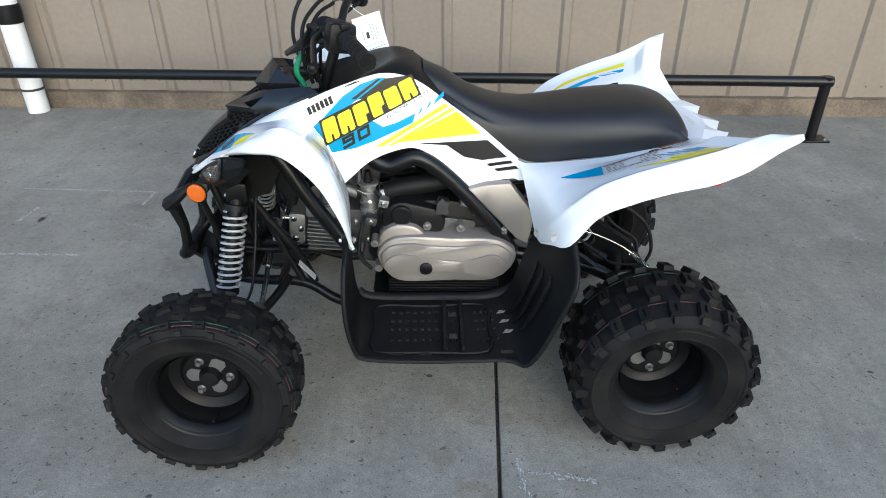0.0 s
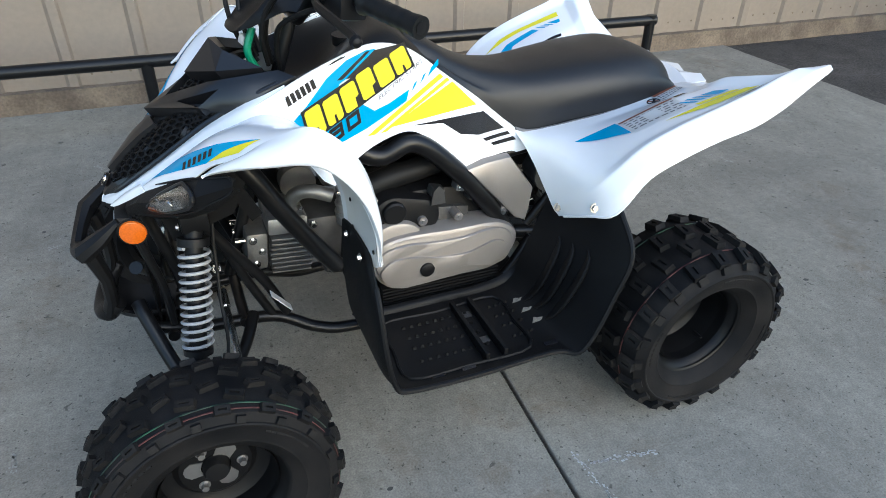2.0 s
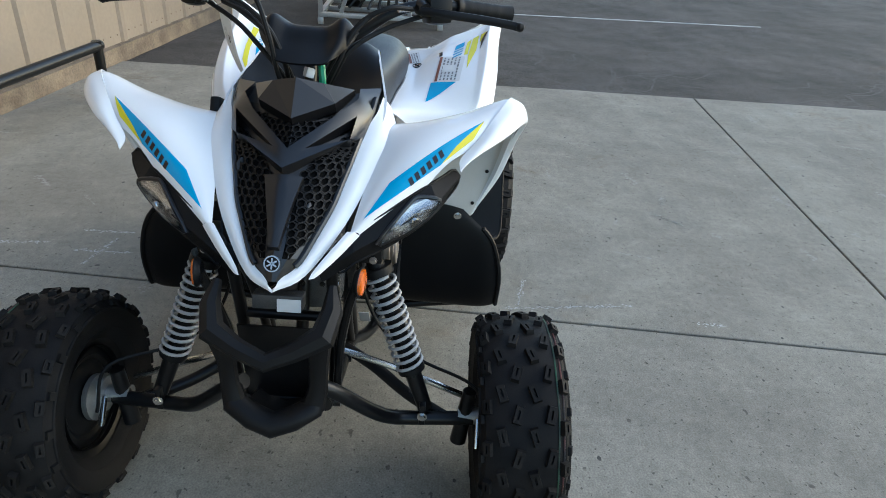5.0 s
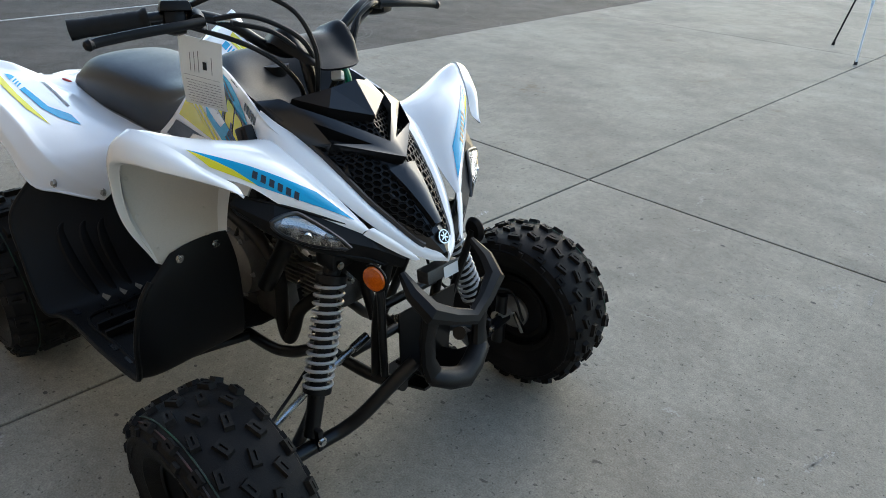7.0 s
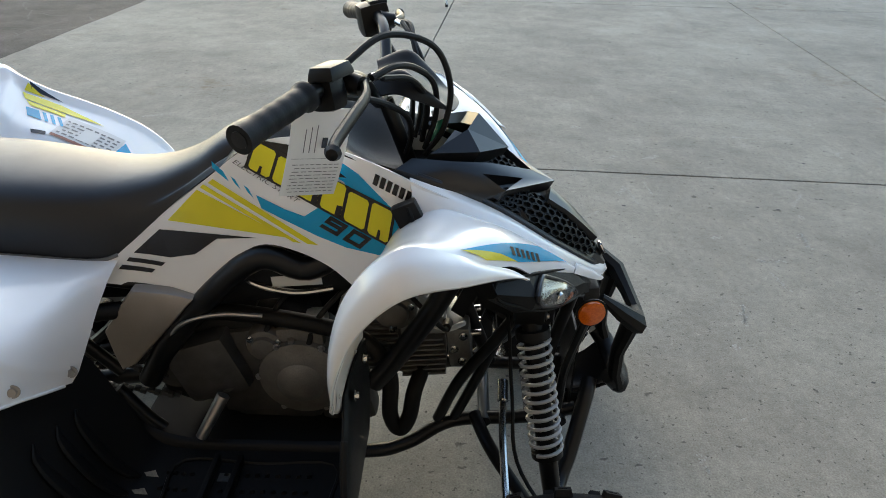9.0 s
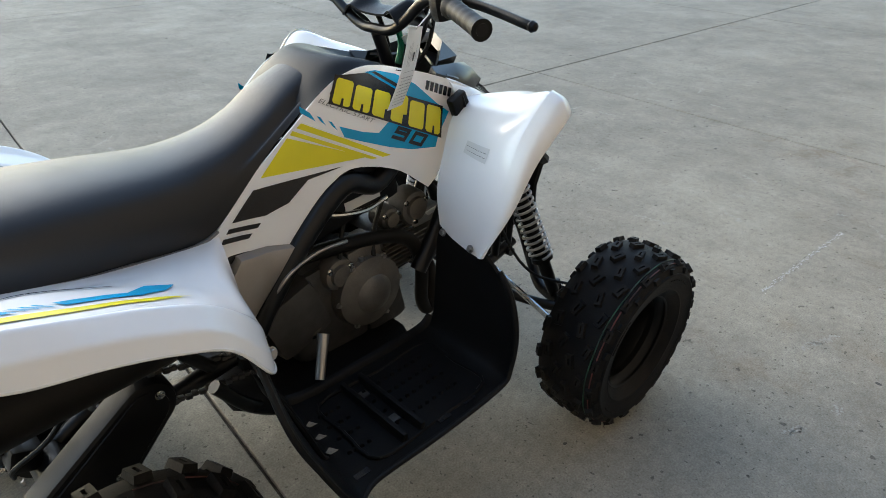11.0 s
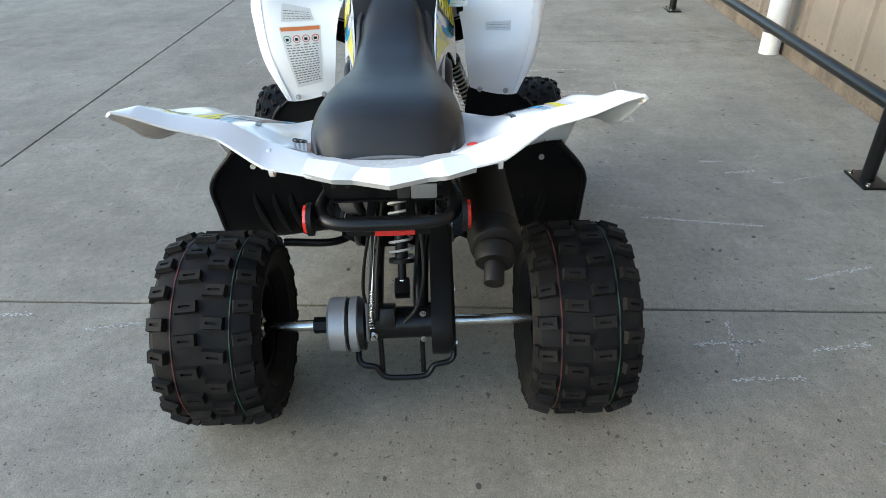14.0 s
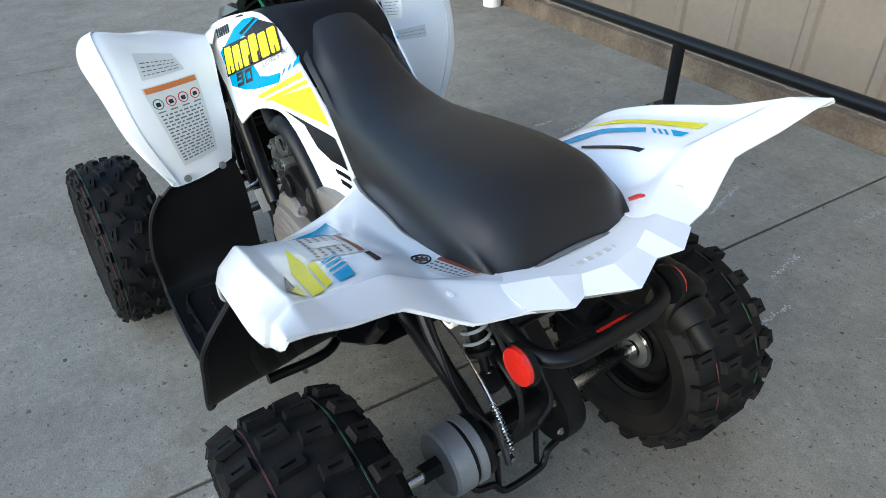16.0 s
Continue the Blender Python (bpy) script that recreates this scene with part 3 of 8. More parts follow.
    # painted production lines
    for mat, y, lab in ((TYRE_RED, h * 0.81 if front else -h * 0.53, "thin red paint line round the tread"), (TYRE_GREEN, h * 0.70 if front else h * 0.53, "thin green paint line round the tread")):
        rr = R - (0.0185 if y > h * 0.75 else 0.0143 if y > h * 0.6 else 0.0115)
        bm = bmesh.new()
        rings = []
        for k in range(120):
            a = 2 * math.pi * k / 120
            wob = 0.0015 * noise.noise((3 * math.cos(a), 3 * math.sin(a), y * 90))
            rings.append([bm.verts.new((rad * math.cos(a), y + wob + d, rad * math.sin(a))) for d, rad in ((-0.0016, rr), (-0.0011, rr + 0.001), (0.0011, rr + 0.001), (0.0016, rr))])
        for p, q in zip(rings, rings[1:] + rings[:1]):
            for k in range(3):
                bm.faces.new((p[k], p[k + 1], q[k + 1], q[k]))
        ob = tagged(new("paint_line", to_mesh("paint_line", bm, mat)), lab)
        ob.parent = wheel
    # hub, studs and valve
    bm = lathe([(0.0, 0.006), (0.021, 0.006), (0.024, 0.003), (0.024, -0.004), (0.0, -0.004)][1:], 20)
    deep = Matrix.Translation((0, -D, 0))
    hub = tagged(new("hub", to_mesh("hub", lathe([(0.0235, -0.02), (0.0235, 0.014), (0.020, 0.020), (0.008, 0.021)], 20, bm), SATIN)), "black hub cap")
    hub.parent = wheel
    wheel_bits = [hub]
    for i in range(3):
        a = radians(100 + 120 * i)
        pts = [(0.026 * math.cos(a + d), 0.026 * math.sin(a + d)) for d in (-0.62, -0.3, 0, 0.3, 0.62)] + [(rr * math.cos(a + d), rr * math.sin(a + d)) for rr, d in ((0.046, 0.40), (0.053, 0.18), (0.055, 0.0), (0.053, -0.18), (0.046, -0.40))]
        flange = plate(pts, lambda p, q: Vector((p, 0.0035, q)), 0.003, 1.0)
        hp = tagged(new("hub_lobe", to_mesh("hub_lobe", flange, HUB)), "bare bright lobe of the hub flange")
        hp.parent = wheel
        wheel_bits.append(hp)
    for i in range(3):
        a = radians(40 + 120 * i)
        nut = tagged(new("wheel_nut", to_mesh("wheel_nut", bolt((0.045 * math.cos(a), 0.003, 0.045 * math.sin(a)), (0, 1, 0), 0.0070, 0.012), HUB)), "zinc plated nut")
        nut.parent = wheel
        wheel_bits.append(nut)
    v = new("valve", to_mesh("valve", rod((rim - 0.028, 0.012, 0.0), (rim - 0.034, 0.04, 0.0), 0.004, 0.003, 8), SATIN))
    v.parent = wheel
    for ob in wheel_bits:
        ob.data.transform(deep)
    back = tagged(new("brake_hub", to_mesh("brake_hub", lathe([(0.04, -0.046), (0.046, -0.05), (0.046, -0.06), (0.03, -0.066), (0.018, -0.07)], 20), ALU if front else HUB)), "bare metal hub behind the rim")
    back.parent = wheel
    return wheel


RX = 0.525
FR, RR = 0.2180, 0.2170
FW, RW = 0.160, 0.220
wf = build_wheel("front_wheel", FR, FW, 0.121, True)
wf.parent = quad_bike
wf.matrix_basis = STANCE.inverted() @ pose(-0.542, 0.447, FR - 0.002, -2.6, 0, 0) @ pose(0, 0, 0, 0, 20, 0)
w2 = copy_thing(wf, STANCE.inverted() @ pose(-0.527, -0.442, FR - 0.002, 2.6, 0, 182) @ pose(0, 0, 0, 0, 95, 0))
w2.parent = quad_bike
wr = build_wheel("rear_wheel", RR, RW, 0.117, False)
wr.parent = quad_bike
wr.matrix_basis = STANCE.inverted() @ pose(0.518, 0.397, RR - 0.002, 0, 65, 0)
w4 = copy_thing(wr, STANCE.inverted() @ pose(0.525, -0.379, RR - 0.002, 0, 0, 180) @ pose(0, 0, 0, 0, 130, 0))
w4.parent = quad_bike
for ob in w4.children:
    if ob.name.startswith("paint_line"):
        ob.scale = (1, -1, 1)


# side cover: a sheet described by its distance from the middle plane
def side_y(x, z):
    y = 0.1967 - 0.155 * x - 0.115 * z
    if x > 0.1:
        y += 1.4 * (x - 0.1) ** 2
    if x < -0.28:
        y -= 3.2 * (x + 0.28) ** 2
    return y


def on_side(off):
    return lambda x, z: Vector((x, side_y(x, z) + off, z))


def smooth2(pts, n=4, closed=True):
    return [(p.x, p.y) for p in curve_points([(a, b, 0) for a, b in pts], n, closed)]


SIDE = (curve2 := smooth2([(-0.40, 0.728), (-0.326, 0.767), (-0.254, 0.798), (-0.194, 0.818), (-0.134, 0.834), (-0.092, 0.834), (-0.049, 0.821), (-0.011, 0.797), (0.027, 0.766), (0.121, 0.692), (0.208, 0.617), (0.245, 0.592)], 4, False)) \
    + smooth2([(0.235, 0.57), (0.19, 0.561), (0.150, 0.562), (0.110, 0.555), (0.084, 0.546)], 3, False) \
    + smooth2([(0.078, 0.551), (0.041, 0.589), (-0.012, 0.640), (-0.052, 0.659), (-0.103, 0.653), (-0.155, 0.633), (-0.195, 0.602), (-0.215, 0.585)], 4, False) \
    + [(-0.235, 0.60), (-0.27, 0.655), (-0.31, 0.69), (-0.36, 0.70)]
side_r, side_l = pair("side_cover", plate(SIDE, on_side(0.0), 0.004, 0.025), WHITE, quad_bike, "glossy white side cover with decals")


def decal(name, outline, mat, off, label="", step=0.03):
    """The same sticker on both side covers."""
    bm = plate(outline, on_side(off), 0.0, step)
    left = flip(bm)
    part(name, bm, mat, side_r, label)
    part(name, left, mat, side_l, label)


decal("blue_decal", [(-0.278, 0.725), (-0.252, 0.746), (-0.208, 0.789), (-0.168, 0.814), (-0.128, 0.826), (-0.108, 0.826), (-0.135, 0.800), (-0.185, 0.775), (-0.200, 0.750), (-0.150, 0.735),
                     (-0.120, 0.714), (-0.089, 0.722), (-0.044, 0.741), (-0.051, 0.720), (-0.083, 0.706), (-0.140, 0.683), (-0.185, 0.669), (-0.240, 0.662), (-0.250, 0.685)], CYAN, 0.0012, "blue sticker field")
decal("black_slash", [(-0.190, 0.782), (-0.128, 0.824), (-0.120, 0.824), (-0.178, 0.782)], INK, 0.0018)
decal("black_slash", [(-0.172, 0.782), (-0.112, 0.824), (-0.058, 0.828), (-0.035, 0.800), (-0.040, 0.786), (-0.100, 0.780)], INK, 0.0018)
# slanted bold yellow word mark drawn as plain blocks on black
A, B, C, D = Vector((-0.262, 0.738)), Vector((-0.252, 0.680)), Vector((-0.052, 0.829)), Vector((-0.032, 0.784))


def mark(u, v):
    p = A.lerp(C, u)
    q = B.lerp(D, u)
    return p.lerp(q, v)


def grow(u0, u1, v0, v1, lean=0.0):
    return [tuple(mark(u, v)) for u, v in ((u0 + lean, v0), (u1 + lean, v0), (u1, v1), (u0, v1))]


decal("word_outline", grow(-0.01, 1.01, -0.02, 1.02), INK, 0.0024, "black outline of the word mark")
for i in range(6):
    u0, u1 = i / 6 + 0.012, (i + 1) / 6 - 0.010
    drop = (0.0, 0.05, 0.02, -0.05, 0.03, 0.0)[i]
    shape = [(u0, 0.12 + drop), (u0 + 0.016, 0.05 + drop), (u1 - 0.016, 0.05 + drop), (u1, 0.12 + drop), (u1, 0.88), (u1 - 0.016, 0.95), (u0 + 0.016, 0.95), (u0, 0.88)]
    mid = (u0 + u1) / 2 + 0.004
    cut = [(mid - 0.012, 0.96), (mid - 0.008, 0.70), (mid + 0.008, 0.70), (mid + 0.012, 0.96)] if i in (0, 1, 5) else [(u1 - 0.040, 0.95), (u1 - 0.036, 0.64), (u1, 0.60), (u1, 0.95)]
    for owner, left in ((side_r, False), (side_l, True)):
        for name, poly, mat, off in (("yellow_block", shape, LIME, 0.0030), ("black_cut", cut, INK, 0.0036)):
            if i == 4 and mat is INK:
                continue
            bm = plate([tuple(mark(u if left else 1 - u, v)) for u, v in poly], on_side(off), 0.0, 0.1)
            part(name, flip(bm) if left else bm, mat, owner)


def along_side(p, q, off):
    """Writing along the line from p to q of the side cover."""
    p, q = Vector(p), Vector(q)
    d = (q - p).normalized()
    w = Vector((-d.y, d.x))
    return lambda x, y: on_side(off)(*(p + d * x + w * y))


def along_left(p, q, off):
    place = along_side(p, q, off)
    return lambda x, y: place(x, y) * Vector((1, -1, 1))


def left_words(name, text, size, p, q, mat, slant=0.0, label="", wide=1.0, bold=0.0):
    """Lettering on the left side cover, from front to back."""
    place = along_left(p, q, 0.0022)
    part(name, words(text, size, lambda x, y: place(x * wide, y), slant, bold), mat, side_l, label)


left_words("fine_print", "ELECTRIC START", 0.0115, (-0.110, 0.732), (-0.010, 0.788), GREYINK, 0.35, "thin grey words", 1.3)


def right_words(name, text, size, p, q, mat, slant=0.0, label="", wide=1.0, bold=0.0):
    p, q = Vector(p), Vector(q)
    d = (q - p).normalized()
    w = Vector((d.y, -d.x))
    part(name, words(text, size, lambda x, y: on_side(0.0022)(*(p + d * x * wide + w * y)), slant, bold), mat, side_r, label)


right_words("fine_print", "ELECTRIC START", 0.0115, (-0.010, 0.790), (-0.120, 0.729), GREYINK, 0.35, "thin grey words", 1.3)
def number_90(owner, right):
    """The wide square figures 9 and 0, stroke by stroke; they read from back to front on the right side."""
    w, h, t = 0.031, 0.026, 0.0068
    base = Vector((-0.213, 0.667)) if not right else Vector((-0.143, 0.700))
    d = (Vector((-0.14, 0.702)) - Vector((-0.213, 0.667))).normalized() * (-1 if right else 1)
    up = Vector((-d.y, d.x)) if not right else Vector((d.y, -d.x))
    bm = bmesh.new()
    strokes = [(0, h - t, w, h), (0, 0, w, t), (w - t, t, w, h - t), (0, h * 0.42, w - t, h * 0.42 + t), (0, h * 0.42 + t, t, h - t)]
    strokes += [(x0 + w * 1.28, y0, x1 + w * 1.28, y1) for x0, y0, x1, y1 in ((0, h - t, w, h), (0, 0, w, t), (w - t, t, w, h - t), (0, t, t, h - t))]
    for x0, y0, x1, y1 in strokes:
        pts = [base + d * (x + y * 0.35) + up * y for x, y in ((x0, y0), (x1, y0), (x1, y1), (x0, y1))]
        plate([tuple(p) for p in pts], on_side(0.0022), 0.0, 0.1, bm)
    part("number_print", bm if right else flip(bm), INK, owner, "black number 90")


number_90(side_r, True)
number_90(side_l, False)
for k in range(6):
    p = Vector((-0.284, 0.752)).lerp(Vector((-0.226, 0.777)), k / 6)
    e = Vector((0.0070, 0.0029))
    up = Vector((-0.005, 0.0165))
    decal("maker_mark", [tuple(p), tuple(p + e), tuple(p + e + up), tuple(p + up)], INK, 0.0012, step=0.1)
for k, (u0, w) in enumerate(((-0.040, 0.009), (-0.020, 0.009), (-0.002, 0.025))):
    decal("blue_dash", [(u0, 0.732 + 0.62 * (u0 + 0.044)), (u0 + w, 0.732 + 0.62 * (u0 + w + 0.044) + 0.004), (u0 + w + (0.006 if k < 2 else 0.0), 0.747 + 0.62 * (u0 + w + 0.044)), (u0 + 0.008, 0.748 + 0.62 * (u0 + 0.044))], CYAN, 0.0012)
decal("yellow_field", [(-0.092, 0.675), (0.054, 0.740), (0.112, 0.683)], LIME, 0.0012, "yellow wedge sticker")
decal("yellow_stripe", [(-0.140, 0.668), (-0.122, 0.668), (0.034, 0.753), (0.025, 0.760)], LIME, 0.0012)
decal("yellow_stripe", [(-0.112, 0.668), (-0.098, 0.669), (0.048, 0.744), (0.042, 0.750)], LIME, 0.0012)
decal("black_field", [(-0.04, 0.669), (0.129, 0.666), (0.178, 0.623), (0.117, 0.617), (0.072, 0.628), (0.030, 0.660)], INK, 0.0012, "black wedge sticker")
decal("black_bar", [(0.127, 0.607), (0.186, 0.615), (0.193, 0.608), (0.135, 0.600)], INK, 0.0012)
decal("black_bar", [(0.146, 0.594), (0.200, 0.602), (0.207, 0.594), (0.154, 0.587)], INK, 0.0012)

# nose trim: the white V between the black nose and the fenders
trim = Sheet([[(-0.620, 0.010, 0.572), (-0.630, 0.006, 0.563), (-0.633, 0.0, 0.554)],
              [(-0.590, 0.042, 0.592), (-0.602, 0.046, 0.584), (-0.604, 0.050, 0.572)],
              [(-0.510, 0.083, 0.655), (-0.522, 0.096, 0.648), (-0.527, 0.106, 0.633)],
              [(-0.430, 0.108, 0.715), (-0.440, 0.126, 0.708), (-0.450, 0.140, 0.690)],
              [(-0.370, 0.122, 0.750), (-0.378, 0.143, 0.744), (-0.390, 0.160, 0.728)],
              [(-0.325, 0.1375, 0.771), (-0.328, 0.154, 0.762), (-0.335, 0.170, 0.742)],
              [(-0.285, 0.1440, 0.788), (-0.288, 0.158, 0.772), (-0.292, 0.170, 0.742)]])
pair("nose_trim", trim.mesh(5, 4, 0.004), WHITE, quad_bike, "white V-shaped nose trim")
# pointed white tongues that run on from the fenders beside the trim
tongue = Sheet([[(-0.551, 0.112, 0.632), (-0.551, 0.123, 0.632), (-0.547, 0.133, 0.624)],
                [(-0.580, 0.086, 0.607), (-0.583, 0.093, 0.604), (-0.581, 0.099, 0.595)],
                [(-0.603, 0.064, 0.583), (-0.606, 0.068, 0.580), (-0.606, 0.070, 0.574)],
                [(-0.613, 0.058, 0.5735), (-0.6135, 0.0585, 0.573), (-0.614, 0.059, 0.572)]])
pair("fender_tongue", tongue.mesh(4, 4, 0.004), WHITE, quad_bike, "white pointed tongue ahead of the fender")

# front fender
fender = Sheet([
    [(-0.549, 0.116, 0.626), (-0.549, 0.120, 0.629), (-0.548, 0.125, 0.630), (-0.546, 0.130, 0.628), (-0.545, 0.132, 0.624)],
    [(-0.475, 0.130, 0.672), (-0.480, 0.158, 0.688), (-0.482, 0.190, 0.694), (-0.478, 0.214, 0.686), (-0.476, 0.222, 0.672)],
    [(-0.400, 0.152, 0.722), (-0.412, 0.200, 0.742), (-0.418, 0.240, 0.750), (-0.422, 0.268, 0.745), (-0.428, 0.282, 0.724)],
    [(-0.330, 0.165, 0.748), (-0.345, 0.220, 0.760), (-0.352, 0.285, 0.774), (-0.356, 0.346, 0.778), (-0.366, 0.360, 0.750)],
    [(-0.272, 0.175, 0.722), (-0.285, 0.230, 0.742), (-0.290, 0.310, 0.772), (-0.290, 0.388, 0.803), (-0.298, 0.408, 0.762)],
    [(-0.238, 0.185, 0.665), (-0.234, 0.240, 0.688), (-0.230, 0.310, 0.718), (-0.228, 0.384, 0.738), (-0.240, 0.402, 0.696)],
    [(-0.212, 0.192, 0.590), (-0.203, 0.240, 0.605), (-0.197, 0.305, 0.622), (-0.195, 0.368, 0.628), (-0.205, 0.382, 0.606)],
    [(-0.208, 0.203, 0.518), (-0.200, 0.240, 0.508), (-0.196, 0.285, 0.499), (-0.192, 0.325, 0.497), (-0.186, 0.338, 0.505)]])
fen_r, fen_l = pair("front_fender", fender.mesh(6, 5, 0.0035), WHITE, quad_bike, "white front fender, sweeping back into a flap")


# flared lip along the outer edge, ending in a point ahead
lip = Sheet([[(-0.452, 0.297, 0.7150), (-0.453, 0.298, 0.7145), (-0.454, 0.299, 0.7140), (-0.452, 0.298, 0.7130)],
             [(-0.428, 0.297, 0.728), (-0.437, 0.303, 0.725), (-0.441, 0.308, 0.722), (-0.434, 0.302, 0.717)],
             [(-0.392, 0.326, 0.752), (-0.408, 0.334, 0.748), (-0.416, 0.334, 0.736), (-0.408, 0.326, 0.728)],
             [(-0.350, 0.356, 0.784), (-0.364, 0.371, 0.774), (-0.371, 0.380, 0.754), (-0.362, 0.366, 0.744)],
             [(-0.289, 0.389, 0.806), (-0.294, 0.414, 0.793), (-0.298, 0.425, 0.764), (-0.292, 0.410, 0.752)],
             [(-0.226, 0.385, 0.741), (-0.230, 0.408, 0.726), (-0.238, 0.414, 0.698), (-0.238, 0.400, 0.690)],
             [(-0.193, 0.369, 0.630), (-0.196, 0.388, 0.622), (-0.203, 0.392, 0.606), (-0.206, 0.378, 0.604)],
             [(-0.186, 0.328, 0.500), (-0.185, 0.338, 0.502), (-0.184, 0.343, 0.507), (-0.188, 0.336, 0.510)]])
for one, owner in zip((lip.mesh(6, 4, 0.003, (-0.3, 0.2, 0.6)), flip(lip.mesh(6, 4, 0.003, (-0.3, 0.2, 0.6)))), (fen_r, fen_l)):
    part("fender_lip", one, WHITE, owner)


fender_bm = fender.mesh(8, 8)
fender_tree = BVHTree.FromBMesh(fender_bm)
fender_bm.free()
FO = 1.0 if fender.normal(2, 2).z > 0 else -1.0


class Flat:
    """A plane through three points, from which flat outlines are pressed on to the fender along its normal."""

    def __init__(self, a, b, c, along=None):
        self.o, self.u = Vector(a), (Vector(b) - Vector(a)).normalized()
        self.n = Vector(along).normalized() if along else self.u.cross(Vector(c) - Vector(a)).normalized()
        self.v = self.n.cross(self.u).normalized()

    def flat(self, p):
        d = Vector(p) - self.o
        return d.dot(self.u), d.dot(self.v)

    def over(self, off):
        def place(p, q):
            start = self.o + self.u * p + self.v * q
            for way in (self.n, -self.n):
                spot, normal, _, far = fender_tree.ray_cast(start - way * 0.12, way, 0.3)
                if spot is not None:
                    return spot - way * off
            return start
        return place


def on_fender(name, outline, mat, plane, off=0.0014, step=0.012, label="", sides=(1, -1)):
    for s in sides:
        bm = plate(outline, plane.over(off), 0.0, step)
        part(name, bm if s > 0 else flip(bm), mat, fen_r if s > 0 else fen_l, label)


D_T, D_I, D_B, D_J, D_O, D_M = (-0.359, 0.336, 0.776), (-0.480, 0.172, 0.690), (-0.530, 0.135, 0.643), (-0.446, 0.261, 0.723), (-0.394, 0.316, 0.750), (-0.418, 0.284, 0.744)
edge_plane = Flat(D_B, D_T, D_J, (0.30, -0.35, -0.89))
blue_edge = [edge_plane.flat(p) for p in (D_T, D_I, D_B, D_J, D_M)]
on_fender("blue_decal", blue_edge, CYAN, edge_plane, label="blue sticker along the fender edge")
on_fender("yellow_decal", [edge_plane.flat(p) for p in (D_T, D_M, D_J, D_O)], LIME, edge_plane, 0.0018, label="yellow sticker at the rear end")
q0, q1 = Vector(edge_plane.flat((-0.478, 0.205, 0.690))), Vector(edge_plane.flat((-0.428, 0.262, 0.732)))
q_up = Vector((-(q1 - q0).y, (q1 - q0).x)).normalized()
for k in range(6):
    p = q0.lerp(q1, (k + 0.12) / 6)
    e = (q1 - q0) * 0.10
    on_fender("maker_mark", [tuple(v) for v in (p - q_up * 0.0055, p + e - q_up * 0.0055, p + e * 1.1 + q_up * 0.0055, p + e * 0.1 + q_up * 0.0055)], INK, edge_plane, 0.0022, 0.05)

# black nose cover
nose = Facet([
    [(-0.622, -0.010, 0.568), (-0.626, -0.005, 0.571), (-0.627, 0.0, 0.572), (-0.626, 0.005, 0.571), (-0.622, 0.010, 0.568)],
    [(-0.588, -0.043, 0.594), (-0.602, -0.022, 0.603), (-0.607, 0.0, 0.607), (-0.602, 0.022, 0.603), (-0.588, 0.043, 0.594)],
    [(-0.508, -0.084, 0.656), (-0.533, -0.045, 0.667), (-0.545, 0.0, 0.674), (-0.533, 0.045, 0.667), (-0.508, 0.084, 0.656)],
    [(-0.428, -0.109, 0.716), (-0.466, -0.055, 0.719), (-0.486, 0.000, 0.722), (-0.466, 0.055, 0.719), (-0.428, 0.109, 0.716)],
    [(-0.368, -0.123, 0.752), (-0.403, -0.062, 0.756), (-0.432, 0.000, 0.764), (-0.403, 0.062, 0.756), (-0.368, 0.123, 0.752)],
    [(-0.318, -0.134, 0.774), (-0.360, -0.067, 0.782), (-0.393, 0.000, 0.794), (-0.360, 0.067, 0.782), (-0.318, 0.134, 0.774)],
    [(-0.260, -0.138, 0.796), (-0.318, -0.072, 0.795), (-0.348, 0.000, 0.812), (-0.318, 0.072, 0.795), (-0.260, 0.138, 0.796)]])
nose_cover = part("nose_cover", nose.mesh(6, 6, 0.005), GLOSS, quad_bike, "gloss black nose cover with honeycomb grilles", 8)
NO = 1.0 if nose.normal(3, 2).z > 0 else -1.0


def honeycomb(name, poly, ca, cb, size):
    """A honeycomb grille inside an outline of the nose, given in its own net; a near-black sheet paints the shade of a
    recess.
    """
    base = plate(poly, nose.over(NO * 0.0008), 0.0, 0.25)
    g = part(name, base, GRILLE_SHADE, nose_cover, "honeycomb grille backed by a shade-black sheet")
    bm = bmesh.new()
    a = ca
    row = 0
    lo = [min(p[k] for p in poly) for k in (0, 1)]
    hi = [max(p[k] for p in poly) for k in (0, 1)]
    place_lo, place_hi = nose.over(NO * 0.0008), nose.over(NO * 0.0050)
    a = lo[0]
    while a < hi[0]:
        # keep the cells about as wide as they are long on the tapering nose
        p = nose.at(min(a, 5.9), 2.0)
        q = nose.at(min(a, 5.9), 3.0)
        db = size / max((q - p).length, 1e-3)
        da = size * 0.87 / max((nose.at(min(a + 0.1, 6), 2.5) - nose.at(a, 2.5)).length * 10, 1e-3)
        b = lo[1] + (0.5 * db if row % 2 else 0.0)
        while b < hi[1]:
            if inside(poly, a, b):
                ring = []
                for k in range(6):
                    t = math.pi / 3 * k + math.pi / 6
                    ring.append((a + da * 0.66 * math.sin(t), min(max(b + db * 0.57 * math.cos(t), 0.12), 3.88)))
                hole = [(a + (x - a) * 0.76, b + (y - b) * 0.76) for x, y in ring]
                tops = [bm.verts.new(place_hi(x, y)) for x, y in ring]
                inn = [bm.verts.new(place_hi(x, y)) for x, y in hole]
                low = [bm.verts.new(place_lo(x, y)) for x, y in hole]
                for k in range(6):
                    j = (k + 1) % 6
                    bm.faces.new((tops[k], tops[j], inn[j], inn[k]))
                    bm.faces.new((inn[k], inn[j], low[j], low[k]))
            b += db
        a += da
        row += 1
    part("honeycomb", bm, FOOT, g)


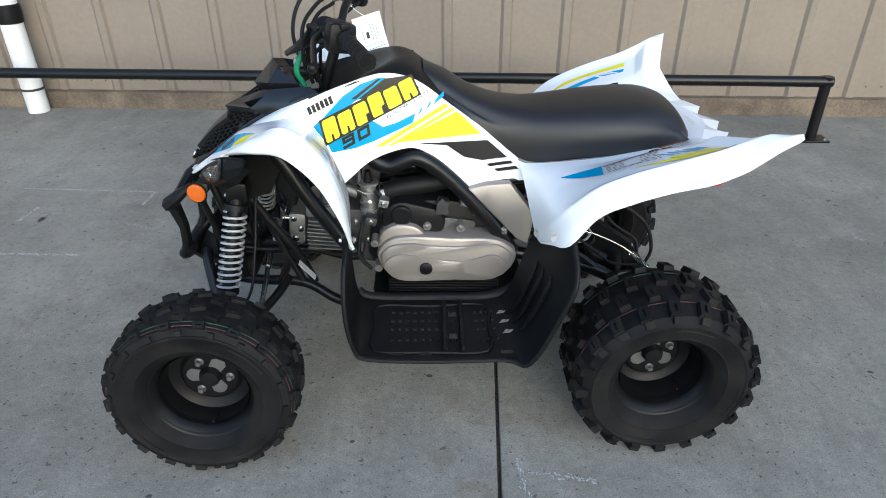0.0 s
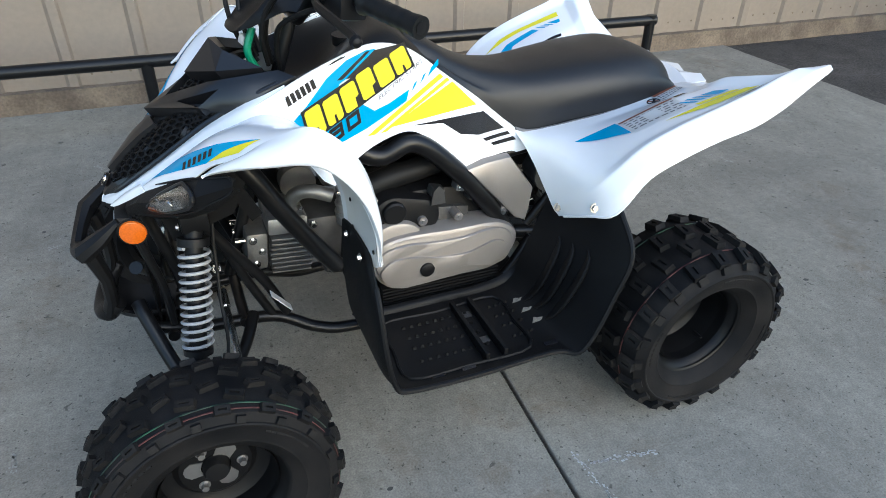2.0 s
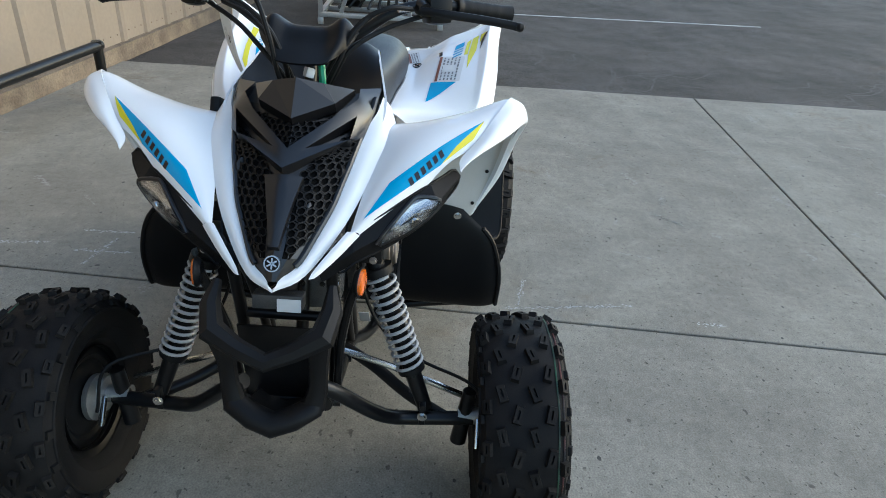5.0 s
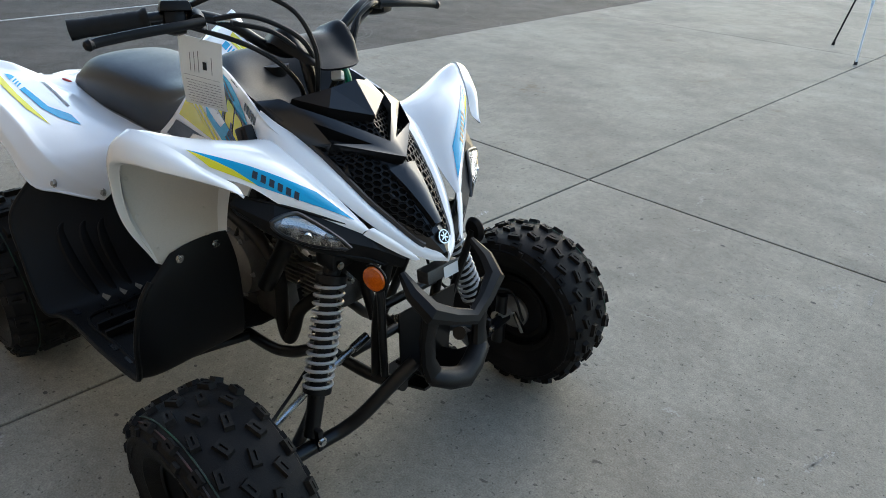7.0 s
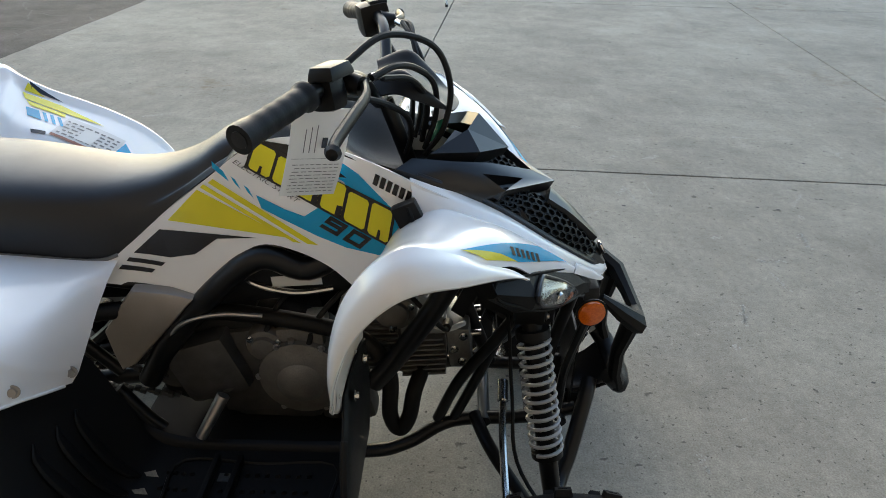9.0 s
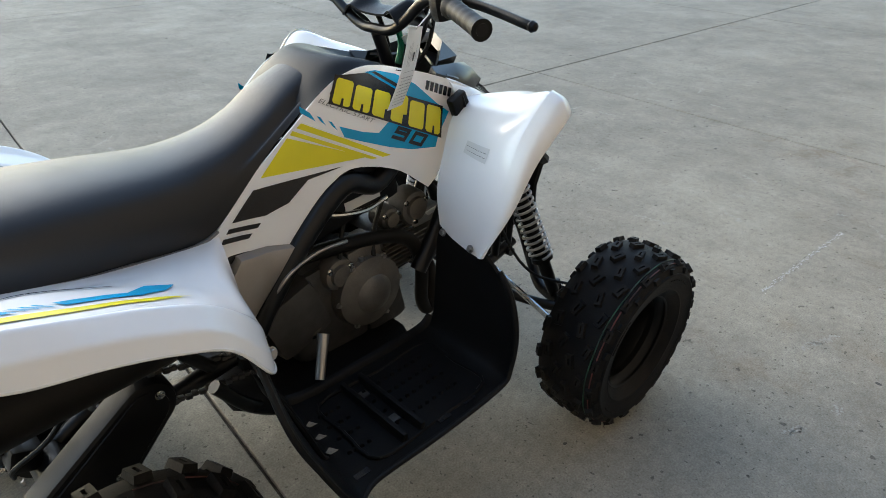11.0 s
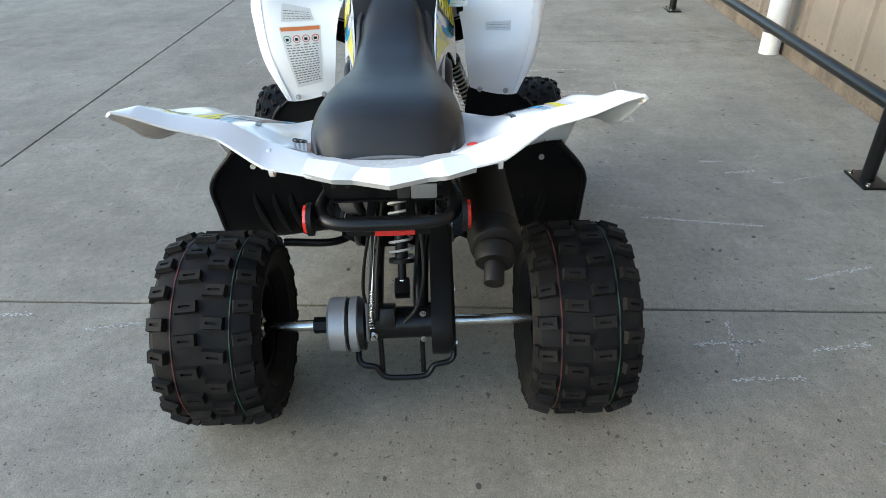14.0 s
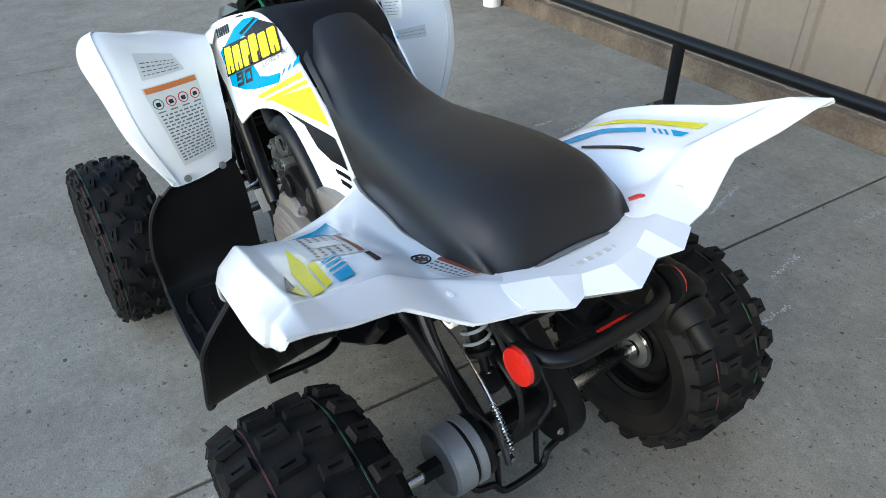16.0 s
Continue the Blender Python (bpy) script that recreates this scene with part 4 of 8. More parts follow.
for s in (-1, 1):
    def side(poly):
        return [(a, 2 + s * b) for a, b in poly]
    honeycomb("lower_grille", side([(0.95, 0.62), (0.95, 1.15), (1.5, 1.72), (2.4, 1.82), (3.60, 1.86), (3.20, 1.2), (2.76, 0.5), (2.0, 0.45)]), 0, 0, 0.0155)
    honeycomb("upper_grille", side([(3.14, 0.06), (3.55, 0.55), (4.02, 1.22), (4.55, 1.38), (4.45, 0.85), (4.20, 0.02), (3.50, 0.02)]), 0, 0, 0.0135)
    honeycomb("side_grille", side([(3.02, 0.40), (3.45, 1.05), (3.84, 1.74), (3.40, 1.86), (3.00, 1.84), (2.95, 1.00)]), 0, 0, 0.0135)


def raised(name, poly, h, mat, owner, label=""):
    """A raised solid on the nose over an outline of its net."""
    bm = plate(poly, nose.over(NO * h), 0.0, 0.2)
    base = plate(poly, nose.over(NO * -0.002), 0.0, 0.2)
    got = bmesh.ops.extrude_face_region(bm, geom=bm.faces[:])
    vs = [g for g in got["geom"] if isinstance(g, bmesh.types.BMVert)]
    for v in vs:
        v.co -= Vector((-0.55, 0, 0.83)) * (h + 0.002)
    base.free()
    part(name, bm, mat, owner, label)


raised("nose_spine", [(1.15, 1.80), (1.15, 2.20), (1.9, 2.40), (2.58, 2.58), (2.64, 2.0), (2.58, 1.42), (1.9, 1.60)], 0.012, GLOSS, nose_cover, "raised gloss black spine")


def folded(name, points, faces, drop, label, sharp=8):
    """A sheet of flat facets, mirrored across the middle plane, with its open edges turned down by drop."""
    bm = bmesh.new()
    right = {k: bm.verts.new(p) for k, p in points.items()}
    left = {k: v if abs(v.co.y) < 1e-6 else bm.verts.new((v.co.x, -v.co.y, v.co.z)) for k, v in right.items()}
    for f in faces:
        bm.faces.new([right[k] for k in f])
        bm.faces.new([left[k] for k in reversed(f)])
    bmesh.ops.recalc_face_normals(bm, faces=bm.faces[:])
    rim = [e for e in bm.edges if e.is_boundary]
    got = bmesh.ops.extrude_edge_only(bm, edges=rim)
    for v in [g for g in got["geom"] if isinstance(g, bmesh.types.BMVert)]:
        v.co += Vector(drop)
    bmesh.ops.recalc_face_normals(bm, faces=bm.faces[:])
    return part(name, bm, GLOSS, nose_cover, label, sharp)


# broad V brow whose arms split round a small grille and run out into the shoulders
folded("chevron", {"tip": (-0.520, 0.0, 0.727), "top": (-0.478, 0.0, 0.746), "fork": (-0.463, 0.028, 0.742), "neck": (-0.404, 0.074, 0.786), "brow": (-0.345, 0.104, 0.799), "gap": (-0.392, 0.108, 0.782),
                   "low": (-0.430, 0.100, 0.751), "end": (-0.394, 0.119, 0.7445), "edge": (-0.330, 0.133, 0.7725), "back": (-0.264, 0.138, 0.799), "inner": (-0.285, 0.100, 0.801)},
       [("tip", "top", "fork"), ("top", "neck", "fork"), ("neck", "brow", "gap", "fork"), ("tip", "fork", "low"), ("tip", "low", "end"), ("low", "gap", "end"), ("gap", "edge", "end"), ("gap", "brow", "edge"), ("brow", "inner", "back", "edge")],
       (0.010, 0.0, -0.018), "gloss black forked chevron brow", 44)
# pointed hood with a ridge, raised over the upper grille
folded("hood", {"tip": (-0.438, 0.0, 0.785), "ridge": (-0.386, 0.0, 0.842), "corner": (-0.369, 0.045, 0.830), "back": (-0.312, 0.093, 0.806), "low": (-0.389, 0.068, 0.801)},
       [("tip", "ridge", "corner", "low"), ("corner", "back", "low")], (0.012, 0.0, -0.020), "gloss black pointed hood")
rim_line = [nose.over(NO * 0.001)(0.7 + 0.2 * k, 0.09) for k in range(25)]
for one in (tube(rim_line, 0.0055, 2, 8), flip(tube(rim_line, 0.0055, 2, 8))):
    part("nose_rim", one, GLOSS, nose_cover, "gloss black border of the nose")
em_n = nose.normal(0.72, 2.0) * NO
em = Matrix.Translation(nose.at(0.72, 2.0) + em_n * 0.001) @ (-em_n).to_track_quat("Y", "Z").to_matrix().to_4x4()
part("emblem", lathe([(0.0135, 0.0), (0.0135, -0.004), (0.0115, -0.005)], 24, m=em), SATIN, nose_cover, "round black badge")
part("emblem_ring", lathe([(0.0135, -0.004), (0.0135, -0.0062), (0.0112, -0.0062), (0.0112, -0.004)], 24, m=em, closed=True), CHROME, nose_cover, "silver ring of the badge")
bm = bmesh.new()
for k in range(3):
    block((0.0028, 0.002, 0.0185), em @ pose(0, -0.006, 0) @ Matrix.Rotation(radians(60 * k), 4, "Y"), 0.0, bm)
part("emblem_mark", bm, CHROME, nose_cover)

# headlights
lamp = Facet([[(-0.580, 0.060, 0.585), (-0.590, 0.070, 0.568), (-0.588, 0.075, 0.552), (-0.565, 0.075, 0.545)],
              [(-0.545, 0.120, 0.628), (-0.566, 0.125, 0.602), (-0.560, 0.128, 0.580), (-0.530, 0.125, 0.560)],
              [(-0.500, 0.185, 0.662), (-0.524, 0.196, 0.632), (-0.516, 0.198, 0.604), (-0.485, 0.192, 0.588)],
              [(-0.455, 0.245, 0.690), (-0.474, 0.262, 0.662), (-0.466, 0.262, 0.640), (-0.440, 0.252, 0.628)],
              [(-0.405, 0.290, 0.700), (-0.412, 0.300, 0.690), (-0.410, 0.300, 0.684), (-0.400, 0.292, 0.676)]])
LO = 1.0 if lamp.normal(2, 1.5).x < 0 else -1.0
h_r, h_l = pair("headlight_housing", lamp.mesh(5, 5, 0.004), FOOT, quad_bike, "black housing round the headlight", 8)
border = [lamp.over(LO * 0.001)(a, 0.06) for a in (3.9, 3.4, 2.8, 2.2, 1.6, 1.0, 0.5)] + [lamp.over(LO * 0.001)(a, 2.05) for a in (0.5, 1.0, 1.6, 2.2, 2.8, 3.4, 3.9)]
for side_ob, one in ((h_r, tube(border, 0.0024, 4, 8, closed=True)), (h_l, flip(tube(border, 0.0024, 4, 8, closed=True)))):
    part("housing_border", one, FOOT, side_ob, "raised border of the housing")
lens_poly = ([(1.48, 1.30), (1.9, 0.72), (2.42, 0.30), (2.62, 0.30), (2.98, 0.80), (3.02, 1.10), (2.76, 1.64), (2.2, 1.72), (1.75, 1.52)])
for side_ob, left in ((h_r, False), (h_l, True)):
    bowl = plate(lens_poly, lamp.over(LO * 0.0015), 0.0, 0.3)
    dome = plate(lens_poly, lambda a, b: lamp.over(LO * (0.004 + 0.004 * max(0.0, 1 - ((a - 2.1) / 1.2) ** 2 - ((b - 1.25) / 0.8) ** 2)))(a, b), 0.0, 0.18)
    bulbs = bmesh.new()
    shine = [(1.92, 0.66), (2.4, 0.44), (2.80, 0.58), (2.88, 0.95), (2.6, 0.84), (2.3, 0.86), (2.05, 0.98)]
    plate(shine, lambda a, b: lamp.over(LO * (0.002 + 0.006 * abs(b - 0.7)))(a, b), 0.0, 0.12, bulbs)
    c, nn = lamp.over(LO * 0.003)(2.35, 1.15), lamp.normal(2.35, 1.15) * LO
    sweep(bulbs, [c, c + nn * 0.006, c + nn * 0.0062, c + nn * 0.002], 0.009, 18, radii=[0.009, 0.008, 0.007, 0.003])
    for k in range(9):
        c = lamp.over(LO * 0.002)(1.75 + 0.11 * k, 1.40 + 0.02 * k)
        block((0.002, 0.004, 0.009), Matrix.Translation(c) @ pose(0, 0, 0, 0, 0, 50), 0.0, bulbs)
    if left:
        bowl, dome, bulbs = flip(bowl), flip(dome), flip(bulbs)
    rimline = [lamp.over(LO * 0.003)(a, b) for a, b in lens_poly]
    bezel = tube(rimline, 0.004, 2, 8, closed=True)
    part("bezel", flip(bezel) if left else bezel, GLOSS, side_ob, "dark bezel of the lens")
    part("reflector_bowl", bowl, LAMPBOWL, side_ob, "silver reflector with facet glints painted as mottling")
    part("bulb_cups", bulbs, CHROME, side_ob, "bright lamp cups")
    lens = part("lens", dome, LENS, side_ob, "clear headlight lens")
    lens.visible_shadow = False

# front bumper: two horns, a V bar, two legs and a scooped shield
horn = [(-0.606, 0.096, 0.556), (-0.640, 0.100, 0.530), (-0.674, 0.090, 0.502), (-0.690, 0.046, 0.481), (-0.700, 0.0, 0.464)]
line = [Vector(p) for p in horn] + [Vector((x, -y, z)) for x, y, z in horn[-2::-1]]
wide = [0.008, 0.018, 0.023, 0.017, 0.016, 0.017, 0.023, 0.018, 0.008]
bm = sweep(bmesh.new(), line, 0.02, 8, squash=0.8, radii=wide)
bumper = part("front_bumper", bm, SATIN, quad_bike, "black moulded plastic front bumper", 28)
for s in (1, -1):
    leg = [Vector((-0.668, s * 0.082, 0.492)), Vector((-0.656, s * 0.078, 0.43)), Vector((-0.658, s * 0.076, 0.38)), Vector((-0.668, s * 0.068, 0.345))]
    part("bumper_leg", sweep(bmesh.new(), leg, 0.02, 10, squash=0.75, radii=[0.022, 0.017, 0.017, 0.021]), SATIN, bumper, "", 32)
chin = [(-0.646, 0.076, 0.366), (-0.668, 0.068, 0.345), (-0.680, 0.034, 0.327), (-0.686, 0.0, 0.316)]
line = [Vector(p) for p in chin] + [Vector((x, -y, z)) for x, y, z in chin[-2::-1]]
part("bumper_chin", sweep(bmesh.new(), line, 0.02, 14, squash=0.8, radii=[0.016, 0.022, 0.023, 0.024, 0.023, 0.022, 0.016]), SATIN, bumper, "pointed lower bar of the bumper", 60)
shield = Sheet([[(-0.655, 0.066, 0.338), (-0.672, 0.030, 0.320), (-0.678, 0.0, 0.308), (-0.672, -0.030, 0.320), (-0.655, -0.066, 0.338)],
                [(-0.615, 0.056, 0.312), (-0.632, 0.027, 0.286), (-0.638, 0.0, 0.276), (-0.632, -0.027, 0.286), (-0.615, -0.056, 0.312)],
                [(-0.545, 0.050, 0.300), (-0.550, 0.027, 0.274), (-0.550, 0.0, 0.266), (-0.550, -0.027, 0.274), (-0.545, -0.050, 0.300)]])
part("bumper_shield", shield.mesh(3, 4, 0.006, (-0.60, 0, 0.40)), SATIN, bumper, "lower shield of the bumper", 30)
part("skid_plate", plate([(-0.62, -0.04), (-0.62, 0.04), (-0.50, 0.075), (-0.50, -0.075)], lambda x, y: Vector((x, y, 0.262 - (x + 0.62) * 0.1)), 0.006, 0.05), STEEL, bumper)
part("bumper_bracket", block((0.030, 0.085, 0.026), pose(-0.603, -0.004, 0.522, 0, 10, 0), 0.003), ALU_DARK, bumper, "dull metal bracket with a pale label")
part("bracket_label", block((0.001, 0.040, 0.023), pose(-0.6195, -0.024, 0.521, 0, 10, 0), 0.0), LABELW, bumper, "pale foil label")

# side reflectors and their stays
for s in (1, -1):
    c, nrm = Vector((-0.582, s * 0.140, 0.553)), Vector((-0.16, s * 0.987, 0.0))
    bm = sweep(bmesh.new(), [c - nrm * 0.010, c - nrm * 0.002, c], 0.027, 28, radii=[0.020, 0.027, 0.027])
    holder = part("reflector_holder", bm, SATIN, quad_bike, "black round reflector holder")
    bm = sweep(bmesh.new(), [c, c + nrm * 0.004, c + nrm * 0.006], 0.023, 28, radii=[0.0235, 0.0225, 0.016])
    part("amber_reflector", bm, AMBER, holder, "round amber side reflector")
    bm = tube([c - nrm * 0.006, (-0.575, s * 0.118, 0.50), (-0.56, s * 0.100, 0.40), (-0.558, s * 0.092, 0.30)], 0.0085, 5, 10)
    part("stay", bm, STEEL, quad_bike)

# front suspension
for s in (1, -1):
    top, bot = Vector((-0.487, s * 0.160, 0.518)), Vector((-0.520, s * 0.229, 0.330))
    axis = (bot - top).normalized()
    shock = part("front_shock", rod(top - axis * 0.03, bot + axis * 0.02, 0.0165, seg=18), SATIN, quad_bike, "black shock absorber with a pale coil spring")
    part("coil_spring", coil(top + axis * 0.006, bot, 0.0265, 0.0033, 12.5, 8), SPRING, shock, "white painted coil spring")
    part("spring_seat", sweep(bmesh.new(), [top - axis * 0.012, top + axis * 0.003], 0.029, 20), SATIN, shock)
    part("spring_seat", sweep(bmesh.new(), [bot - axis * 0.001, bot + axis * 0.010], 0.027, 20), SATIN, shock)
    part("lower_leg", rod(bot + axis * 0.008, bot + axis * 0.098, 0.017, 0.015), STEEL, shock, "black lower shock leg")
    part("top_mount", block((0.05, 0.05, 0.045), pose(-0.478, s * 0.142, 0.565, 0, 0, 0), 0.006), STEEL, shock)
    part("mount_bolt", bolt((-0.506, s * 0.152, 0.553), (-1, 0, 0), 0.005, 0.005), HUB, shock)
    arm = part("lower_arm", tube([(-0.616, s * 0.066, 0.350), (-0.606, s * 0.096, 0.328), (-0.576, s * 0.162, 0.258), (-0.557, s * 0.198, 0.228), (-0.545, s * 0.240, 0.218), (-0.530, s * 0.360, 0.212)], 0.0145, 5, 12), STEEL, quad_bike, "black tubular front arm")
    part("rear_tube", tube([(-0.400, s * 0.085, 0.270), (-0.430, s * 0.150, 0.248), (-0.480, s * 0.225, 0.222), (-0.525, s * 0.300, 0.210)], 0.0125, 5, 12), STEEL, arm)
    part("clevis", block((0.03, 0.012, 0.05), pose(-0.545, s * 0.258, 0.238, 0, 0, 0), 0.003), STEEL, arm)
    part("clevis_bolt", bolt((-0.562, s * 0.258, 0.238), (-1, 0, 0), 0.007, 0.006), CHROME, arm)
    knuckle = part("knuckle", rod((-0.530, s * 0.335, 0.150), (-0.522, s * 0.350, 0.275), 0.017, 0.014), STEEL, quad_bike, "black steering knuckle")
    part("spindle", rod((-0.525, s * 0.33, 0.215), (-0.525, s * 0.43, 0.215), 0.020, 0.015), ALU, knuckle)
    part("brake_body", lathe([(0.018, 0.0), (0.036, 0.002), (0.040, 0.012), (0.036, 0.02), (0.018, 0.022)], 24, m=pose(-0.525, s * 0.385 - 0.011, 0.215)), ALU, knuckle, "bare alloy brake body")
    part("brake_lever", block((0.012, 0.010, 0.06), pose(-0.565, s * 0.37, 0.205, 0, 35, 0), 0.003), CHROME, knuckle)
    part("tie_rod", tube([(-0.455, s * 0.050, 0.315), (-0.452, s * 0.180, 0.272), (-0.460, s * 0.350, 0.205)], 0.0072, 3, 10), CHROME, quad_bike, "bright steel tie rod")
    part("rod_end", rod((-0.455, s * 0.045, 0.318), (-0.454, s * 0.085, 0.304), 0.0105), CHROME, quad_bike)
    part("brake_cable", tube([(-0.30, s * 0.08, 0.70), (-0.43, s * 0.10, 0.58), (-0.46, s * 0.15, 0.40), (-0.47, s * 0.24, 0.31), (-0.53, s * 0.36, 0.29), (-0.575, s * 0.375, 0.21)], 0.0035, 6, 7), GRIPM, quad_bike, "thin black brake cable")

# frame tubes
frame_parts = part("main_frame", tube([(-0.595, 0.075, 0.285), (-0.50, 0.080, 0.262), (-0.36, 0.090, 0.255), (-0.27, 0.115, 0.215), (-0.18, 0.130, 0.205), (0.10, 0.130, 0.205), (0.20, 0.120, 0.24), (0.27, 0.115, 0.33)], 0.0135, 6, 12), STEEL, quad_bike, "black tubular steel frame")
part("frame_tube", flip(tube([(-0.595, 0.075, 0.285), (-0.50, 0.080, 0.262), (-0.36, 0.090, 0.255), (-0.27, 0.115, 0.215), (-0.18, 0.130, 0.205), (0.10, 0.130, 0.205), (0.20, 0.120, 0.24), (0.27, 0.115, 0.33)], 0.0135, 6, 12)), STEEL, frame_parts)
for s in (1, -1):
    def tubes(pts, r=0.0135, name="frame_tube"):
        part(name, tube([(x, s * y, z) for x, y, z in pts], r, 6, 12), STEEL, frame_parts)
    tubes([(-0.46, 0.075, 0.70), (-0.41, 0.105, 0.665), (-0.365, 0.118, 0.62), (-0.318, 0.125, 0.535), (-0.26, 0.126, 0.44), (-0.215, 0.125, 0.375)], 0.019)
    tubes([(-0.34, 0.075, 0.70), (-0.20, 0.105, 0.655), (-0.115, 0.122, 0.612), (-0.04, 0.125, 0.632), (0.045, 0.122, 0.565), (0.145, 0.120, 0.448), (0.20, 0.118, 0.36)], 0.0205)
    tubes([(-0.56, 0.085, 0.56), (-0.53, 0.085, 0.42), (-0.52, 0.080, 0.27)], 0.011)
    tubes([(-0.49, 0.110, 0.57), (-0.43, 0.100, 0.46), (-0.37, 0.092, 0.36), (-0.33, 0.092, 0.26)], 0.011)
    tubes([(-0.36, 0.090, 0.258), (-0.40, 0.09, 0.36), (-0.44, 0.10, 0.48)], 0.010)
    tubes([(0.14, 0.10, 0.555), (0.30, 0.105, 0.575), (0.45, 0.10, 0.59), (0.60, 0.085, 0.60)], 0.0135)
    tubes([(0.26, 0.10, 0.36), (0.36, 0.105, 0.48), (0.46, 0.10, 0.575)], 0.012)
    tubes([(0.10, 0.13, 0.21), (0.16, 0.20, 0.215), (0.17, 0.33, 0.225)], 0.011, "foot_bar")
    tubes([(-0.14, 0.13, 0.205), (-0.13, 0.25, 0.22), (-0.12, 0.36, 0.228)], 0.011, "foot_bar")
part("cross_tube", rod((-0.565, -0.10, 0.27), (-0.565, 0.10, 0.27), 0.012), STEEL, frame_parts)
part("cross_tube", rod((-0.42, -0.10, 0.262), (-0.42, 0.10, 0.262), 0.012), STEEL, frame_parts)
part("cross_tube", rod((-0.53, -0.09, 0.44), (-0.53, 0.09, 0.44), 0.010), STEEL, frame_parts)
part("front_plate", plate([(-0.07, 0.29), (0.07, 0.29), (0.08, 0.45), (-0.08, 0.45)], lambda y, z: Vector((-0.585, y, z)), 0.004, 0.1), STEEL, frame_parts)
part("caution_tag", block((0.002, 0.022, 0.062), pose(-0.342, -0.118, 0.312, 0, -38, 0), 0), LABELW, frame_parts, "narrow white paper tag on the frame tube")
part("steering_stem", rod((-0.43, 0, 0.33), (-0.235, 0, 0.86), 0.013), STEEL, frame_parts)

# added black sheet that keeps bright ground from showing below the engine
part("ground_blocker", plate([(-0.17, -0.12), (-0.17, 0.12), (-0.15, 0.17), (0.18, 0.17), (0.24, 0.10), (0.24, -0.10), (0.18, -0.17), (-0.15, -0.17)], lambda x, y: Vector((x, y, 0.243)), 0.004, 0.2), FOOT, quad_bike, "black sheet added to hide the ground below the engine")
# engine
eng = part("engine", block((0.20, 0.21, 0.20), pose(0.0, -0.005, 0.365, 0, 8, 0), 0.03), ALU_DARK, quad_bike, "dull cast aluminium engine")
part("cylinder", block((0.075, 0.105, 0.085), pose(-0.300, 0, 0.385, 0, 6, 0), 0.008), ALU_DARK, eng)
for i in range(8):
    part("cooling_fin", block((0.092 - 0.002 * abs(i - 4), 0.128, 0.0042), pose(-0.302 + 0.0012 * i, 0.0, 0.345 + 0.0115 * i, 0, 6, 0), 0.0012), ALU_MID, eng)
head = part("cylinder_head", block((0.045, 0.118, 0.090), pose(-0.368, 0, 0.405, 0, 6, 0), 0.010), ALU_MID, eng, "cast cylinder head")
for s in (1, -1):
    for dx, dz in ((-0.006, 0.030), (-0.006, -0.028), (0.010, 0.0)):
        part("head_bolt", bolt((-0.368 + dx, s * 0.059, 0.405 + dz), (0, s, 0), 0.006, 0.007), CHROME, head)
for y in (-0.04, 0.0, 0.04):
    part("head_stud", rod((-0.388, y, 0.43), (-0.408, y, 0.432), 0.006, seg=10), CHROME, head)
part("top_case", block((0.085, 0.118, 0.040), pose(-0.298, 0, 0.455, 0, 4, 0), 0.008), ALU, eng)
part("mid_case", block((0.11, 0.125, 0.105), pose(-0.208, 0, 0.410, 0, 4, 0), 0.014), ALU_DARK, eng)
for x, z in ((-0.245, 0.450), (-0.172, 0.448), (-0.245, 0.372), (-0.18, 0.37)):
    for s in (1, -1):
        part("case_stud", bolt((x, s * 0.0625, z), (0, s, 0), 0.006, 0.008), CHROME, eng)
part("sump", block((0.17, 0.17, 0.07), pose(-0.02, 0, 0.262, 0, 0, 0), 0.02), ALU_DARK, eng)


def stadium(x0, z0, r0, x1, z1, r1, n=14):
    """An outline round two circles."""
    a = math.atan2(z1 - z0, x1 - x0)
    c = math.acos((r0 - r1) / math.hypot(x1 - x0, z1 - z0))
    pts = []
    for k in range(n + 1):
        t = a + c + (2 * math.pi - 2 * c) * k / n
        pts.append((x0 + r0 * math.cos(t), z0 + r0 * math.sin(t)))
    for k in range(n + 1):
        t = a - c + 2 * c * k / n
        pts.append((x1 + r1 * math.cos(t), z1 + r1 * math.sin(t)))
    return pts


def shell(outline, y0, y1, edge=0.008, bm=None):
    """A flat casing over an xz outline from y0 to y1 (outer) with a rounded outer edge."""
    bm = bm or bmesh.new()
    n = len(outline)
    cx, cz = sum(p[0] for p in outline) / n, sum(p[1] for p in outline) / n
    sgn = 1 if y1 > y0 else -1
    rings = []
    for shrink, y in ((0, y0), (0, y1 - sgn * edge), (0.3 * edge, y1 - sgn * edge * 0.3), (edge, y1)):
        ring = []
        for x, z in outline:
            d = Vector((cx - x, cz - z))
            d = d.normalized() * shrink if d.length else d
            ring.append(bm.verts.new((x + d.x, y, z + d.y)))
        rings.append(ring)
    for a, b in zip(rings, rings[1:]):
        for k in range(n):
            bm.faces.new((a[k], a[(k + 1) % n], b[(k + 1) % n], b[k]))
    bm.faces.new(rings[0])
    bm.faces.new(rings[-1])
    return bm


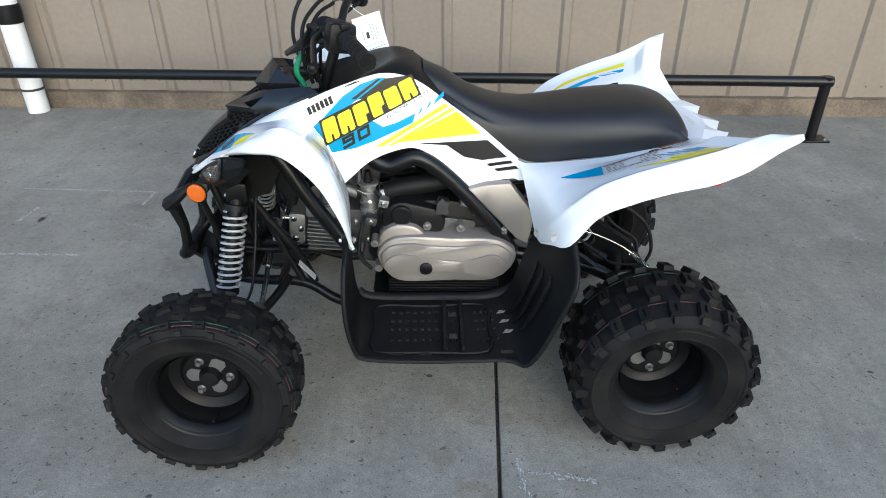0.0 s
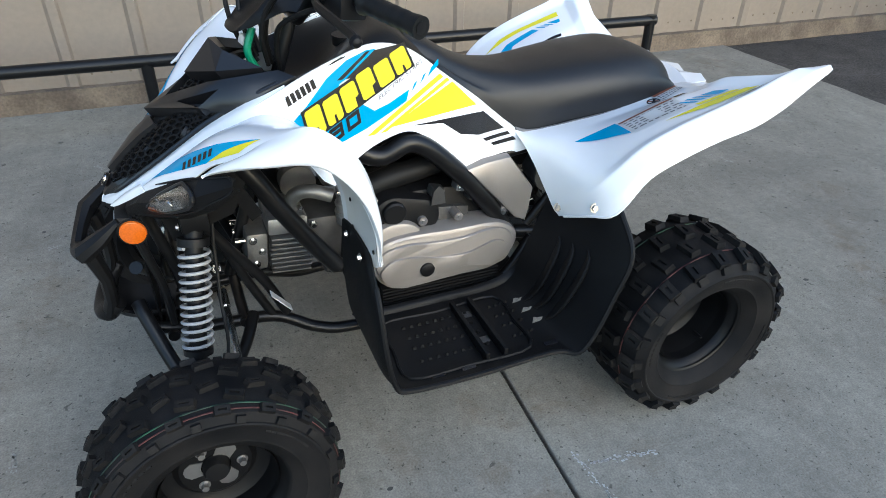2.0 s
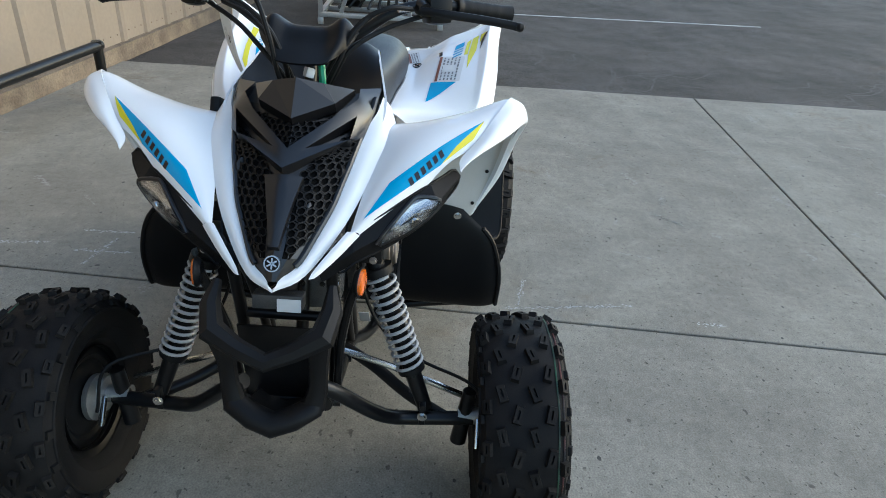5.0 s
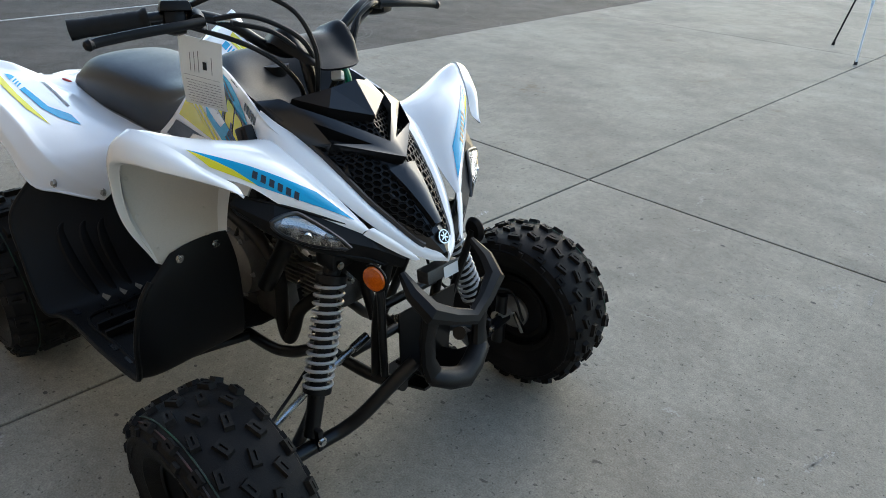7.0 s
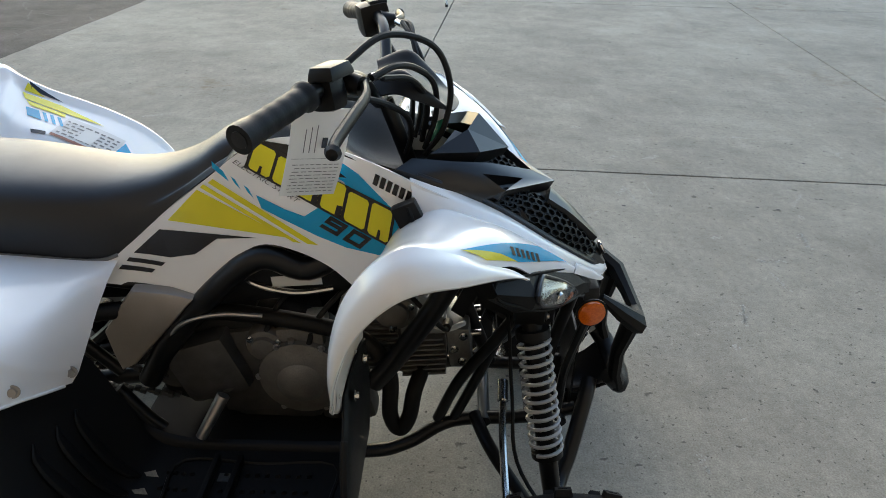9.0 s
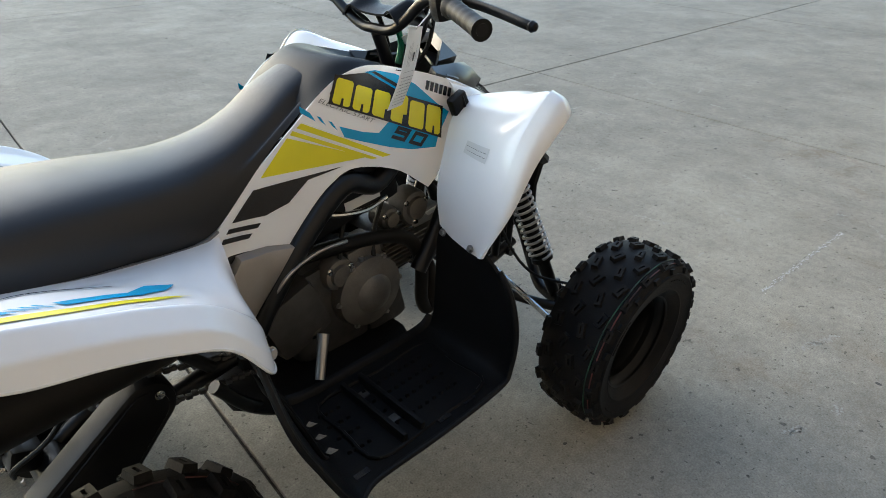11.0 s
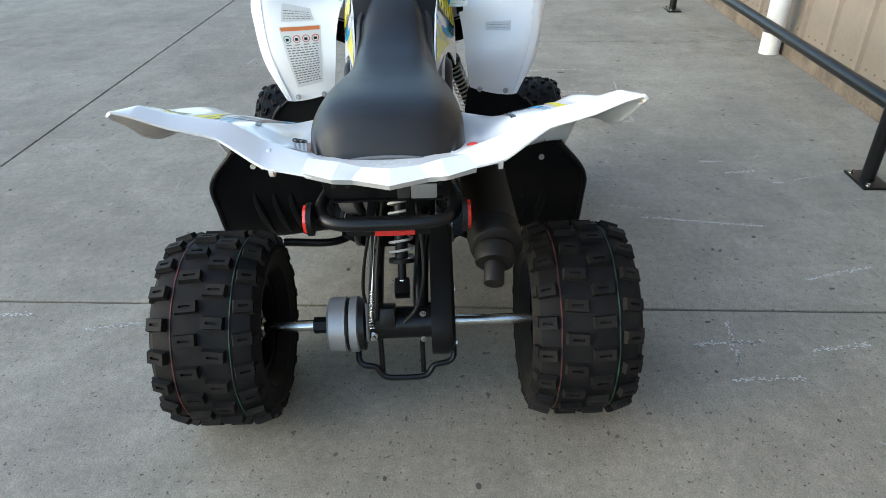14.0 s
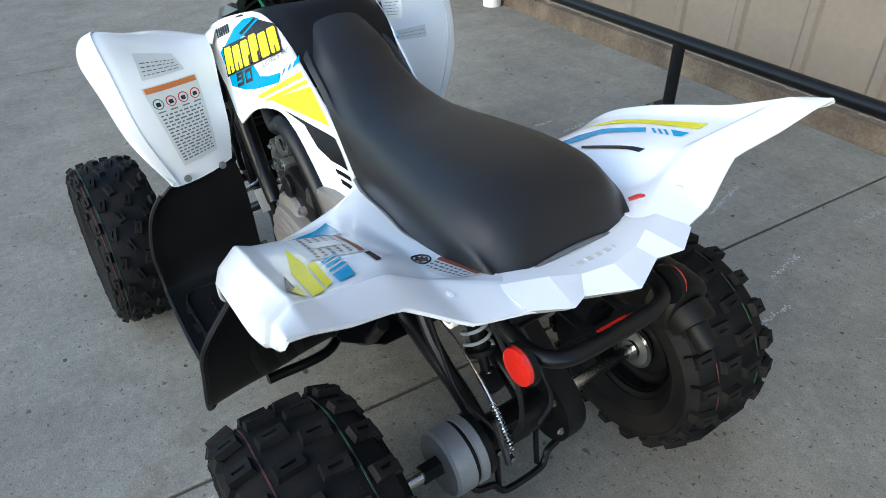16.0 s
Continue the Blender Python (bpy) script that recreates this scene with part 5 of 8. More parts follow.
# belt drive cover on the left: a rounded pod with a ledge along its top and a bone-shaped panel
pod_line = smooth2([(-0.160, 0.3737), (-0.148, 0.4085), (-0.118, 0.4302), (-0.060, 0.4355), (0.040, 0.4302), (0.126, 0.4268), (0.170, 0.4128), (0.198, 0.3824), (0.192, 0.3432), (0.160, 0.3102), (0.120, 0.2980), (0.02, 0.2997), (-0.090, 0.2997), (-0.135, 0.3215)], 4)
cover = part("drive_cover", shell(pod_line, -0.09, -0.156, 0.012), COVER, eng, "champagne coloured belt drive cover")
part("cover_ledge", shell(smooth2([(-0.150, 0.3798), (-0.125, 0.4111), (-0.070, 0.4181), (-0.02, 0.4111), (0.06, 0.4076), (0.110, 0.4146), (0.155, 0.4085), (0.184, 0.3798), (0.178, 0.3389), (0.145, 0.3137), (0.02, 0.3067), (-0.090, 0.3067), (-0.13, 0.3302)], 4), -0.155, -0.163, 0.005), COVER, cover, "raised ledge of the cover")
part("cover_inset", shell(smooth2([(-0.142, 0.3624), (-0.112, 0.3885), (-0.065, 0.3867), (-0.01, 0.3746), (0.06, 0.3676), (0.10, 0.3763), (0.135, 0.3850), (0.165, 0.3693), (0.166, 0.3389), (0.14, 0.3215), (0.10, 0.3258), (0.06, 0.3328), (-0.01, 0.3258), (-0.08, 0.3102), (-0.125, 0.3258)], 4), -0.162, -0.169, 0.004), COVER, cover, "raised bone-shaped panel")
part("cover_cap", lathe([(0.0165, 0.0), (0.0165, -0.007), (0.013, -0.009)], 24, m=pose(-0.035, -0.1675, 0.350)), SATIN, cover, "round black plug")
for x, z in ((-0.166, 0.405), (-0.160, 0.330), (0.055, 0.446), (0.165, 0.436), (-0.030, 0.452)):
    part("cover_bolt", bolt((x, -0.135, z), (0, -1, 0), 0.0055, 0.007), HUB, cover)
    part("bolt_boss", rod((x, -0.09, z), (x, -0.135, z), 0.0105, seg=14), COVER, cover)
cover.location = (0.009, 0.0, -0.006)
part("cover_crown", shell(stadium(-0.090, 0.400, 0.058, -0.075, 0.400, 0.056), -0.09, -0.142, 0.010), COVER, eng, "champagne crown behind the cover")
part("upper_hump", shell(stadium(-0.085, 0.46, 0.052, -0.02, 0.45, 0.045), -0.05, -0.125, 0.012), SATIN, eng, "black upper housing")
part("hump_cap", lathe([(0.026, 0.0), (0.026, -0.010), (0.022, -0.013)], 22, m=pose(-0.085, -0.124, 0.478)), SATIN, eng)
part("engine_side", shell(smooth2([(-0.155, 0.30), (-0.15, 0.46), (-0.06, 0.50), (0.08, 0.495), (0.17, 0.46), (0.20, 0.36), (0.16, 0.28)], 3), -0.04, -0.095, 0.012), SATIN, eng, "black engine side housing")
for x, z, w in ((-0.165, 0.455, 0.03), (-0.13, 0.505, 0.025), (0.02, 0.50, 0.03), (0.075, 0.505, 0.022), (0.11, 0.475, 0.03)):
    part("casting_lug", block((w, 0.03, 0.022), pose(x, -0.105, z, 0, 15, 0), 0.004), ALU if w < 0.028 else ALU_DARK, eng)
    part("lug_bolt", bolt((x, -0.121, z), (0, -1, 0), 0.0055, 0.006), CHROME, eng)
part("lug_plate", plate([(0.0, 0.478), (0.034, 0.478), (0.030, 0.510), (0.018, 0.522), (0.006, 0.510)], lambda x, z: Vector((x, -0.128, z)), 0.004, 0.1), ALU_DARK, eng)
bm = bmesh.new()
for i in range(7):
    block((0.29, 0.07, 0.0045), pose(0.02, -0.115, 0.294 - 0.0085 * i, 0, 1.5, 0), 0.001, bm)
part("lower_ribs", bm, SATIN, eng, "black ribs under the cover")
# right side castings
for i in range(9):
    part("case_fin", block((0.085, 0.010, 0.0036), pose(-0.212, 0.066, 0.366 + 0.011 * i, 0, 4, 0), 0.001), CASE, eng)
part("breather_box", block((0.085, 0.07, 0.055), pose(-0.085, 0.080, 0.455, 0, 6, 0), 0.010), CASE, eng, "dull alloy breather box")
part("breather_bolt", rod((-0.070, 0.118, 0.425), (-0.070, 0.118, 0.462), 0.006, 0.006), HUB, eng)
part("rocker_cap", lathe([(0.010, 0.006), (0.024, 0.004), (0.030, -0.004), (0.030, -0.030)], 24, m=pose(-0.250, 0.075, 0.487)), CASE, eng, "round valve cap")
part("plug_wire", tube([(-0.375, 0.045, 0.455), (-0.345, 0.085, 0.470), (-0.310, 0.085, 0.480), (-0.295, 0.070, 0.465)], 0.005, 5, 8), LABELW, eng, "pale curved hose at the head")
part("front_case", block((0.11, 0.06, 0.115), pose(-0.150, 0.058, 0.292, 0, 12, 0), 0.02), ALU_DARK, eng)
rc = part("generator_cover", lathe([(0.0, 0.0), (0.045, 0.0), (0.078, -0.012), (0.084, -0.045), (0.084, -0.07)][1:], 32, m=pose(-0.084, 0.138, 0.378)), CASE, eng, "round alloy engine cover")
part("cover_boss", lathe([(0.0, 0.012), (0.020, 0.011), (0.040, 0.004), (0.046, -0.004)][1:], 28, m=pose(-0.084, 0.138, 0.378)), CASE, rc)
for k in range(5):
    part("cover_rib", rod((-0.138 + 0.008 * k, 0.1295, 0.400 + 0.010 * k), (-0.030 - 0.008 * k, 0.1295, 0.400 + 0.010 * k), 0.002, seg=8), CASE, rc)
for k in range(6):
    a = k * math.pi / 3
    part("cover_bolt", bolt((-0.084 + 0.079 * math.cos(a), 0.122, 0.378 + 0.079 * math.sin(a)), (0, 1, 0), 0.0048, 0.006), HUB, rc)
for x, y, z, r, w in ((-0.250, 0.088, 0.500, 0.040, 0.05), (-0.175, 0.095, 0.500, 0.026, 0.05), (-0.02, 0.120, 0.44, 0.036, 0.06), (0.06, 0.125, 0.36, 0.030, 0.06)):
    bm = lathe([(r * 0.35, 0.004), (r * 0.6, 0.003), (r * 0.66, -0.004), (r * 0.9, -0.006), (r, -0.014), (r, -w)], 24, m=pose(x, y, z))
    cap = part("round_cover", bm, CASE, eng, "round dull engine cover")
    for k in range(3):
        a = 0.6 + 2.09 * k
        part("cap_bolt", bolt((x + r * 0.8 * math.cos(a), y - 0.005, z + r * 0.8 * math.sin(a)), (0, 1, 0), 0.0045, 0.006), CHROME, cap)
for x, z, w in ((-0.087, 0.576, 0.05), (-0.040, 0.579, 0.02), (-0.115, 0.570, 0.02)):
    part("fuel_clamp", tube([(x - w / 2, 0.088, z), (x, 0.094, z + 0.006), (x + w / 2, 0.088, z)], 0.005, 4, 8), CHROME, eng)
part("spark_lead", tube([(-0.345, 0.075, 0.470), (-0.335, 0.115, 0.495), (-0.28, 0.115, 0.560), (-0.20, 0.08, 0.62)], 0.0045, 6, 8), GRIPM, eng, "black spark plug lead")
part("spark_cap", rod((-0.345, 0.060, 0.465), (-0.343, 0.098, 0.482), 0.010, 0.008, 12), SATIN, eng)
part("engine_side", shell(smooth2([(-0.16, 0.30), (-0.15, 0.44), (-0.06, 0.49), (0.08, 0.485), (0.17, 0.46), (0.20, 0.36), (0.16, 0.28)], 3), 0.04, 0.085, 0.012), SATIN, eng, "dark engine side housing")
part("gear_case", block((0.13, 0.07, 0.13), pose(0.09, 0.095, 0.385, 0, 20, 0), 0.025), ALU_DARK, eng)
part("starter_motor", rod((0.00, 0.045, 0.475), (0.12, 0.045, 0.465), 0.028, seg=18), ALU_DARK, eng)
part("engine_hanger", block((0.035, 0.02, 0.05), pose(0.09, -0.09, 0.52, 0, 15, 0), 0.005), STEEL, eng)
part("tank_shroud", block((0.25, 0.075, 0.105), pose(-0.055, 0.072, 0.592, 0, 10, 0), 0.014), SATIN, eng, "black fuel tank side under the cover")
part("tank_label", block((0.085, 0.001, 0.020), pose(-0.090, 0.1105, 0.580, 0, 6, 0), 0.0), LABELW, eng, "pale label on the tank side")
part("tank_pipe", tube([(-0.150, 0.108, 0.566), (-0.090, 0.116, 0.560), (-0.030, 0.112, 0.568), (0.010, 0.098, 0.580)], 0.006, 5, 10), CHROME, eng, "bright fuel pipe")
part("cable_loom", tube([(0.150, 0.130, 0.452), (0.105, 0.140, 0.505), (0.040, 0.138, 0.525), (-0.03, 0.132, 0.520)], 0.004, 6, 8), HUB, eng, "bare cable sheath")
part("peg_stay", rod((0.055, 0.150, 0.355), (0.095, 0.185, 0.285), 0.012, 0.010, 12), HUB, eng, "bare steel foot peg stay")
for s in (1, -1):
    part("inner_fender_panel", plate([(-0.520, 0.50), (-0.405, 0.545), (-0.350, 0.66), (-0.40, 0.70), (-0.50, 0.65), (-0.545, 0.60)], lambda x, z, s=s: Vector((x, s * (0.112 + (x + 0.5) * 0.12), z)), 0.004, 0.1), SATIN, quad_bike, "black inner panel behind the headlight")
    part("frame_gusset", plate([(-0.425, 0.62), (-0.395, 0.62), (-0.350, 0.52), (-0.372, 0.505)], lambda x, z, s=s: Vector((x, s * 0.098, z)), 0.004, 0.2), STEEL, frame_parts)
# carburettor, intake and air box
carb = part("carburettor", rod((-0.170, -0.060, 0.470), (-0.170, -0.066, 0.545), 0.021, 0.019, 16), ALU, quad_bike, "cast carburettor with fuel hose")
part("float_bowl", rod((-0.170, -0.060, 0.440), (-0.170, -0.060, 0.470), 0.024, 0.026, 14), ALU, carb)
part("throttle_top", rod((-0.170, -0.066, 0.545), (-0.170, -0.068, 0.575), 0.012, 0.008, 12), SATIN, carb)
part("intake_pipe", tube([(-0.200, -0.058, 0.508), (-0.240, -0.052, 0.524), (-0.268, -0.044, 0.520), (-0.284, -0.038, 0.500), (-0.286, -0.034, 0.460)], 0.0155, 5, 14), ALU_MID, carb, "curved alloy intake pipe")
part("intake_flange", block((0.052, 0.050, 0.010), pose(-0.286, -0.034, 0.470, 0, 0, 0), 0.004), ALU_MID, carb)
for dx in (-0.022, 0.022):
    part("flange_bolt", bolt((-0.286 + dx, -0.034, 0.475), (0, 0, 1), 0.004, 0.006), CHROME, carb)
for z in (0.455, 0.485, 0.515, 0.535):
    part("carb_ring", lathe([(0.023, 0), (0.0255, 0.002), (0.0255, 0.006), (0.023, 0.008)], 18, m=pose(-0.170, -0.064, z, 90)), ALU, carb)
part("choke_lever", block((0.030, 0.006, 0.008), pose(-0.185, -0.094, 0.525, 0, 30, 0), 0.002), CHROME, carb)
part("idle_screw", rod((-0.170, -0.085, 0.50), (-0.165, -0.105, 0.505), 0.004, seg=8), CHROME, carb)
part("air_hose", tube([(-0.145, -0.060, 0.505), (-0.08, -0.060, 0.525), (0.0, -0.055, 0.535), (0.08, -0.045, 0.55)], 0.026, 5, 14), GRIPM, carb, "black rubber air hose")
part("hose_clamp", rod((-0.136, -0.061, 0.508), (-0.126, -0.061, 0.511), 0.0275, seg=16), CHROME, carb)
for p in (((-0.17, -0.05, 0.48), (-0.19, -0.10, 0.43), (-0.20, -0.12, 0.36), (-0.17, -0.13, 0.32)), ((-0.15, -0.09, 0.53), (-0.12, -0.10, 0.48), (-0.14, -0.11, 0.43)),
          ((-0.10, 0.05, 0.56), (-0.05, 0.09, 0.52), (-0.02, 0.11, 0.46), (0.0, 0.10, 0.42)), ((-0.20, 0.06, 0.58), (-0.12, 0.10, 0.50), (-0.10, 0.12, 0.45))):
    part("hose", tube(p, 0.0052, 6, 8), GRIPM, carb, "thin black hose")
part("air_box", block((0.26, 0.13, 0.11), pose(0.20, 0.0, 0.555, 0, 4, 0), 0.02), SATIN, quad_bike, "black air box under the seat")
part("battery_tray", block((0.16, 0.12, 0.07), pose(0.43, 0.0, 0.60, 0, -6, 0), 0.01), SATIN, quad_bike)
# silver frame covers under the seat front
cov = [(0.080, 0.552), (0.125, 0.562), (0.185, 0.566), (0.220, 0.520), (0.252, 0.475), (0.245, 0.42), (0.238, 0.390), (0.210, 0.405), (0.165, 0.455), (0.120, 0.505)]
pair("frame_cover", shell(cov, 0.095, 0.136, 0.010), COVER, quad_bike, "champagne coloured frame cover")
# exhaust
part("exhaust_pipe", tube([(-0.300, 0.045, 0.350), (-0.285, 0.090, 0.325), (-0.276, 0.104, 0.275), (-0.258, 0.106, 0.245), (-0.240, 0.106, 0.280), (-0.240, 0.106, 0.380), (-0.200, 0.106, 0.452), (-0.10, 0.105, 0.488), (0.05, 0.095, 0.500), (0.20, 0.11, 0.51), (0.30, 0.175, 0.535), (0.36, 0.185, 0.535)], 0.0155, 7, 14), MUFF, quad_bike, "matt black exhaust pipe")
ax0, ax1 = Vector((0.335, 0.188, 0.536)), Vector((0.700, 0.195, 0.512))
d = (ax1 - ax0).normalized()
muf = part("muffler", sweep(bmesh.new(), [ax0 - d * 0.012, ax0, ax0 + d * 0.02, ax1 - d * 0.050, ax1 - d * 0.047, ax1 - d * 0.044, ax1 - d * 0.012, ax1 - d * 0.004, ax1], 0.05, 32, radii=[0.018, 0.030, 0.049, 0.050, 0.0515, 0.050, 0.049, 0.045, 0.036]), MUFF, quad_bike, "matt black cylindrical muffler")
end = ax1 + Vector((0.0, -0.004, -0.006))
out = Vector((0.86, -0.10, -0.50)).normalized()
part("end_cap", sweep(bmesh.new(), [end - d * 0.006, end + out * 0.020, end + out * 0.024, end + out * 0.025], 0.03, 26, radii=[0.037, 0.036, 0.034, 0.024]), MUFF, muf, "round end cap of the muffler")
part("tail_pipe", sweep(bmesh.new(), [end + out * 0.020, end + out * 0.062, end + out * 0.064, end + out * 0.063, end + out * 0.030], 0.02, 22, radii=[0.0185, 0.0185, 0.0175, 0.0135, 0.0130]), MUFF, muf, "short open tail pipe")

# foot wells
well = Sheet([
    [(-0.217, 0.205, 0.536), (-0.213, 0.225, 0.538), (-0.209, 0.26, 0.536), (-0.205, 0.295, 0.530), (-0.201, 0.320, 0.522)],
    [(-0.217, 0.190, 0.47), (-0.217, 0.245, 0.47), (-0.216, 0.30, 0.47), (-0.213, 0.36, 0.465), (-0.207, 0.388, 0.455)],
    [(-0.216, 0.185, 0.38), (-0.216, 0.25, 0.38), (-0.216, 0.31, 0.38), (-0.214, 0.38, 0.375), (-0.206, 0.416, 0.365)],
    [(-0.205, 0.185, 0.285), (-0.205, 0.25, 0.283), (-0.205, 0.31, 0.281), (-0.203, 0.38, 0.279), (-0.192, 0.418, 0.282)],
    [(-0.165, 0.185, 0.256), (-0.165, 0.25, 0.253), (-0.165, 0.31, 0.251), (-0.164, 0.38, 0.249), (-0.160, 0.420, 0.256)],
    [(-0.02, 0.185, 0.250), (-0.02, 0.25, 0.247), (-0.02, 0.31, 0.245), (-0.015, 0.38, 0.243), (-0.01, 0.424, 0.250)],
    [(0.125, 0.185, 0.250), (0.13, 0.25, 0.247), (0.135, 0.31, 0.245), (0.145, 0.38, 0.244), (0.155, 0.426, 0.252)],
    [(0.185, 0.185, 0.275), (0.19, 0.25, 0.273), (0.20, 0.31, 0.272), (0.205, 0.38, 0.270), (0.210, 0.452, 0.262)],
    [(0.215, 0.190, 0.36), (0.225, 0.25, 0.365), (0.235, 0.31, 0.37), (0.250, 0.38, 0.375), (0.268, 0.450, 0.385)],
    [(0.238, 0.195, 0.44), (0.250, 0.245, 0.445), (0.260, 0.305, 0.452), (0.276, 0.375, 0.465), (0.298, 0.440, 0.472)],
    [(0.258, 0.205, 0.495), (0.264, 0.245, 0.505), (0.272, 0.295, 0.522), (0.282, 0.345, 0.540), (0.296, 0.378, 0.548)]])
WO = 1.0 if well.normal(5, 2).z > 0 else -1.0
well_r, well_l = pair("foot_well", well.mesh(5, 5, 0.005), FOOT, quad_bike, "black moulded plastic foot well")
bm = tube([well.at(i / 3, 4.0) for i in range(2, 31)], 0.006, 2, 8)
pair("rim_bead", bm, FOOT, quad_bike, "rolled outer edge of the foot well")
wall_in = Sheet([[(-0.205, 0.187, 0.282), (-0.200, 0.180, 0.290), (-0.196, 0.172, 0.292)], [(-0.165, 0.187, 0.254), (-0.163, 0.180, 0.268), (-0.160, 0.170, 0.272)], [(0.0, 0.187, 0.248), (0.0, 0.180, 0.264), (0.0, 0.170, 0.268)],
                 [(0.125, 0.187, 0.248), (0.125, 0.180, 0.264), (0.128, 0.170, 0.269)], [(0.185, 0.187, 0.273), (0.190, 0.180, 0.288), (0.195, 0.172, 0.300)], [(0.215, 0.192, 0.36), (0.220, 0.188, 0.37), (0.222, 0.182, 0.38)]])
for s, owner in ((1, well_r), (-1, well_l)):
    bm = wall_in.mesh(4, 3, 0.004)
    part("inner_wall", bm if s > 0 else flip(bm), FOOT, owner)
    bm = tube([(-0.150, 0.212, 0.256), (-0.155, 0.30, 0.256), (-0.150, 0.385, 0.254), (-0.02, 0.392, 0.251), (0.118, 0.392, 0.252), (0.128, 0.30, 0.254), (0.120, 0.212, 0.256), (-0.02, 0.212, 0.254)], 0.004, 4, 6, closed=True)
    part("floor_border", bm if s > 0 else flip(bm), FOOT, owner)
tooth_mesh = to_mesh("grip_tooth", block((0.013, 0.008, 0.013), None, 0.0, None, 0.35), SATIN)
for s, owner in ((1, well_r), (-1, well_l)):
    for ib in range(4):
        b = 0.85 + 0.55 * ib
        for a in [4.43 + 0.115 * k for k in range(9)] + [5.74 + 0.115 * k for k in range(4)]:
            p = well.over(WO * 0.005)(a, b)
            tooth = new("grip_tooth", tooth_mesh)
            tooth.parent = owner
            tooth.matrix_basis = pose(p.x, s * p.y, p.z)
for k, yy in enumerate((0.013, 0.055)):
    bm = block((0.010, 0.19, 0.022), pose(0.005 + yy, 0.30, 0.258), 0.003)
    left = flip(bm)
    part("floor_rail", bm, FOOT, well_r)
    part("floor_rail", left, FOOT, well_l)
for s, owner in ((1, well_r), (-1, well_l)):
    for x, y in ((0.039, 0.245), (0.039, 0.335)):
        part("rail_pad", block((0.020, 0.018, 0.003), pose(x, s * y, 0.2515), 0.001), ALU_DARK, owner)
    for a, b in ((4.5, 3.4), (4.9, 3.45), (6.15, 3.4)):
        c = well.over(WO * 0.0062)(a, b)
        part("drain_hole", block((0.030, 0.012, 0.002), pose(c.x, s * c.y, c.z), 0.0), INK, owner, "dark drain slot")
# slots in the heel guard, with the ground seen through
for s, owner in ((1, well_r), (-1, well_l)):
    for k in range(3):
        c = 0.62 * k
        bm = plate([(6.24, 1.04 + c), (6.42, 0.84 + c), (6.74, 1.02 + c), (6.58, 1.09 + c)], lambda a, b: well.over(WO * 0.0066)(a, b), 0.0, 0.08)
        part("heel_slot", bm if s > 0 else flip(bm), CONCRETE, owner, "slanted slot in the heel guard with the ground behind")
        line = [well.over(WO * 0.005)(a, b) for a, b in ((6.75, 1.15 + c), (7.1, 1.25 + c), (7.5, 1.38 + c), (8.0, 1.50 + c), (8.45, 1.52 + c), (8.7, 1.40 + c))]
        bm = sweep(bmesh.new(), curve_points(line, 4), 0.02, 10, radii=[0.004 + 0.012 * math.sin(math.pi * q / 20) for q in range(21)], squash=0.45)
        part("guard_rib", bm if s > 0 else flip(bm), FOOT, owner)
    for p, nrm in (((-0.2, 0.231, 0.517), (-1, 0, 0)), ((-0.198, 0.308, 0.511), (-1, 0, 0))):
        part("fender_bolt", bolt((p[0] - 0.016, s * p[1], p[2]), nrm, 0.0060, 0.006), CHROME, owner)
        part("fender_bolt", bolt((p[0] + 0.010, s * p[1], p[2]), (1, 0, 0.2), 0.0056, 0.006), HUB, owner)

for s, owner in ((1, well_r), (-1, well_l)):
    for a, b in ((9.55, 0.9), (9.55, 2.7)):
        p = well.at(a, b)
        part("guard_screw", bolt((p.x + 0.004, s * p.y, p.z), (1, 0, 0.2), 0.0046, 0.0035), HUB, owner, "bright screw in the heel guard")

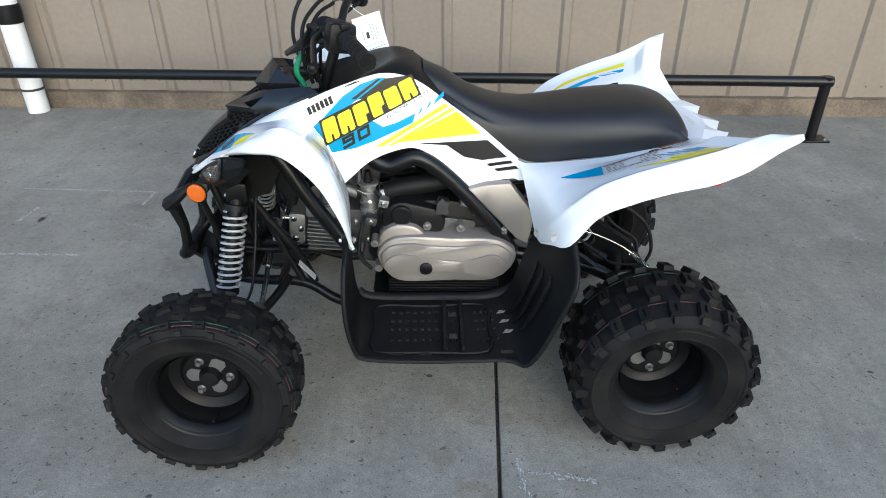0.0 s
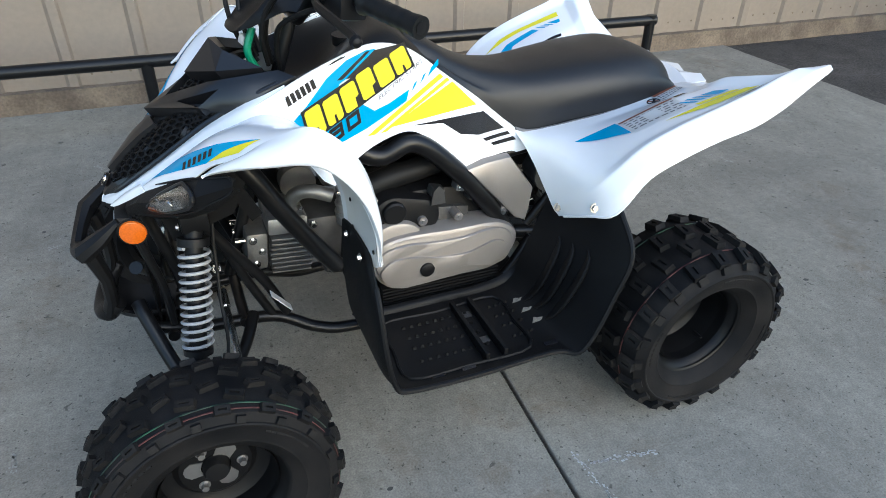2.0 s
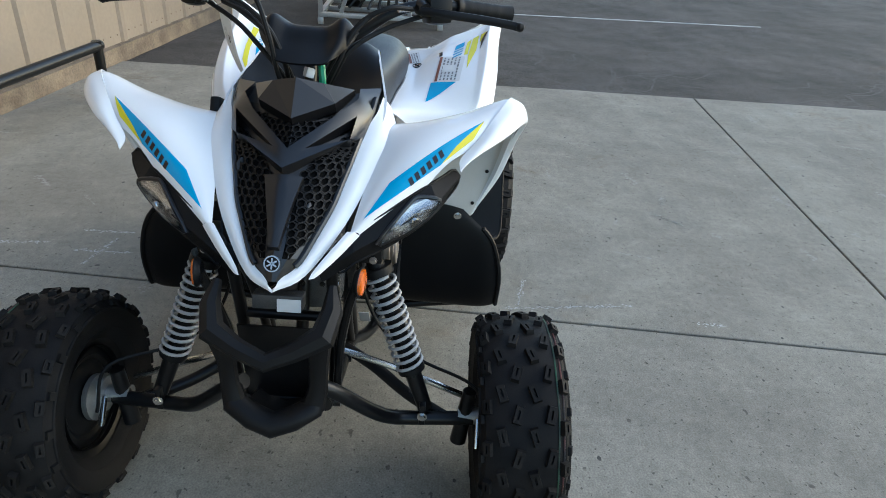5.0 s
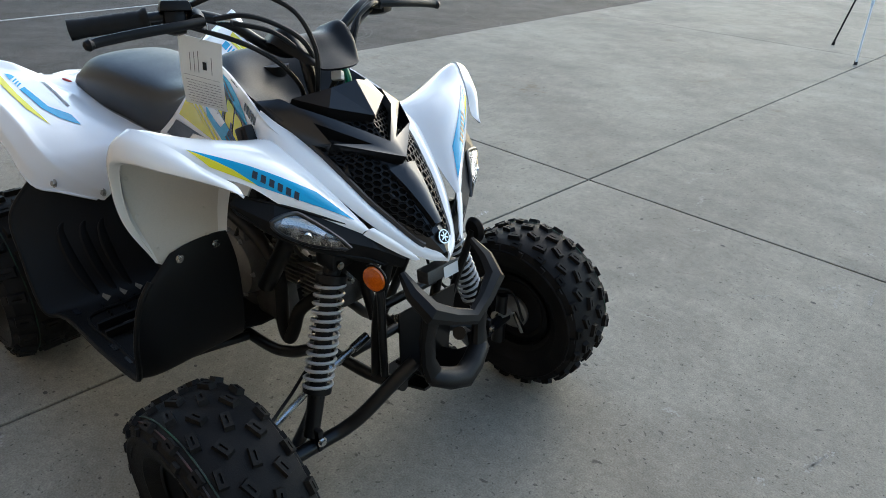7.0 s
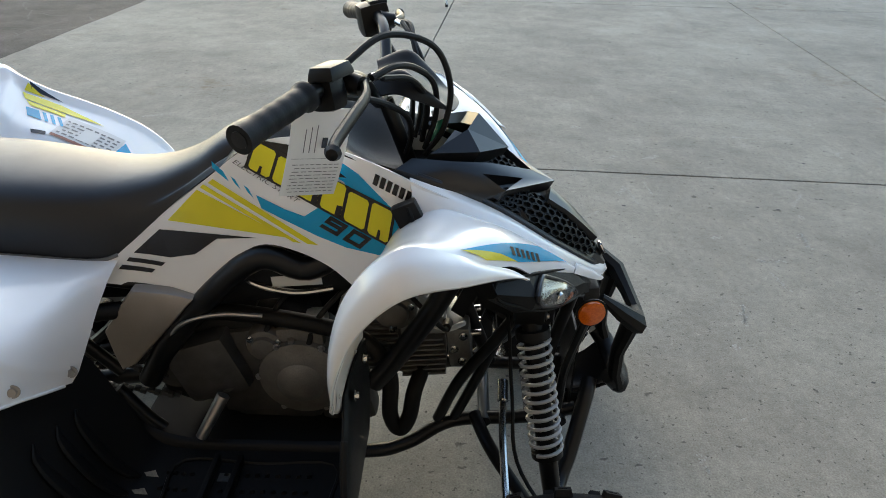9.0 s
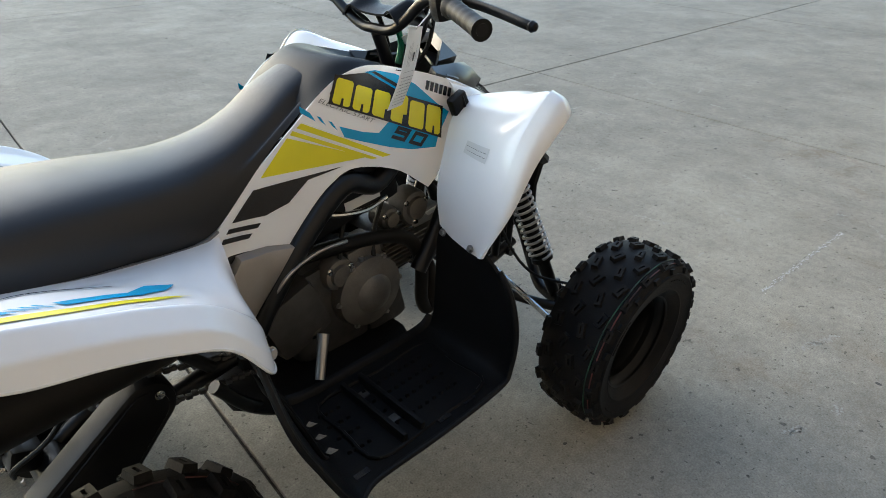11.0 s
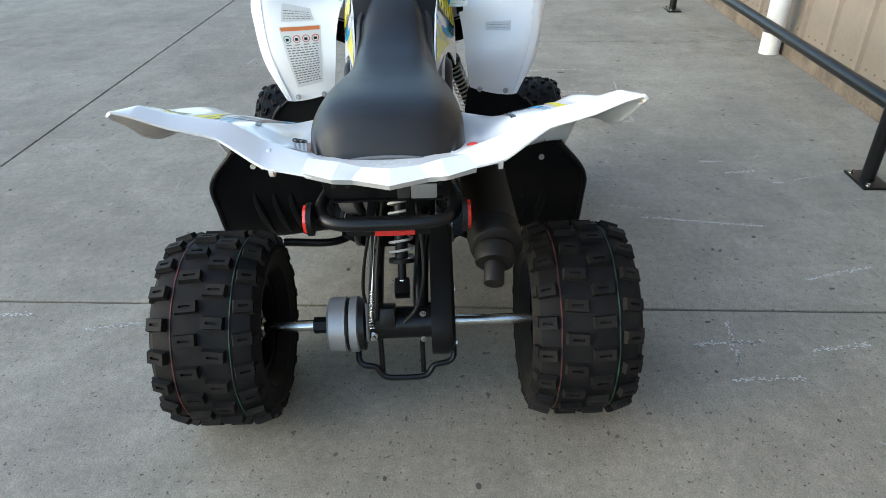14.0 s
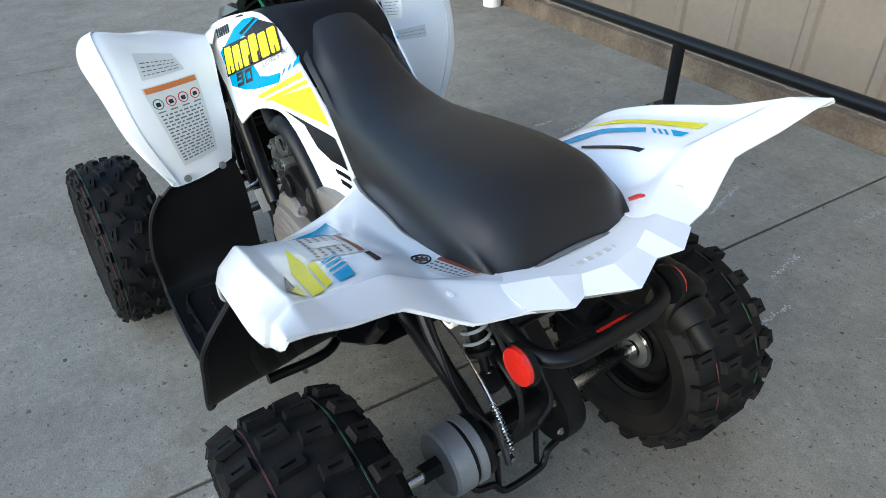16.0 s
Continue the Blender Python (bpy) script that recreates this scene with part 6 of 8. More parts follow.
# handlebar
bar_pts = [(-0.230, 0.0, 0.868), (-0.231, 0.045, 0.870), (-0.228, 0.090, 0.892), (-0.220, 0.150, 0.932), (-0.204, 0.205, 0.948), (-0.175, 0.265, 0.945), (-0.124, 0.385, 0.930)]
bar = part("handlebar", tube([(x, -y, z) for x, y, z in bar_pts[:0:-1]] + bar_pts, 0.0100, 6, 14), STEEL, quad_bike, "black steel handlebar with rubber grips")
for s in (1, -1):
    a, b = Vector((-0.172, s * 0.272, 0.9445)), Vector((-0.124, s * 0.384, 0.930))
    line = [a.lerp(b, k / 24) for k in range(25)]
    rad = [0.0155 - (0.0008 if k % 4 == 3 else 0) for k in range(25)]
    rad[0] = rad[1] = 0.0190
    rad[-1] = 0.017
    rad[-2] = rad[-3] = 0.0165
    part("grip", sweep(bmesh.new(), line, 0.018, 18, radii=rad), GRIPM, bar, "ribbed black rubber grip")
    pod = Vector((-0.190, s * 0.235, 0.950 if s < 0 else 0.944))
    part("switch_box", block((0.042, 0.038, 0.044) if s > 0 else (0.058, 0.050, 0.060), Matrix.Translation(pod - Vector((0, 0, 0.006 if s > 0 else 0.008))) @ pose(0, 0, 0, 0, 10, s * -22), 0.014), SATIN, bar, "black switch and throttle box")
    part("box_cap", block((0.040, 0.056, 0.018) if s > 0 else (0.040, 0.036, 0.010), Matrix.Translation(pod + Vector((-0.006, 0.0, 0.022))) @ pose(0, 0, 0, 0, 8, s * -22), 0.006, None, 0.8), SATIN, bar, "black box cap")
    part("lever_perch", rod((-0.205, s * 0.205, 0.945), (-0.230, s * 0.215, 0.942), 0.016, 0.013, 12), SATIN, bar)
    lever = part("brake_lever", tube([(-0.232, s * 0.205, 0.942), (-0.240, s * 0.255, 0.940), (-0.232, s * 0.320, 0.934), (-0.224, s * 0.375, 0.927), (-0.224, s * 0.392, 0.924)], 0.0062, 5, 10, squash=1.3), SATIN, bar, "black brake lever with a ball end")
    part("ball_end", lathe([(0.001, -0.0095), (0.0066, -0.0068), (0.0095, 0.0), (0.0066, 0.0068), (0.001, 0.0095)], 14, m=pose(-0.2245, s * 0.396, 0.9235)), SATIN, lever)
    part("kill_switch" if s < 0 else "thumb_throttle", block((0.020, 0.016, 0.012), pose(-0.175, s * 0.262, 0.968 if s < 0 else 0.935, 0, 0, s * -22), 0.003), SATIN, bar)
    part("cable_ferrule", rod((-0.238, s * 0.185, 0.945), (-0.250, s * 0.165, 0.944), 0.006, 0.005), CHROME, bar)
pod_half = [[(-0.318, 0.064, 0.868), (-0.336, 0.052, 0.863), (-0.347, 0.038, 0.859), (-0.354, 0.0, 0.858)],
            [(-0.288, 0.084, 0.886), (-0.302, 0.066, 0.898), (-0.305, 0.038, 0.884), (-0.308, 0.0, 0.882)],
            [(-0.258, 0.093, 0.898), (-0.266, 0.066, 0.925), (-0.270, 0.036, 0.908), (-0.272, 0.0, 0.906)],
            [(-0.215, 0.086, 0.886), (-0.215, 0.062, 0.908), (-0.220, 0.036, 0.900), (-0.220, 0.0, 0.898)]]
pod_sheet = Sheet([[(x, -y, z) for x, y, z in r] + r[-2::-1] for r in pod_half])
part("bar_cover", pod_sheet.mesh(6, 6, 0.004), SATIN, bar, "black sculpted handlebar cover")
cables = [[(-0.240, 0.190, 0.946), (-0.268, 0.150, 0.952), (-0.292, 0.105, 0.938), (-0.315, 0.060, 0.905), (-0.318, 0.035, 0.850), (-0.300, 0.030, 0.790)],
          [(-0.250, 0.160, 0.938), (-0.285, 0.100, 0.920), (-0.305, 0.050, 0.870), (-0.295, 0.020, 0.800)],
          [(-0.205, 0.215, 0.965), (-0.255, 0.150, 0.992), (-0.315, 0.085, 0.965), (-0.340, 0.055, 0.90), (-0.330, 0.045, 0.83), (-0.30, 0.03, 0.78)],
          [(-0.240, -0.190, 0.946), (-0.265, -0.150, 0.948), (-0.274, -0.105, 0.926), (-0.288, -0.070, 0.885), (-0.290, -0.040, 0.835), (-0.28, -0.02, 0.79)],
          [(-0.250, -0.160, 0.950), (-0.268, -0.120, 0.935), (-0.290, -0.085, 0.900), (-0.300, -0.060, 0.850), (-0.29, -0.03, 0.79)],
          [(-0.200, -0.215, 0.930), (-0.235, -0.14, 0.905), (-0.270, -0.08, 0.870), (-0.275, -0.05, 0.82), (-0.27, -0.03, 0.78)],
          [(-0.190, 0.215, 0.930), (-0.24, 0.14, 0.90), (-0.275, 0.09, 0.865), (-0.28, 0.05, 0.82), (-0.27, 0.03, 0.78)]]
for k, c in enumerate(cables):
    part("control_cable", tube(c, 0.0047, 8, 8), GRIPM, bar, "black control cable")
part("wire_bundle", tube([(-0.31, -0.03, 0.86), (-0.325, -0.035, 0.82), (-0.31, -0.03, 0.78)], 0.007, 5, 8), GREENW, bar, "green wiring")
part("connector", block((0.022, 0.016, 0.018), pose(-0.322, -0.010, 0.835, 20, 10, 30), 0.003), LABELW, bar, "pale wiring connector")
# top cover behind the handlebar: well and tank cover
tank = Sheet([[(-0.262, -0.136, 0.797), (-0.265, -0.085, 0.770), (-0.275, 0.0, 0.745), (-0.265, 0.085, 0.770), (-0.262, 0.136, 0.797)],
              [(-0.200, -0.133, 0.815), (-0.205, -0.100, 0.800), (-0.195, 0.0, 0.768), (-0.205, 0.100, 0.800), (-0.200, 0.133, 0.815)],
              [(-0.134, -0.121, 0.833), (-0.134, -0.088, 0.838), (-0.134, 0.0, 0.822), (-0.134, 0.088, 0.838), (-0.134, 0.121, 0.833)],
              [(-0.070, -0.112, 0.828), (-0.070, -0.075, 0.846), (-0.070, 0.0, 0.850), (-0.070, 0.075, 0.846), (-0.070, 0.112, 0.828)],
              [(-0.010, -0.105, 0.795), (-0.010, -0.065, 0.806), (-0.010, 0.0, 0.812), (-0.010, 0.065, 0.806), (-0.010, 0.105, 0.797)],
              [(0.050, -0.095, 0.735), (0.050, -0.050, 0.735), (0.050, 0.0, 0.738), (0.050, 0.050, 0.735), (0.050, 0.095, 0.735)]])
tc = part("tank_cover", tank.mesh(5, 5, 0.005), SATIN, quad_bike, "black tank cover between seat and handlebar")
part("fuel_cap", lathe([(0.033, 0.0), (0.033, -0.018), (0.029, -0.022), (0.010, -0.023)], 28, m=pose(-0.125, 0, 0.824, 90)), SATIN, tc, "round black fuel cap")
part("inner_well", plate([(-0.36, -0.10), (-0.36, 0.10), (-0.20, 0.11), (-0.20, -0.11)], lambda x, y: Vector((x, y, 0.735)), 0.004, 0.1), SATIN, tc)
# strap buckle on the right side cover
part("strap_buckle", block((0.040, 0.020, 0.045), pose(-0.285, 0.178, 0.742, 0, 25, 0), 0.006), SATIN, quad_bike, "black tether strap buckle")
part("strap", tube([(-0.285, 0.182, 0.760), (-0.30, 0.186, 0.72), (-0.315, 0.186, 0.745)], 0.008, 5, 8, squash=0.5), SATIN, quad_bike)

# seat
def seat_ring(x, top, low, w, wl, sag=0.0):
    """Right half of a cross-section, from the middle of the top round to the bottom edge."""
    half = [(0.0, top - sag), (w * 0.47, top - 0.004 - sag * 0.4), (w * 0.76, top - 0.015), (w * 0.94, top - 0.037), (w * 1.02, low + 0.46 * (top - low) - 0.010), (wl, low)]
    return [(x, -y, z) for y, z in half[:0:-1]] + [(x, y, z) for y, z in half]


seat_sheet = Sheet([seat_ring(-0.025, 0.832, 0.800, 0.070, 0.090), seat_ring(0.03, 0.806, 0.764, 0.082, 0.094), seat_ring(0.08, 0.774, 0.726, 0.085, 0.095), seat_ring(0.14, 0.748, 0.676, 0.095, 0.101),
                    seat_ring(0.205, 0.736, 0.622, 0.105, 0.107), seat_ring(0.26, 0.735, 0.612, 0.115, 0.113), seat_ring(0.34, 0.742, 0.622, 0.128, 0.122), seat_ring(0.43, 0.749, 0.638, 0.139, 0.140),
                    seat_ring(0.52, 0.750, 0.656, 0.142, 0.146), seat_ring(0.576, 0.736, 0.668, 0.134, 0.143), seat_ring(0.602, 0.716, 0.664, 0.126, 0.137), seat_ring(0.619, 0.690, 0.662, 0.119, 0.127), seat_ring(0.626, 0.672, 0.660, 0.122, 0.124)])
bm = seat_sheet.mesh(5, 4)
bmesh.ops.holes_fill(bm, edges=[e for e in bm.edges if e.is_boundary], sides=0)
part("seat", bm, SEATM, quad_bike, "long black vinyl saddle", 50)
rim_line = [seat_sheet.at(i / 3, 10.0) + Vector((0, 0.002, -0.003)) for i in range(12, 36)] + [seat_sheet.at(12.0, 10.0 - 0.5 * k) + Vector((0.003, 0, -0.002)) for k in range(11)]
pair("seat_piping", tube(rim_line, 0.0035, 2, 8), GREYINK, quad_bike, "grey seam along the seat edge")

# rear fender: right half, from the seat edge over a sunk deck and a raised crest to the turned-down lip
class Creased(Sheet):
    """Smooth along its length as far as row 7, folded across: small rounds at each fold."""
    w = 0.13

    @staticmethod
    def fold(p, s, w):
        n = len(p) - 1
        s = min(max(s, 0.0), n)
        k = round(s)
        if 0 < k < n and abs(s - k) < w:
            u = (s - k + w) / (2 * w)
            before, after = p[k].lerp(p[k - 1], w), p[k].lerp(p[k + 1], w)
            return before * (1 - u) ** 2 + p[k] * 2 * u * (1 - u) + after * u * u
        i = min(int(s), n - 1)
        return p[i].lerp(p[i + 1], s - i)

    def at(self, a, b):
        line = [self.fold(r, b, self.w) for r in self.rows]
        if a < 7.0:
            return Sheet.mid(line[:8], a)
        return self.fold(line, a, self.w)


rear = Creased([
    [(0.205, 0.108, 0.612), (0.212, 0.140, 0.592), (0.220, 0.178, 0.558), (0.228, 0.215, 0.517), (0.236, 0.244, 0.482), (0.241, 0.252, 0.474), (0.244, 0.256, 0.469)],
    [(0.225, 0.110, 0.610), (0.240, 0.160, 0.605), (0.249, 0.225, 0.592), (0.255, 0.300, 0.572), (0.256, 0.325, 0.556), (0.258, 0.336, 0.528), (0.258, 0.340, 0.512)],
    [(0.270, 0.113, 0.612), (0.280, 0.165, 0.612), (0.286, 0.245, 0.607), (0.289, 0.335, 0.610), (0.288, 0.357, 0.614), (0.286, 0.382, 0.572), (0.285, 0.390, 0.538)],
    [(0.340, 0.119, 0.620), (0.345, 0.170, 0.624), (0.344, 0.248, 0.636), (0.341, 0.345, 0.654), (0.340, 0.368, 0.664), (0.338, 0.396, 0.636), (0.336, 0.404, 0.612)],
    [(0.420, 0.126, 0.635), (0.420, 0.172, 0.638), (0.417, 0.240, 0.664), (0.413, 0.352, 0.687), (0.412, 0.377, 0.699), (0.405, 0.404, 0.672), (0.402, 0.412, 0.648)],
    [(0.510, 0.131, 0.654), (0.510, 0.178, 0.657), (0.502, 0.240, 0.694), (0.493, 0.358, 0.711), (0.490, 0.384, 0.726), (0.480, 0.410, 0.700), (0.474, 0.418, 0.674)],
    [(0.575, 0.125, 0.667), (0.560, 0.190, 0.668), (0.555, 0.252, 0.706), (0.560, 0.362, 0.732), (0.565, 0.388, 0.750), (0.560, 0.414, 0.722), (0.556, 0.422, 0.694)],
    [(0.605, 0.118, 0.668), (0.580, 0.205, 0.680), (0.580, 0.262, 0.716), (0.606, 0.364, 0.745), (0.622, 0.392, 0.775), (0.620, 0.418, 0.756), (0.616, 0.424, 0.722)],
    [(0.640, 0.115, 0.672), (0.600, 0.214, 0.698), (0.605, 0.274, 0.738), (0.632, 0.370, 0.769), (0.654, 0.400, 0.789), (0.666, 0.424, 0.787), (0.668, 0.431, 0.768)],
    [(0.694, 0.122, 0.668), (0.682, 0.206, 0.681), (0.657, 0.284, 0.730), (0.678, 0.352, 0.758), (0.694, 0.400, 0.786), (0.703, 0.425, 0.797), (0.704, 0.432, 0.790)]])
rear_bm = bmesh.new()
fa, fb = [k / 8 for k in range(73)], [k / 10 for k in range(61)]
net = [[rear_bm.verts.new(rear.at(p, q)) for q in fb] for p in fa]
for i in range(len(fa) - 1):
    for j in range(len(fb) - 1):
        rear_bm.faces.new((net[i][j], net[i + 1][j], net[i + 1][j + 1], net[i][j + 1]))
outward(rear_bm, (0.45, 0.25, 0.3))
rear_tree = BVHTree.FromBMesh(rear_bm)
rear_r, rear_l = pair("rear_fender", solid(rear_bm, 0.004), WHITE, quad_bike, "white winged rear fender", 40)
rim_of_wing = [rear.at(9.0, 1.0 + 0.25 * k) - Vector((0.002, 0, 0.003)) for k in range(20)] + [rear.at(8.8 - 0.2 * k, 6.0) - Vector((0, 0.002, 0.002)) for k in range(44)]
for one, owner in ((tube(rim_of_wing, 0.0030, 1, 8), rear_r), (flip(tube(rim_of_wing, 0.0030, 1, 8)), rear_l)):
    part("rolled_edge", one, WHITE, owner)


def over_rear(off):
    """Lays a plan (x, y) on the fender, off metres above it."""
    def place(x, y):
        spot, normal, _, _ = rear_tree.ray_cast(Vector((x, y, 1.2)), Vector((0, 0, -1)))
        return spot + normal * (off if normal.z > 0 else -off)
    return place


def on_rear(name, outline, mat, off=0.0016, step=0.012, label="", sides=(1, -1)):
    for s in sides:
        bm = plate([(x, y + (0.007 if s < 0 else -0.007)) for x, y in outline], over_rear(off), 0.0, step)
        part(name, bm if s > 0 else flip(bm), mat, rear_r if s > 0 else rear_l, label)


LEFT, RIGHT = (-1,), (1,)
on_rear("blue_decal", [(0.292, 0.203), (0.381, 0.214), (0.367, 0.287)], CYAN, label="blue wedge sticker", sides=LEFT)
on_rear("yellow_decal", [(0.421, 0.316), (0.492, 0.320), (0.592, 0.335), (0.606, 0.354), (0.520, 0.345)], LIME, label="yellow stripe sticker", sides=LEFT)
on_rear("yellow_decal", [(0.500, 0.318), (0.497, 0.307), (0.574, 0.318), (0.587, 0.331)], LIME, sides=LEFT)
on_rear("yellow_decal", [(0.560, 0.355), (0.604, 0.360), (0.602, 0.376)], LIME, sides=LEFT)
on_rear("black_decal", [(0.522, 0.356), (0.590, 0.363), (0.600, 0.380), (0.575, 0.372)], INK, sides=LEFT)
on_rear("blue_dash", [(0.503, 0.301), (0.484, 0.273), (0.491, 0.273), (0.511, 0.302)], CYAN, sides=LEFT)
on_rear("blue_dash", [(0.519, 0.303), (0.500, 0.274), (0.507, 0.274), (0.527, 0.304)], CYAN, sides=LEFT)
on_rear("blue_dash", [(0.535, 0.305), (0.516, 0.276), (0.523, 0.276), (0.543, 0.306)], CYAN, sides=LEFT)
on_rear("blue_field", [(0.551, 0.308), (0.531, 0.278), (0.563, 0.284), (0.578, 0.310)], CYAN, sides=LEFT)
on_rear("black_decal", [(0.506, 0.243), (0.502, 0.234), (0.530, 0.232), (0.536, 0.242)], INK, sides=LEFT)
on_rear("blue_decal", [(0.335, 0.245), (0.359, 0.280), (0.395, 0.303), (0.478, 0.315), (0.490, 0.300), (0.405, 0.286), (0.374, 0.249)], CYAN, label="long blue stripe sticker", sides=RIGHT)
for k in range(3):
    x = 0.488 + 0.012 * k
    on_rear("blue_dash", [(x, 0.315), (x + 0.006, 0.315), (x + 0.024, 0.300), (x + 0.018, 0.300)], CYAN, sides=RIGHT)
on_rear("blue_decal", [(0.525, 0.317), (0.562, 0.315), (0.556, 0.302), (0.544, 0.300)], CYAN, sides=RIGHT)
on_rear("yellow_decal", [(0.335, 0.310), (0.390, 0.336), (0.455, 0.343), (0.571, 0.348), (0.565, 0.328), (0.454, 0.329), (0.395, 0.322)], LIME, label="yellow stripe beside the blue one", sides=RIGHT)
on_rear("black_decal", [(0.407, 0.242), (0.531, 0.252), (0.527, 0.243), (0.412, 0.235)], INK, label="thin black stripe", sides=RIGHT)


def label_on_rear(corners, rows, band):
    """A warning label between four corners: its coloured head runs along the first side."""
    p = [Vector(c) for c in corners]

    def at(u, v):
        return tuple(p[0].lerp(p[1], u).lerp(p[3].lerp(p[2], u), v))

    def box(u0, v0, u1, v1):
        return [at(u0, v0), at(u1, v0), at(u1, v1), at(u0, v1)]
    on_rear("warning_label", box(0, 0, 1, 1), LABELW, 0.0012, label="small white warning label", sides=LEFT)
    on_rear("head_band", box(0.02, 0.02, 0.98, 0.02 + band), BROWNINK, 0.0020, sides=LEFT)
    for k in range(rows):
        v = band + 0.10 + (0.82 - band) * k / rows
        u = 0.05
        while u < 0.93:
            w = 0.05 + 0.16 * abs(noise.noise((k * 1.3, u * 9.0, rows)))
            on_rear("print_bar", box(u, v, min(u + w, 0.95), v + 0.30 / rows), GREYINK, 0.0020, 0.5, sides=LEFT)
            u += w + 0.04


label_on_rear([(0.380, 0.222), (0.500, 0.236), (0.489, 0.312), (0.369, 0.296)], 5, 0.10)
on_rear("label_picture", [(0.420, 0.244), (0.452, 0.247), (0.446, 0.288), (0.412, 0.284)], LABELW, 0.0022, sides=LEFT)
label_on_rear([(0.528, 0.142), (0.604, 0.128), (0.602, 0.166), (0.537, 0.180)], 3, 0.22)
ring = [over_rear(0.0014)(0.517 + 0.014 * math.cos(t), 0.173 + 0.013 * math.sin(t)) for t in np.linspace(0, 6.283, 25)[:-1]]
part("pictogram", flip(tube(ring, 0.0013, 1, 6, closed=True)), INK, rear_l, "round black pictogram")
part("pictogram_bar", flip(tube([over_rear(0.0014)(0.507, 0.164), over_rear(0.0014)(0.527, 0.182)], 0.0013, 1, 6)), BROWNINK, rear_l)
part("pictogram_shape", flip(tube([over_rear(0.0014)(0.512, 0.178), over_rear(0.0014)(0.520, 0.172), over_rear(0.0014)(0.524, 0.166)], 0.0030, 2, 6)), INK, rear_l)
for s in (1, -1):
    owner = rear_r if s > 0 else rear_l
    part("fender_bolt", bolt((0.240, s * 0.256, 0.492), (-0.3, s * 1.0, 0.2), 0.007, 0.006), HUB, owner)
    part("fender_bolt", bolt((0.262, s * 0.349, 0.534), (-0.3, s * 1.0, 0.3), 0.007, 0.006), HUB, owner)
    part("tie_eye", lathe([(0.0155, -0.004), (0.0155, 0.004), (0.0095, 0.004), (0.0095, -0.004)], 24, m=pose(0.628, s * 0.205, 0.655), closed=True), WHITE, owner, "white tie-down eye under the fender")
    part("eye_tab", block((0.030, 0.007, 0.028), pose(0.624, s * 0.205, 0.678, 0, -12, 0), 0.002), WHITE, owner)
# tail piece: a shelf behind the seat that breaks into three pointed facets
half = [[(0.570, 0.0, 0.655), (0.570, 0.060, 0.656), (0.570, 0.120, 0.657), (0.575, 0.170, 0.660)],
        [(0.690, 0.0, 0.6755), (0.682, 0.050, 0.6765), (0.664, 0.088, 0.6790), (0.636, 0.150, 0.6765)],
        [(0.738, 0.0, 0.6660), (0.706, 0.066, 0.6640), (0.722, 0.098, 0.6730), (0.694, 0.148, 0.6740)],
        [(0.722, 0.0, 0.6500), (0.694, 0.064, 0.6490), (0.706, 0.096, 0.6570), (0.682, 0.148, 0.6590)]]
bm = bmesh.new()
net = [[bm.verts.new((x, 0.010 - y, z)) for x, y, z in r[:0:-1]] + [bm.verts.new((x, 0.010 + y, z)) for x, y, z in r] for r in half]
for p, q in zip(net, net[1:]):
    for k in range(len(p) - 1):
        bm.faces.new((p[k], p[k + 1], q[k + 1], q[k]))
solid(outward(bm, (0.62, 0, 0.6)), 0.004)
tail_ob = part("tail_piece", bm, WHITE, quad_bike, "white faceted tail piece behind the seat", 6)
for k in range(6):
    part("embossed_mark", block((0.009, 0.009, 0.0012), pose(0.660, -0.035 + 0.016 * k, 0.6714, 0, -9, 0), 0.0), WHITE_SHADE, tail_ob)
part("strap_loop", tube([(0.590, 0.150, 0.668), (0.600, 0.162, 0.675), (0.612, 0.168, 0.670), (0.620, 0.165, 0.660)], 0.006, 5, 8), REDPLASTIC, quad_bike, "red tie loop beside the seat")

# dark undertray and side shields below the rear fender
tray = part("under_tray", plate([(0.36, -0.15), (0.36, 0.15), (0.50, 0.165), (0.64, 0.10), (0.655, 0.0), (0.64, -0.10), (0.50, -0.165)], lambda x, y: Vector((x, y, 0.612 + 0.10 * (x - 0.36))), 0.005, 0.08), FOOT, quad_bike, "black plastic tray under the seat tail")
part("tray_wall", block((0.006, 0.23, 0.040), pose(0.640, 0, 0.612, 0, 14, 0), 0.002), FOOT, tray)
for s in (1, -1):
    part("side_shield", plate([(0.30, 0.46), (0.42, 0.50), (0.50, 0.565), (0.52, 0.63), (0.36, 0.612), (0.28, 0.60), (0.26, 0.52)], lambda x, z, s=s: Vector((x, s * (0.118 + 0.10 * (z - 0.5)), z)), 0.004, 0.05), FOOT, tray, "black side shield")
    for k in range(4):
        part("tray_bolt", bolt((0.655, s * (0.018 + 0.026 * k), 0.628), (1, 0, 0.3), 0.003, 0.003), SATIN, tray)

# rear rack of tubes and reflectors
grab_half = [(0.57, 0.098, 0.600), (0.63, 0.118, 0.592), (0.680, 0.120, 0.589), (0.708, 0.104, 0.586), (0.720, 0.070, 0.585)]
grab = part("grab_bar", tube(grab_half + [(0.722, 0.0, 0.585)] + [(x, -y, z) for x, y, z in grab_half[::-1]], 0.0118, 6, 14), STEEL, quad_bike, "glossy black tubular grab bar")
part("rack_plate", block((0.060, 0.200, 0.004), pose(0.612, 0.0, 0.590, 0, 2, 0), 0.001), STEEL, grab, "black steel plate inside the bar")
for k in range(5):
    part("plate_bolt", bolt((0.634, -0.075 + 0.034 * k, 0.5915), (0, 0, 1), 0.0034, 0.003), SATIN, grab)
